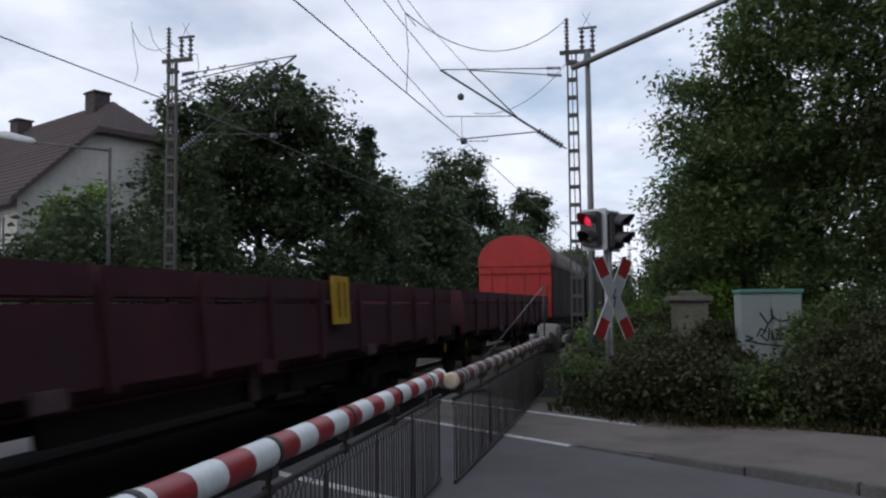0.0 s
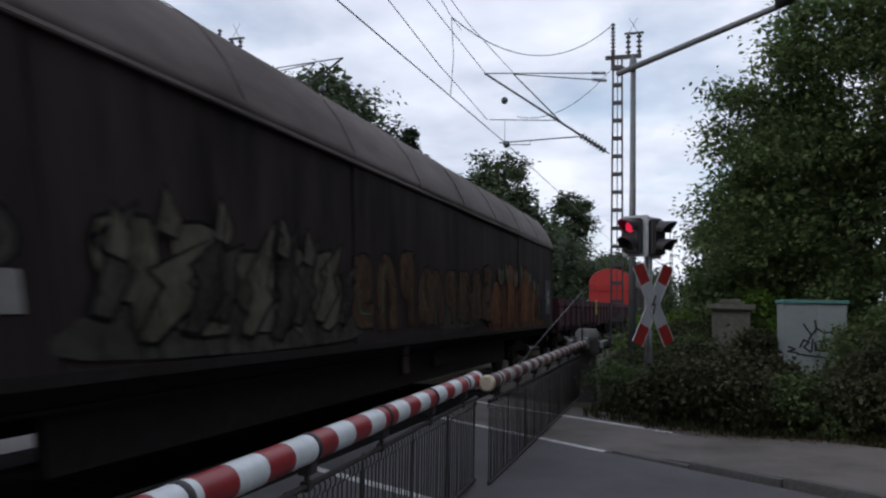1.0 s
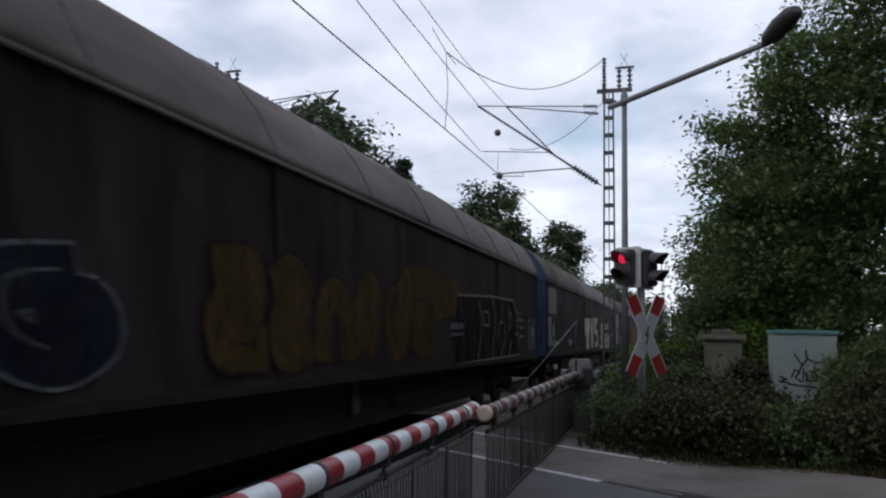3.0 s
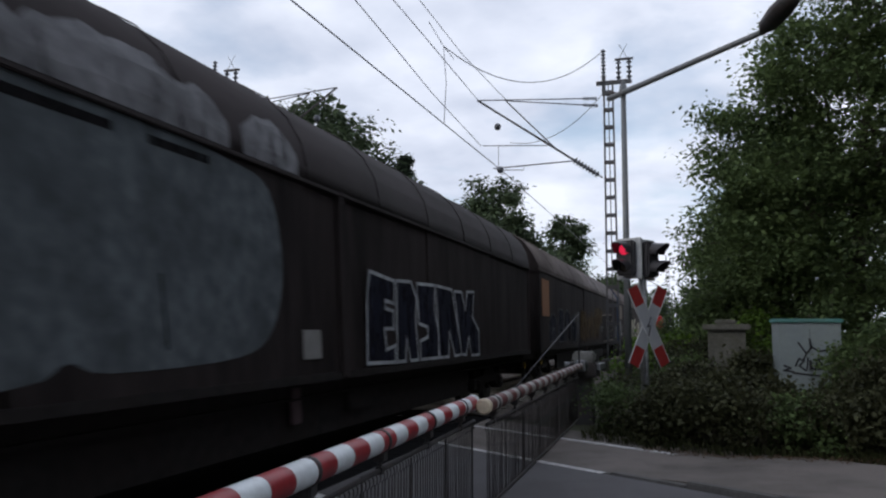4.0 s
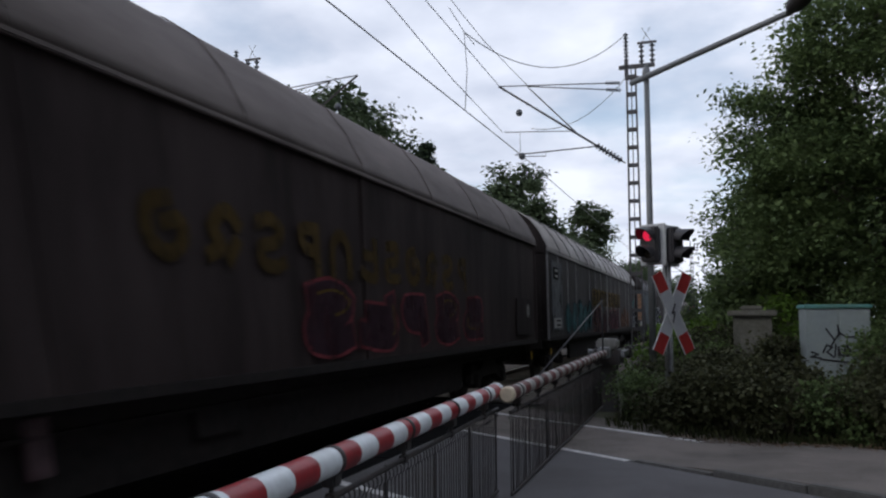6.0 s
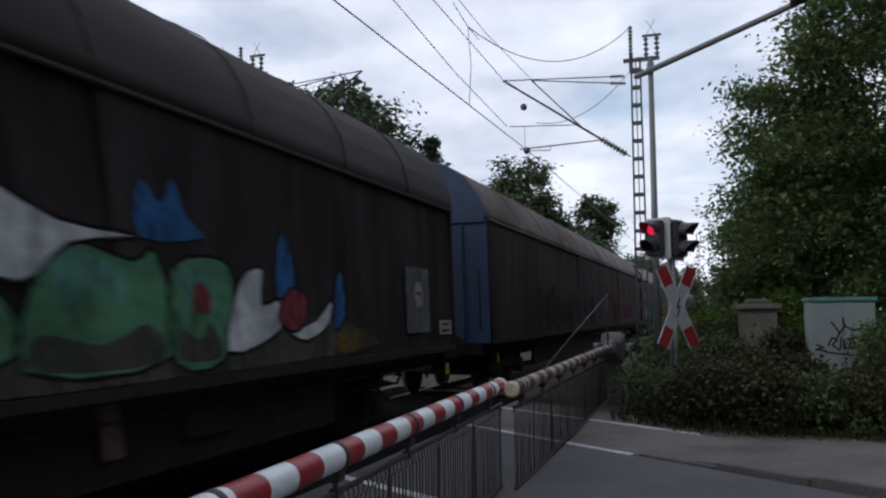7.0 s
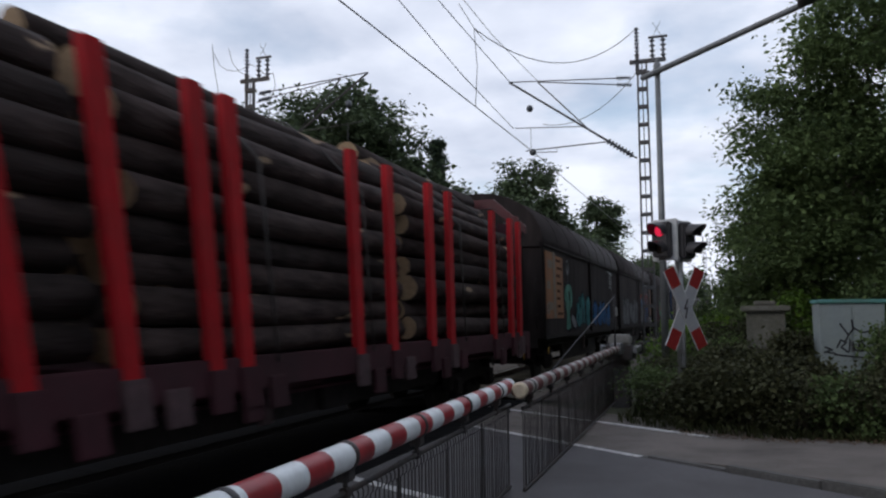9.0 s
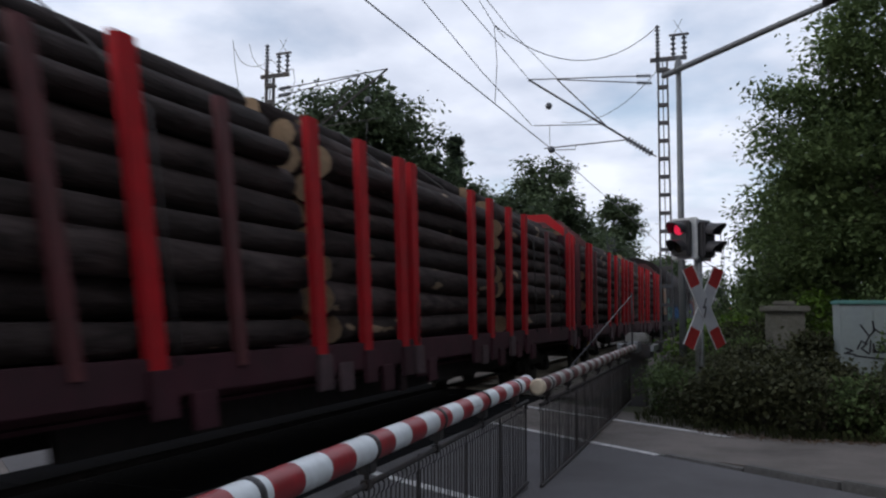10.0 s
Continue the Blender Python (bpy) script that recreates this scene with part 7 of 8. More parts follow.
    shape(w, s0, "spray_patch", [(-92.2, 2.95), (-92.15, 2.3), (-91.85, 1.55), (-91.4, 1.32), (-90.62, 1.3), (-90.6, 3.12), (-91.4, 3.13)], SP_HAZE, 0.0045, None)
    shape(w, s0, "spray_patch", [(-94.2, 3.13), (-94.1, 2.9), (-93.4, 2.6), (-92.75, 2.62), (-92.6, 2.2), (-92.4, 2.3), (-92.35, 2.9), (-92.5, 3.13)], SP_HAZE, 0.0045, None)
    for a, b in ((-91.9, -91.2), (-90.2, -89.4), (-88.9, -88.0), (-87.6, -86.9), (-93.6, -92.8)):
        line(w, s0, [(a, 2.98), (b, 2.98)], SP_BLACK, 0.07, 0.0065, "sooty_run")
    for y in (-91.2, -89.3, -87.6):
        line(w, s0, [(y, 2.0), (y + 0.02, 1.45)], SP_BLACK, 0.03, 0.0065, "sooty_run")
    for k, (a, b, top) in enumerate(((-94.0, -92.2, 3.85), (-91.9, -90.75, 3.75), (-90.5, -88.6, 3.7), (-88.7, -86.6, 3.65), (-86.4, -85.4, 3.6))):
        roof_patch(w, s0, a, b, ROOF_B, top, SP_ASH, 50 + k)
    plate(w, X, -96.7 - s0, -95.7 - s0, 1.5, 3.0, ORANGEPANEL, bars=7, bar_mat=SP_GOLD)
    plate(w, X, -95.55 - s0, -94.65 - s0, 1.5, 2.9, ORANGEPANEL, bars=6, bar_mat=SP_GOLD)
    plate(w, X, -95.5 - s0, -94.4 - s0, 1.17, 1.42, PALE, "pale_strip")
    plate(w, X, -85.4 - s0, -85 - s0, 1.3, 1.6, PALE)

    # pale-roofed wagon with ribs
    s0 = -120.2
    w, L = covered_wagon(-98.4, s0, GREYWALL, ROOFLIGHT, BROWN2, "grey ribbed goods wagon with a pale roof and large graffiti", 4, ROOF_A, ribs=4, rib_mat=LIGHTRIB, mid_post=-109.3, seams=14, seam_mat=LIGHTRIB)
    graffiti(w, X + 0.012, -105.0 - s0, -101.6 - s0, 1.15, 2.05, SP_RUST, SP_DIM, 41, 3, 0.045, SP_GREY)
    # angular piece with thin pale outlines at the wagon's end
    g = new("graffiti")
    g.parent = w
    def place(pts):
        return [(-100.4 - s0 + 1.9 * u, 1.08 + 1.12 * v) for u, v in pts]
    bm = bmesh.new()
    flat_poly(bm, place([(0, 0), (0, 1.02), (0.1, 1.0), (0.25, 0.93), (0.55, 0.9), (0.57, 0.72), (0.75, 0.8), (1, 0.78), (0.98, 0.5), (1, 0.2), (0.85, 0.12), (0.5, 0.04)]), X + 0.022)
    part("letter", bm, SP_NAVY, g)
    lines = [[(0, 1.02), (0.1, 1.0), (0.25, 0.93), (0.55, 0.9), (0.56, 0.72), (0.43, 0.64), (0.42, 0.36), (0.5, 0.33), (0.6, 0.45), (0.44, 0.2), (0.32, 0.06)],
             ring(0.13, 0.74, 0.1, 0.2, 18), [(0.56, 0.72), (0.75, 0.8), (1.0, 0.78), (0.98, 0.5), (0.74, 0.48), (0.98, 0.4), (1.0, 0.2), (0.85, 0.13), (0.74, 0.3), (0.68, 0.44)],
             [(0.02, 0.6), (0.08, 0.5), (0.26, 0.48), (0.3, 0.24), (0.22, 0.06)], [(0.0, 0.0), (0.06, 0.16), (0.02, 0.42)], [(0.22, 0.06), (0.42, 0.02), (0.62, 0.14), (0.7, 0.06), (0.85, 0.13)]]
    for k, st in enumerate(lines):
        bm = bmesh.new()
        stroke(bm, place(st), 0.036 if k != 2 else 0.042, X + 0.0235 + 0.0005 * k)
        part("outline", bm, SP_WHITE, g)
    graffiti(w, X + 0.012, -99.9 - s0, -98.8 - s0, 2.1, 2.55, SP_TEAL, None, 42, 2, 0.04, SP_GREY)
    bm = bmesh.new()
    flat_poly(bm, [(-112.95 - s0, 2.0), (-112.95 - s0, 2.55), (-105.2 - s0, 2.55), (-105.2 - s0, 2.0)], X + 0.021)
    part("painted_band", bm, SP_GOLD, w, "faded yellow band with dark lettering")
    for i in range(11):
        y = -112.75 - s0 + i * 0.655
        for k, st in enumerate(FORMS[(i * 3 + 4) % 7]):
            bm = bmesh.new()
            stroke(bm, curve([(y + 0.46 * u, 2.05 + 0.4 * v) for u, v in st]), 0.14, X + 0.024 + 0.0004 * k)
            part("band_mark", bm, SP_BLACK, w)
    graffiti(w, X + 0.014, -112.95 - s0, -108.9 - s0, 1.1, 2.0, SP_PURPLE, SP_ORANGE, 43, 4, 0.04, SP_ORANGE, SP_PURPLE)
    graffiti(w, X + 0.014, -108.7 - s0, -105.6 - s0, 1.15, 2.0, SP_PURPLE, SP_PINK, 44, 4, 0.05, SP_ASH, SP_PURPLE)
    graffiti(w, X + 0.014, -117.9 - s0, -113.21 - s0, 1.15, 2.2, SP_TEALDULL, SP_NAVY, 45, 5, 0.05, SP_TEAL)
    plate(w, X + 0.02, -119.8 - s0, -118.4 - s0, 1.3, 3.0, SP_GREY, "pale_panel")
    plate(w, X + 0.034, -119.6 - s0, -119 - s0, 2.55, 2.85, SP_BLACK, bars=2, bar_mat=PALE)
    plate(w, X + 0.034, -119.6 - s0, -118.7 - s0, 1.35, 1.6, PALE, bars=2)

    # long dark wagon
    s0 = -148.72
    w, L = covered_wagon(-121.5, s0, BROWN, ROOFGREY, BLUEEND, "dark brown long goods wagon with faded yellow lettering", 6, ROOF_A)
    plate(w, X, -123.38 - s0, -122 - s0, 1.25, 2.0, BROWN2)
    dial(w, X + 0.012, -122.4 - s0, 1.75, 0.14)
    for i in range(11):
        y = -134.2 - s0 + i * 0.7
        for k, st in enumerate(FORMS[(i * 3 + 2) % 7]):
            bm = bmesh.new()
            stroke(bm, curve([(y + 0.5 * u, 2.05 + 0.45 * v) for u, v in st]), 0.13, X + 0.007 + 0.0004 * k)
            part("band_mark", bm, SP_GOLDDULL, w, "faded yellow lettering")
    graffiti(w, X, -132.2 - s0, -125.75 - s0, 1.2, 2.0, SP_PURPLE, SP_PINK, 51, 5, 0.05, SP_GOLD)
    graffiti(w, X, -145.3 - s0, -136.71 - s0, 1.2, 2.2, SP_PURPLE, SP_OLIVE, 52, 7, 0.04)
    tag_marks(w, X, -147.53 - s0, -146.61 - s0, 2.4, 2.95, SP_ORANGE, 53, 2, 0.04)

    # short wagon with green graffiti
    s0 = -164.6
    w, L = covered_wagon(-150.7, s0, BROWN2, ROOFDARK, BROWN2, "dark brown goods wagon with green and blue graffiti", 4, ROOF_B, two_axle=True)
    def patch(name, pts, mt, lift, edge=True):
        bm = bmesh.new()
        q = [(y - s0, z) for y, z in pts]
        q = curve(q + q[:1], 3)[:-1]
        flat_poly(bm, q, X + lift)
        part(name, bm, mt, w)
        if edge:
            bm = bmesh.new()
            stroke(bm, q + q[:1], 0.03, X + lift + 0.0012)
            part("outline", bm, SP_BLACK, w)

    patch("moss_ground", [(-160.21, 1.18), (-160.21, 1.55), (-156.9, 1.5), (-155.2, 1.6), (-154, 1.45), (-154, 1.2)], SP_OLIVE, 0.004, False)
    patch("green_body", [(-160.21, 1.3), (-160.21, 2.3), (-159.41, 2.2), (-158.89, 1.95), (-158.49, 1.6), (-158.76, 1.3)], SP_GREEN, 0.006)
    patch("green_body", [(-158.49, 1.28), (-158.29, 1.9), (-158.1, 2.1), (-157.5, 1.98), (-157.25, 2.05), (-157.2, 1.3)], SP_GREEN, 0.006)
    patch("green_body", [(-157.15, 1.25), (-157.1, 1.95), (-156.5, 2.05), (-156.35, 1.8), (-156.55, 1.25)], SP_GREEN, 0.006)
    for a, b, z in ((-160.15, -159.3, 2.12), (-158.2, -157.6, 1.98), (-157.05, -156.6, 1.92)):
        patch("mint_top", [(a, z), (a + 0.1, z - 0.3), ((a + b) / 2, z - 0.2), (b - 0.05, z - 0.32), (b, z - 0.08), ((a + b) / 2, z + 0.02)], SP_MINT, 0.0085, False)
    for a, b in ((-160.1, -158.9), (-158.4, -157.3), (-157.1, -156.6)):
        patch("dark_foot", [(a, 1.28), (a + 0.05, 1.5), ((a + b) / 2, 1.42), (b - 0.1, 1.55), (b, 1.28)], SP_OLIVE, 0.0085, False)
    patch("white_shard", [(-158.95, 2.0), (-158.69, 2.4), (-158.1, 2.2), (-157.4, 2.15), (-158.03, 2.05), (-158.43, 1.8)], SP_WHITE, 0.009)
    patch("white_shard", [(-156.5, 1.3), (-156.25, 1.9), (-155.9, 2.0), (-155.95, 1.7), (-155.6, 1.75), (-155.7, 1.45)], SP_WHITE, 0.009)
    patch("white_shard", [(-155.5, 1.45), (-155, 1.55), (-154.65, 1.75), (-154.75, 1.5), (-155.2, 1.35)], SP_WHITE, 0.009)
    patch("blue_shard", [(-155.7, 1.75), (-155.65, 2.2), (-155.5, 2.35), (-155.35, 1.95), (-155.45, 1.7)], SP_BLUE, 0.009)
    patch("blue_shard", [(-154.6, 1.45), (-154.55, 1.9), (-154.4, 2.05), (-154.35, 1.6)], SP_BLUE, 0.009)
    patch("rose_mark", [(-155.7, 1.6), (-155.45, 1.85), (-155.15, 1.75), (-155.25, 1.5), (-155.5, 1.45)], SP_PINK, 0.012)
    patch("rose_mark", [(-159.94, 1.85), (-159.81, 2.15), (-159.41, 2.1), (-159.48, 1.8)], SP_PINK, 0.012, False)
    patch("rose_mark", [(-156.9, 1.65), (-156.85, 1.85), (-156.7, 1.8), (-156.7, 1.62)], SP_PINK, 0.012, False)
    patch("blue_shard", [(-157.4, 2.15), (-157.35, 2.55), (-157.15, 2.4), (-157, 2.6), (-156.9, 2.35), (-156.7, 2.2)], SP_BLUE, 0.013, False)
    graffiti(w, X, -154.6 - s0, -153.9 - s0, 1.2, 1.5, SP_GOLD, None, 64, 2, 0.03)
    graffiti(w, X, -163.1 - s0, -159.55 - s0, 1.2, 2.0, SP_PURPLE, SP_PINK, 65, 4, 0.05, SP_GREY)
    plate(w, X, -152.6 - s0, -151.8 - s0, 1.35, 2.2, SP_GREY)
    dial(w, X + 0.012, -152.2 - s0, 1.85, 0.17)
    plate(w, X, -151.4 - s0, -150.9 - s0, 1.3, 1.5, PALE, bars=2)
    tag_marks(w, X, -163.7 - s0, -163.2 - s0, 1.5, 2.3, SP_WHITE, 66, 2, 0.05)

    # a pair of short wagons
    s0 = -178.4
    w, L = covered_wagon(-165.8, s0, BROWN2, ROOFDARK, BROWN2, "dark goods wagon with pink, grey and blue graffiti", 4, ROOF_B, two_axle=True, mid_post=-171.56)
    for name, pts, mt, lift in (("rose_ground", [(-171.03, 1.14), (-171.03, 2.45), (-169.84, 2.55), (-168.7, 2.42), (-167.9, 2.6), (-167.4, 2.4), (-167.15, 1.9), (-167.25, 1.4), (-167.5, 1.12)], SP_PINK, 0.004),
                                ("grey_body", [(-171.03, 1.16), (-171.03, 2.25), (-170.37, 2.38), (-169.65, 2.3), (-169.45, 2.2), (-169.38, 1.16)], SP_GREY, 0.006),
                                ("grey_body", [(-169.32, 1.16), (-169.38, 2.2), (-169.1, 2.34), (-168.75, 2.2), (-168.6, 1.9), (-168.55, 1.16)], SP_GREY, 0.006),
                                ("grey_body", [(-168.5, 1.16), (-168.45, 1.9), (-168.25, 2.3), (-167.9, 2.42), (-167.65, 2.2), (-167.5, 1.8), (-167.55, 1.16)], SP_GREY, 0.006),
                                ("blue_run", [(-170.57, 2.3), (-170.17, 2.3), (-170.13, 2.05), (-170.27, 1.85), (-170.45, 1.85), (-170.58, 2.05)], SP_BLUE, 0.009),
                                ("blue_run", [(-169.25, 2.25), (-168.9, 2.15), (-168.75, 1.95), (-168.85, 1.2), (-169.05, 1.2), (-169.02, 1.85), (-169.25, 1.95)], SP_BLUE, 0.009),
                                ("blue_run", [(-168.35, 1.75), (-168.15, 2.05), (-167.9, 2.08), (-167.92, 1.9), (-168.15, 1.65), (-168.2, 1.4), (-168.35, 1.4)], SP_BLUE, 0.009),
                                ("blue_run", [(-167.75, 2.1), (-167.6, 2.0), (-167.55, 1.7), (-167.75, 1.25), (-167.95, 1.2), (-167.8, 1.6), (-167.88, 1.8)], SP_BLUE, 0.009),
                                ("blue_run", [(-170.11, 1.5), (-169.84, 1.5), (-169.87, 1.15), (-170.11, 1.15)], SP_BLUE, 0.009)):
        bm = bmesh.new()
        flat_poly(bm, [(y - s0, z) for y, z in pts], X + lift)
        part(name, bm, mt, w)
        if mt is not SP_PINK:
            bm = bmesh.new()
            q = [(y - s0, z) for y, z in pts]
            stroke(bm, q + q[:1], 0.035, X + lift + 0.0012)
            part("outline", bm, SP_NAVY, w)
    bm = bmesh.new()
    stroke(bm, [(y - s0, z) for y, z in ((-171.03, 2.42), (-170.37, 2.5), (-169.71, 2.36), (-169.1, 2.5), (-168.7, 2.3))], 0.045, X + 0.0115)
    part("outline", bm, SP_GOLD, w)
    plate(w, X, -166.8 - s0, -166 - s0, 1.52, 3.02, ORANGEPANEL)
    dial(w, X + 0.012, -166.4 - s0, 2.55, 0.15)
    plate(w, X, -167.1 - s0, -165.95 - s0, 1.16, 1.42, PALE, "pale_strip")
    for st in ([(-169.58, 3.05), (-169.54, 2.35)], [(-169.55, 2.8), (-169.32, 2.9), (-169.29, 2.4)], [(-169.12, 2.88), (-168.95, 2.86)], [(-168.78, 2.78), (-168.65, 3.05), (-168.58, 2.3)],
               [(-168.55, 2.98), (-167.85, 2.95)], [(-168.35, 2.9), (-168.25, 2.72), (-168.36, 2.45), (-168.48, 2.68), (-168.35, 2.9)], [(-168.1, 2.9), (-168, 2.72), (-168.1, 2.5), (-168.2, 2.7), (-168.1, 2.9)], [(-168.1, 2.5), (-168.08, 2.3)]):
        bm = bmesh.new()
        stroke(bm, [(y - s0, z) for y, z in st], 0.04, X + 0.013)
        part("tag", bm, SP_WHITE, w)
    tag_marks(w, X, -167.7 - s0, -167.4 - s0, 2.35, 2.6, SP_WHITE, 73, 1, 0.03)
    graffiti(w, X, -177.5 - s0, -172.22 - s0, 1.12, 2.25, SP_GREY, SP_NAVY, 74, 5, 0.035, SP_NAVY)

    s0 = -191.2
    w, L = covered_wagon(-178.95, s0, BROWN2, ROOFDARK, BROWN2, "dark goods wagon with an orange end panel and teal graffiti", 4, ROOF_B, two_axle=True, mid_post=-185.02)
    plate(w, X, -179.7 - s0, -179.15 - s0, 1.52, 1.83, PALE)
    for k in range(2):
        y = -181 - s0 + 0.36 * k
        bm = bmesh.new()
        stroke(bm, [(y, 2.98), (y + 0.15, 2.72), (y, 2.4), (y - 0.15, 2.72), (y, 2.98)], 0.04, X + 0.007)
        part("tag", bm, SP_WHITE, w)
    bm = bmesh.new()
    stroke(bm, [(-181.46 - s0, 3.0), (-180.3 - s0, 2.92)], 0.04, X + 0.008)
    part("tag", bm, SP_WHITE, w)
    tag_marks(w, X, -182.38 - s0, -180.2 - s0, 1.3, 1.45, SP_GREY, 82, 6, 0.025)
    plate(w, X, -191 - s0, -190.2 - s0, 1.5, 3.0, ORANGEPANEL, bars=3, bar_mat=BEIGE)
    plate(w, X, -190 - s0, -189.1 - s0, 1.5, 2.95, ORANGEPANEL, bars=8, bar_mat=SP_RUST)
    plate(w, X + 0.004, -190.24 - s0, -189.98 - s0, 1.5, 3.02, BEIGE, "post_strip")
    shape(w, s0, "pale_mark", ring(-188.45, 2.75, 0.16, 0.2, 12)[:-1], SP_ASH, 0.005, None)
    shape(w, s0, "pale_mark", ring(-188.43, 2.76, 0.05, 0.08, 8)[:-1], SP_BLACK, 0.0065, None)
    plate(w, X, -190.98 - s0, -190.68 - s0, 1.6, 1.82, PALE, bars=3)
    shape(w, s0, "letter", [(-188.95, 2.05), (-188.7, 2.32), (-188.2, 2.36), (-187.9, 2.15), (-187.95, 1.8), (-188.3, 1.65), (-188.2, 1.25), (-188.75, 1.22), (-188.7, 1.6)], SP_MINT, 0.0055, SP_NAVY, 0.05)
    shape(w, s0, "counter", ring(-188.33, 2.05, 0.08, 0.13, 8)[:-1], SP_NAVY, 0.0078, None)
    shape(w, s0, "letter", [(-187.95, 1.6), (-187.4, 1.4), (-187.5, 1.22), (-187.9, 1.3), (-188.1, 1.45)], SP_ASH, 0.0055, SP_NAVY, 0.04)
    graffiti(w, X, -187.45 - s0, -185.28 - s0, 1.25, 2.36, SP_TEAL, SP_NAVY, 83, 3, 0.05, SP_MINT)
    graffiti(w, X, -184.76 - s0, -181.06 - s0, 1.2, 2.1, SP_BLUE, SP_NAVY, 84, 4, 0.04, SP_TEAL)
    tag_marks(w, X, -188.7 - s0, -188.1 - s0, 2.55, 2.9, SP_GREY, 85, 1, 0.06)
    part("label_panel", B(0.62, 1.0, -0.1, -0.08, 3.3, 3.6, bevel=0.003), PALE, w, "pale label on the end wall")


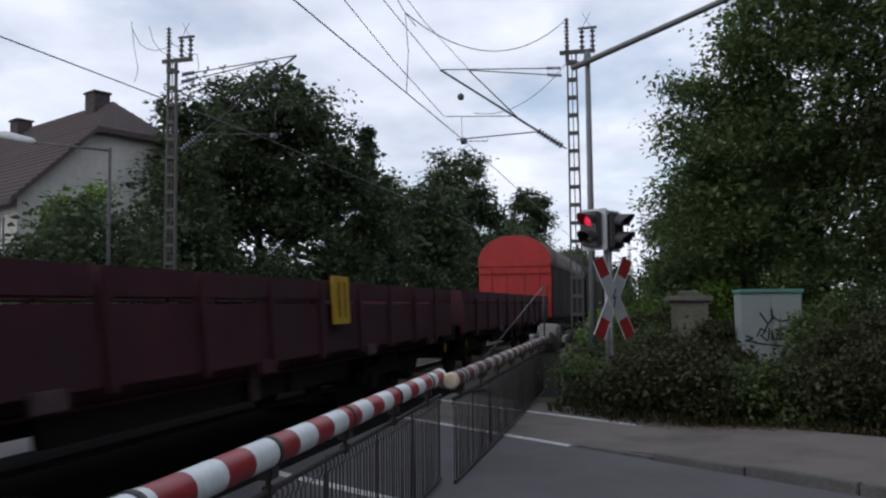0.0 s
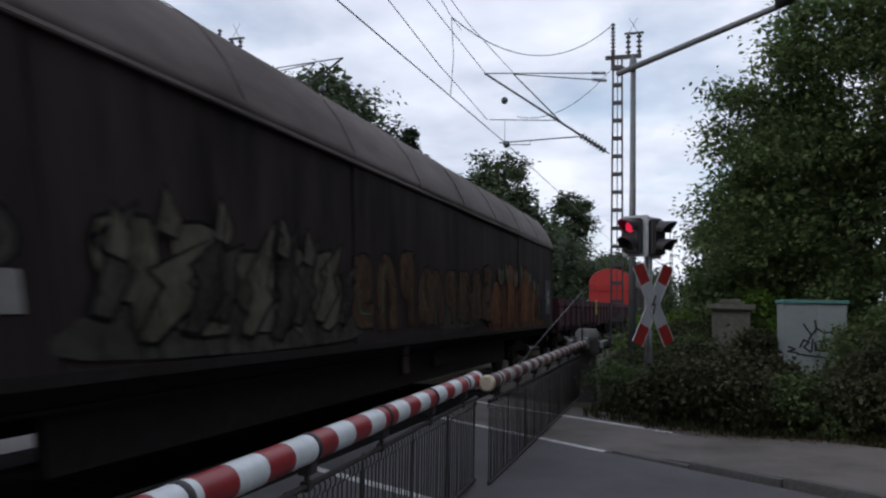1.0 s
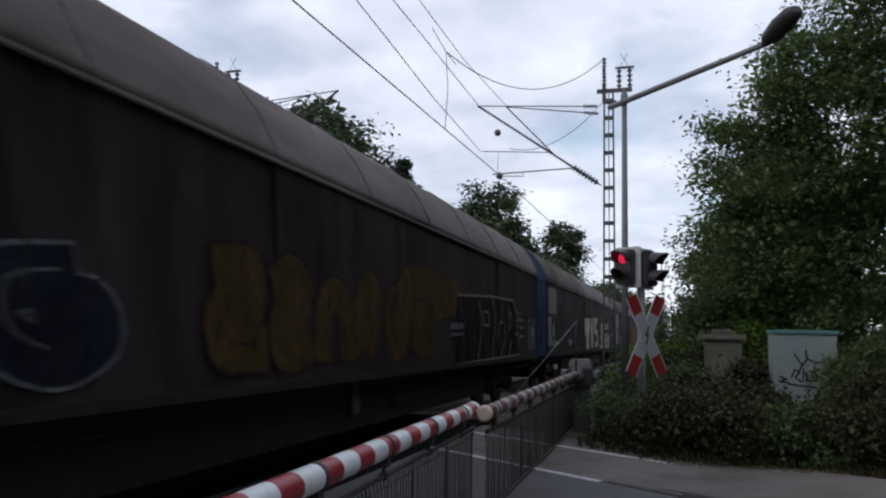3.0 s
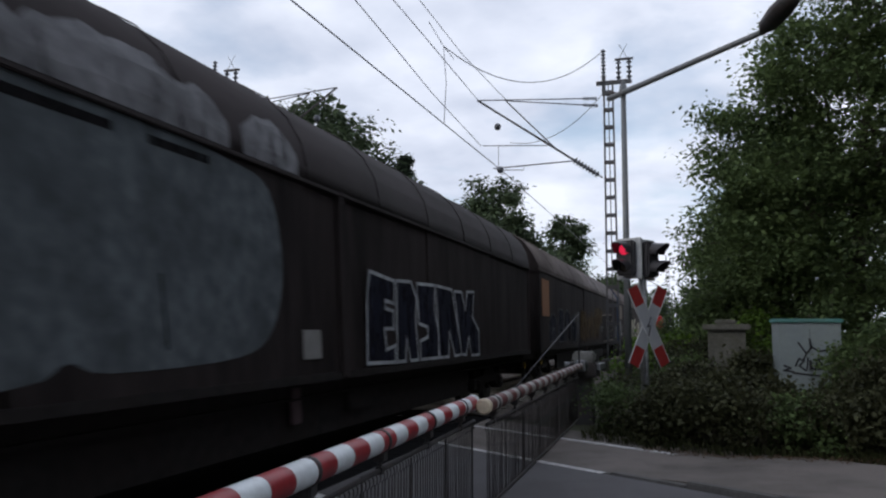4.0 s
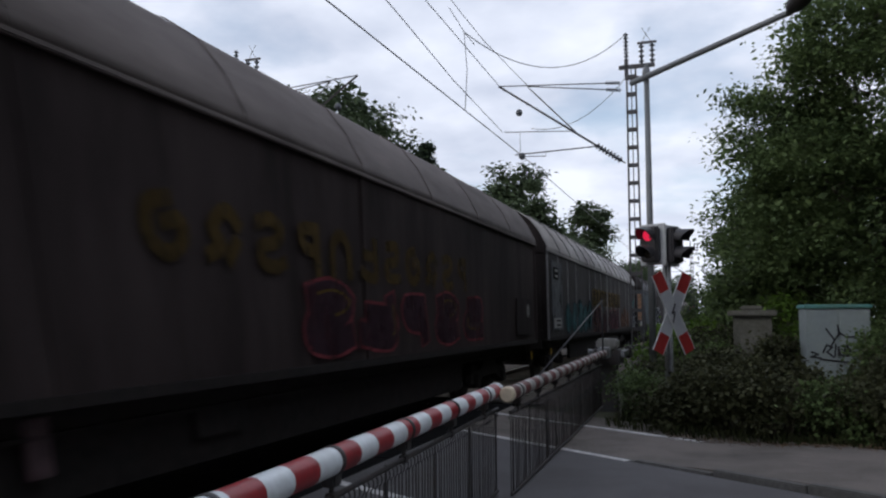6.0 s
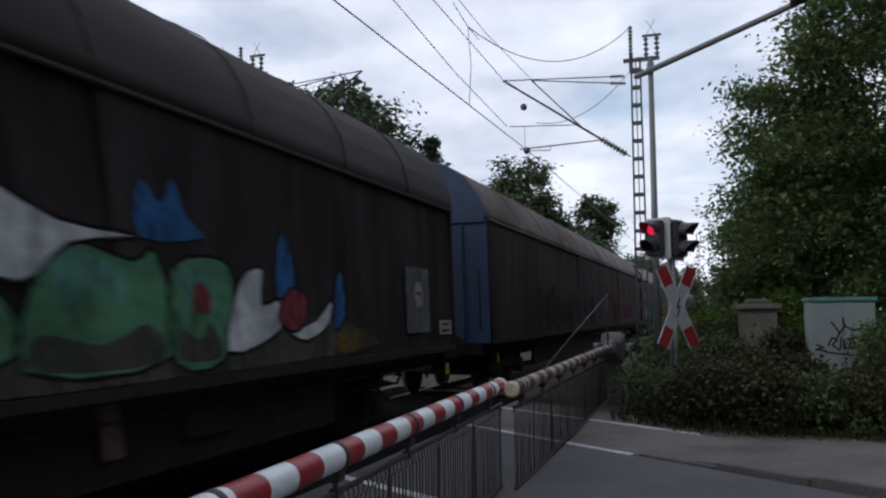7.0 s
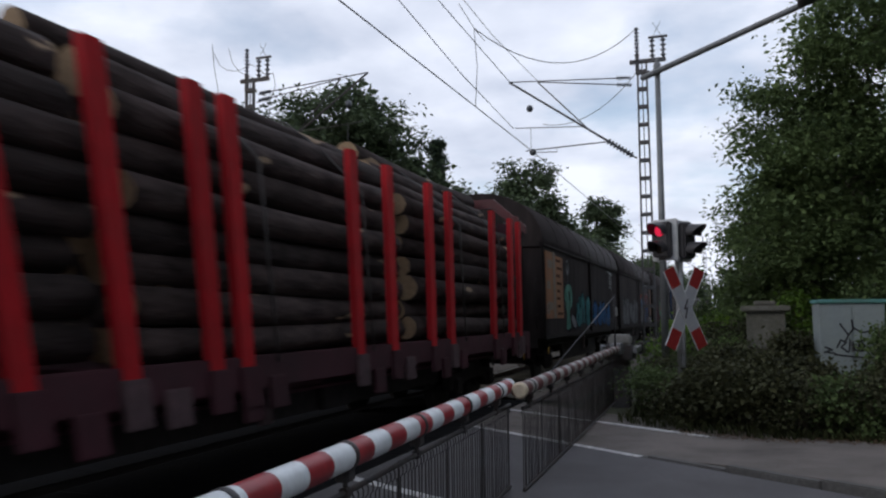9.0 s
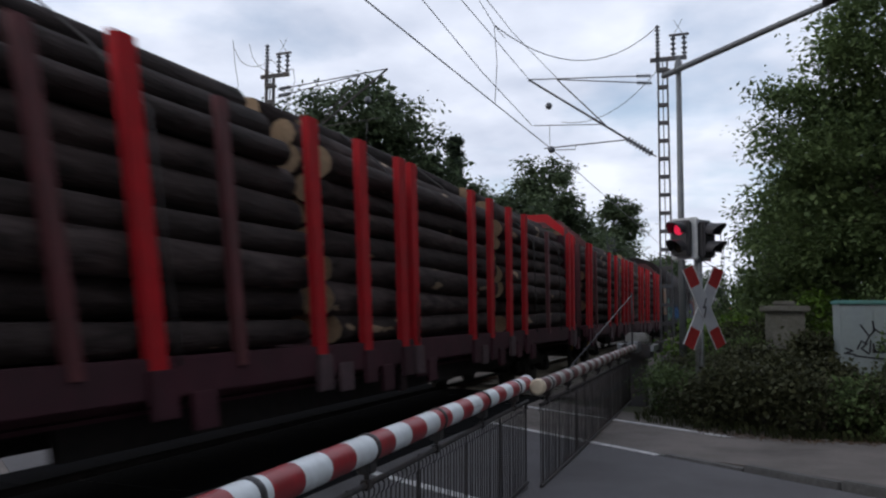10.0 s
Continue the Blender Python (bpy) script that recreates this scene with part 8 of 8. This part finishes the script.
def log_wagon(s_front, s_rear, stakes, stacks, seed, bow, top, dull):
    """A stake wagon; stakes at the given places, piles of logs between them."""
    w, L = wagon_base("log_wagon", "oxide red stake wagon with bright red uprights", s_front, s_rear, "log wagons")
    running_gear(w, L, False, LOWRED)
    part("deck", B(-HW + 0.08, HW - 0.08, 0, L, 1.15, 1.24, bevel=0.01), LOWRED, w)
    for sx in (1, -1):
        part("side_sill", B(min(sx * (HW - 0.1), sx * (HW - 0.01)), max(sx * (HW - 0.1), sx * (HW - 0.01)), 0, L, 0.98, 1.26, bevel=0.012), LOWRED, w)
    bm = poly_slab([(0.004, -0.085), (0.004, 0.085), (-0.07, 0.085), (-0.07, 0.055), (-0.012, 0.055), (-0.012, -0.055), (-0.07, -0.055), (-0.07, -0.085)], 1.16, 3.36)
    bmesh.ops.rotate(bm, verts=bm.verts, cent=(0, 0, 1.2), matrix=Matrix.Rotation(math.radians(0.8), 3, 'Y'))
    bm_dull = poly_slab([(0.004, -0.06), (0.004, 0.06), (-0.06, 0.06), (-0.06, -0.06)], 1.16, 3.22)
    first = None
    for i, s in enumerate(stakes):
        for sx in (1, -1):
            m = Matrix.Translation((sx * HW, s - s_rear, 0)) @ Matrix.Rotation(0 if sx > 0 else math.pi, 4, 'Z')
            if first is None:
                first = part("stake", bm, STAKERED, w)
                first.matrix_basis = m
                worn = part("stake", bm_dull, STAKEBROWN, w, "dull brown slender stake")
                worn.matrix_basis = Matrix.Translation((-HW, dull[0] - s_rear, 0)) @ Matrix.Rotation(math.pi, 4, 'Z')
                for q in dull:
                    share(worn, w, Matrix.Translation((HW, q - s_rear, 0)))
            else:
                share(first, w, m)
    # pale socket plates on the sill
    for i, s in enumerate(stakes):
        part("stake_pocket", B(X - 0.02, X + 0.035, s - s_rear - 0.13, s - s_rear + 0.13, 0.84, 1.18, bevel=0.01), LOWRED if i % 3 else POCKET, w)
        part("side_plate", B(X - 0.03, X + 0.02, s - s_rear + 0.3, s - s_rear + 0.58, 0.72 + 0.08 * (i % 2), 1.0 + 0.08 * (i % 2), bevel=0.01), POCKET if i % 4 == 1 else LOWRED, w)
    for y in (0.0, L):
        fr = new("end_frame")
        fr.parent = w
        d = 0.12 if y == 0 else -0.12
        for x in (-1.25, -0.42, 0.42, 1.25):
            part("end_post", B(x - 0.05, x + 0.05, min(y, y + d), max(y, y + d), 1.2, 3.55, bevel=0.01), STAKEBROWN, fr)
        part("end_plate", B(-1.3, 1.3, min(y + d * 0.3, y + d * 0.7), max(y + d * 0.3, y + d * 0.7), 1.3, 3.42), LOWRED, fr)
        pr = [(-1.45, 3.2), (-1.45, 3.36), (-0.8, 3.92), (0.8, 3.92), (1.45, 3.36), (1.45, 3.2), (0.72, 3.74), (-0.72, 3.74)]
        part("end_bow", extrude_profile(pr, min(y + d * 0.2, y + d * 0.9), max(y + d * 0.2, y + d * 0.9)), STAKERED if (bow and y > 0) else STAKEBROWN, fr)
    rng = random.Random(seed)
    for (b0, b1) in stacks:
        pile = thing("log_pile", pose(TRACK_A, b0, 0), "stacked rough-barked spruce logs on a stake wagon", "logs", "log piles")
        TRAIN.append((pile, b0))
        ll = b1 - b0
        z = 1.26
        row = 0
        while z < top - 0.1:
            d = rng.uniform(0.27, 0.36)
            half = 1.33 if z < 3.05 else 1.33 - (z - 2.98) * 0.95 / (top - 3.0)
            n = max(1, int(2 * half / d))
            for i in range(n):
                x = -half + d * (i + 0.5) + (0 if n == 1 else (2 * half - n * d) / 2)
                rr = d / 2 * rng.uniform(0.86, 1.06)
                outer = i >= n - 2 or i == 0 or z > 3.3
                if not outer:
                    continue
                bm = bmesh.new()
                seg, nr = 11, 7
                y0, y1 = rng.uniform(-0.12, 0.12), ll + rng.uniform(-0.12, 0.12)
                ph = rng.uniform(0, 9)
                rings = []
                tap = rng.uniform(-0.12, 0.12)
                for k in range(nr):
                    f = k / (nr - 1)
                    r = rr * (1 + tap * (f - 0.5)) * (1 + 0.05 * math.sin(5 * f + ph))
                    cx, cz = 0.03 * math.sin(3 * f + ph), 0.025 * math.cos(4 * f + ph)
                    rings.append([bm.verts.new((x + cx + r * math.cos(2 * math.pi * q / seg) * (1 + 0.06 * math.sin(3 * q + ph)), y0 + (y1 - y0) * f, z + d / 2 + cz + r * math.sin(2 * math.pi * q / seg))) for q in range(seg)])
                for a, b2 in zip(rings[:-1], rings[1:]):
                    for q in range(seg):
                        fc = bm.faces.new((a[q], b2[q], b2[(q + 1) % seg], a[(q + 1) % seg]))
                        fc.smooth = True
                        fc.material_index = 0
                bm.faces.new(rings[0]).material_index = 1
                bm.faces.new(rings[-1][::-1]).material_index = 1
                bmesh.ops.recalc_face_normals(bm, faces=bm.faces)
                part("log", bm, [LOGBARK, LOGEND], pile)
            z += d * 0.87
            row += 1
        # lashing straps over the load
        for f in (0.3, 0.7):
            bm = bmesh.new()
            y = ll * f
            chain(bm, [(1.47, y, 1.2), (1.43, y, 2.95), (0.98, y, (top + 3.1) / 2), (0.5, y, top + 0.04), (-0.5, y, top + 0.04), (-0.98, y, (top + 3.1) / 2), (-1.43, y, 2.95), (-1.47, y, 1.2)], 0.012, 5)
            part("lashing", bm, DARKSTEEL, pile)


build_train()
log_wagon(-192.6, -211.4, [-193.3, -193.9, -195.08, -197.3, -198.09, -199.43, -200.37, -202.53, -202.95, -203.9, -204.77, -206.3, -207.61, -210.63, -211.06],
          [(-198.4, -193.0), (-203.6, -198.6), (-210.9, -203.9)], 3, False, 3.76, [-205.7, -209.81])
log_wagon(-212.6, -232.2, [-212.97, -213.43, -217.25, -218.25, -219.31, -220.2, -222.4, -222.75, -223.73, -224.71, -226.95, -230.3, -231.7],
          [(-218.15, -212.8), (-224.1, -218.42), (-231.8, -224.6)], 4, True, 3.76, [-215.4, -225.98, -227.67])


# ---- moving things ----
def motions():
    """The train runs straight ahead at an even speed."""
    for ob, s in TRAIN:
        walk(ob, [(t, pose(TRACK_A, s + SPEED * t, 0)) for t in (0, 2.5, 5, 7.5, 10)])


motions()
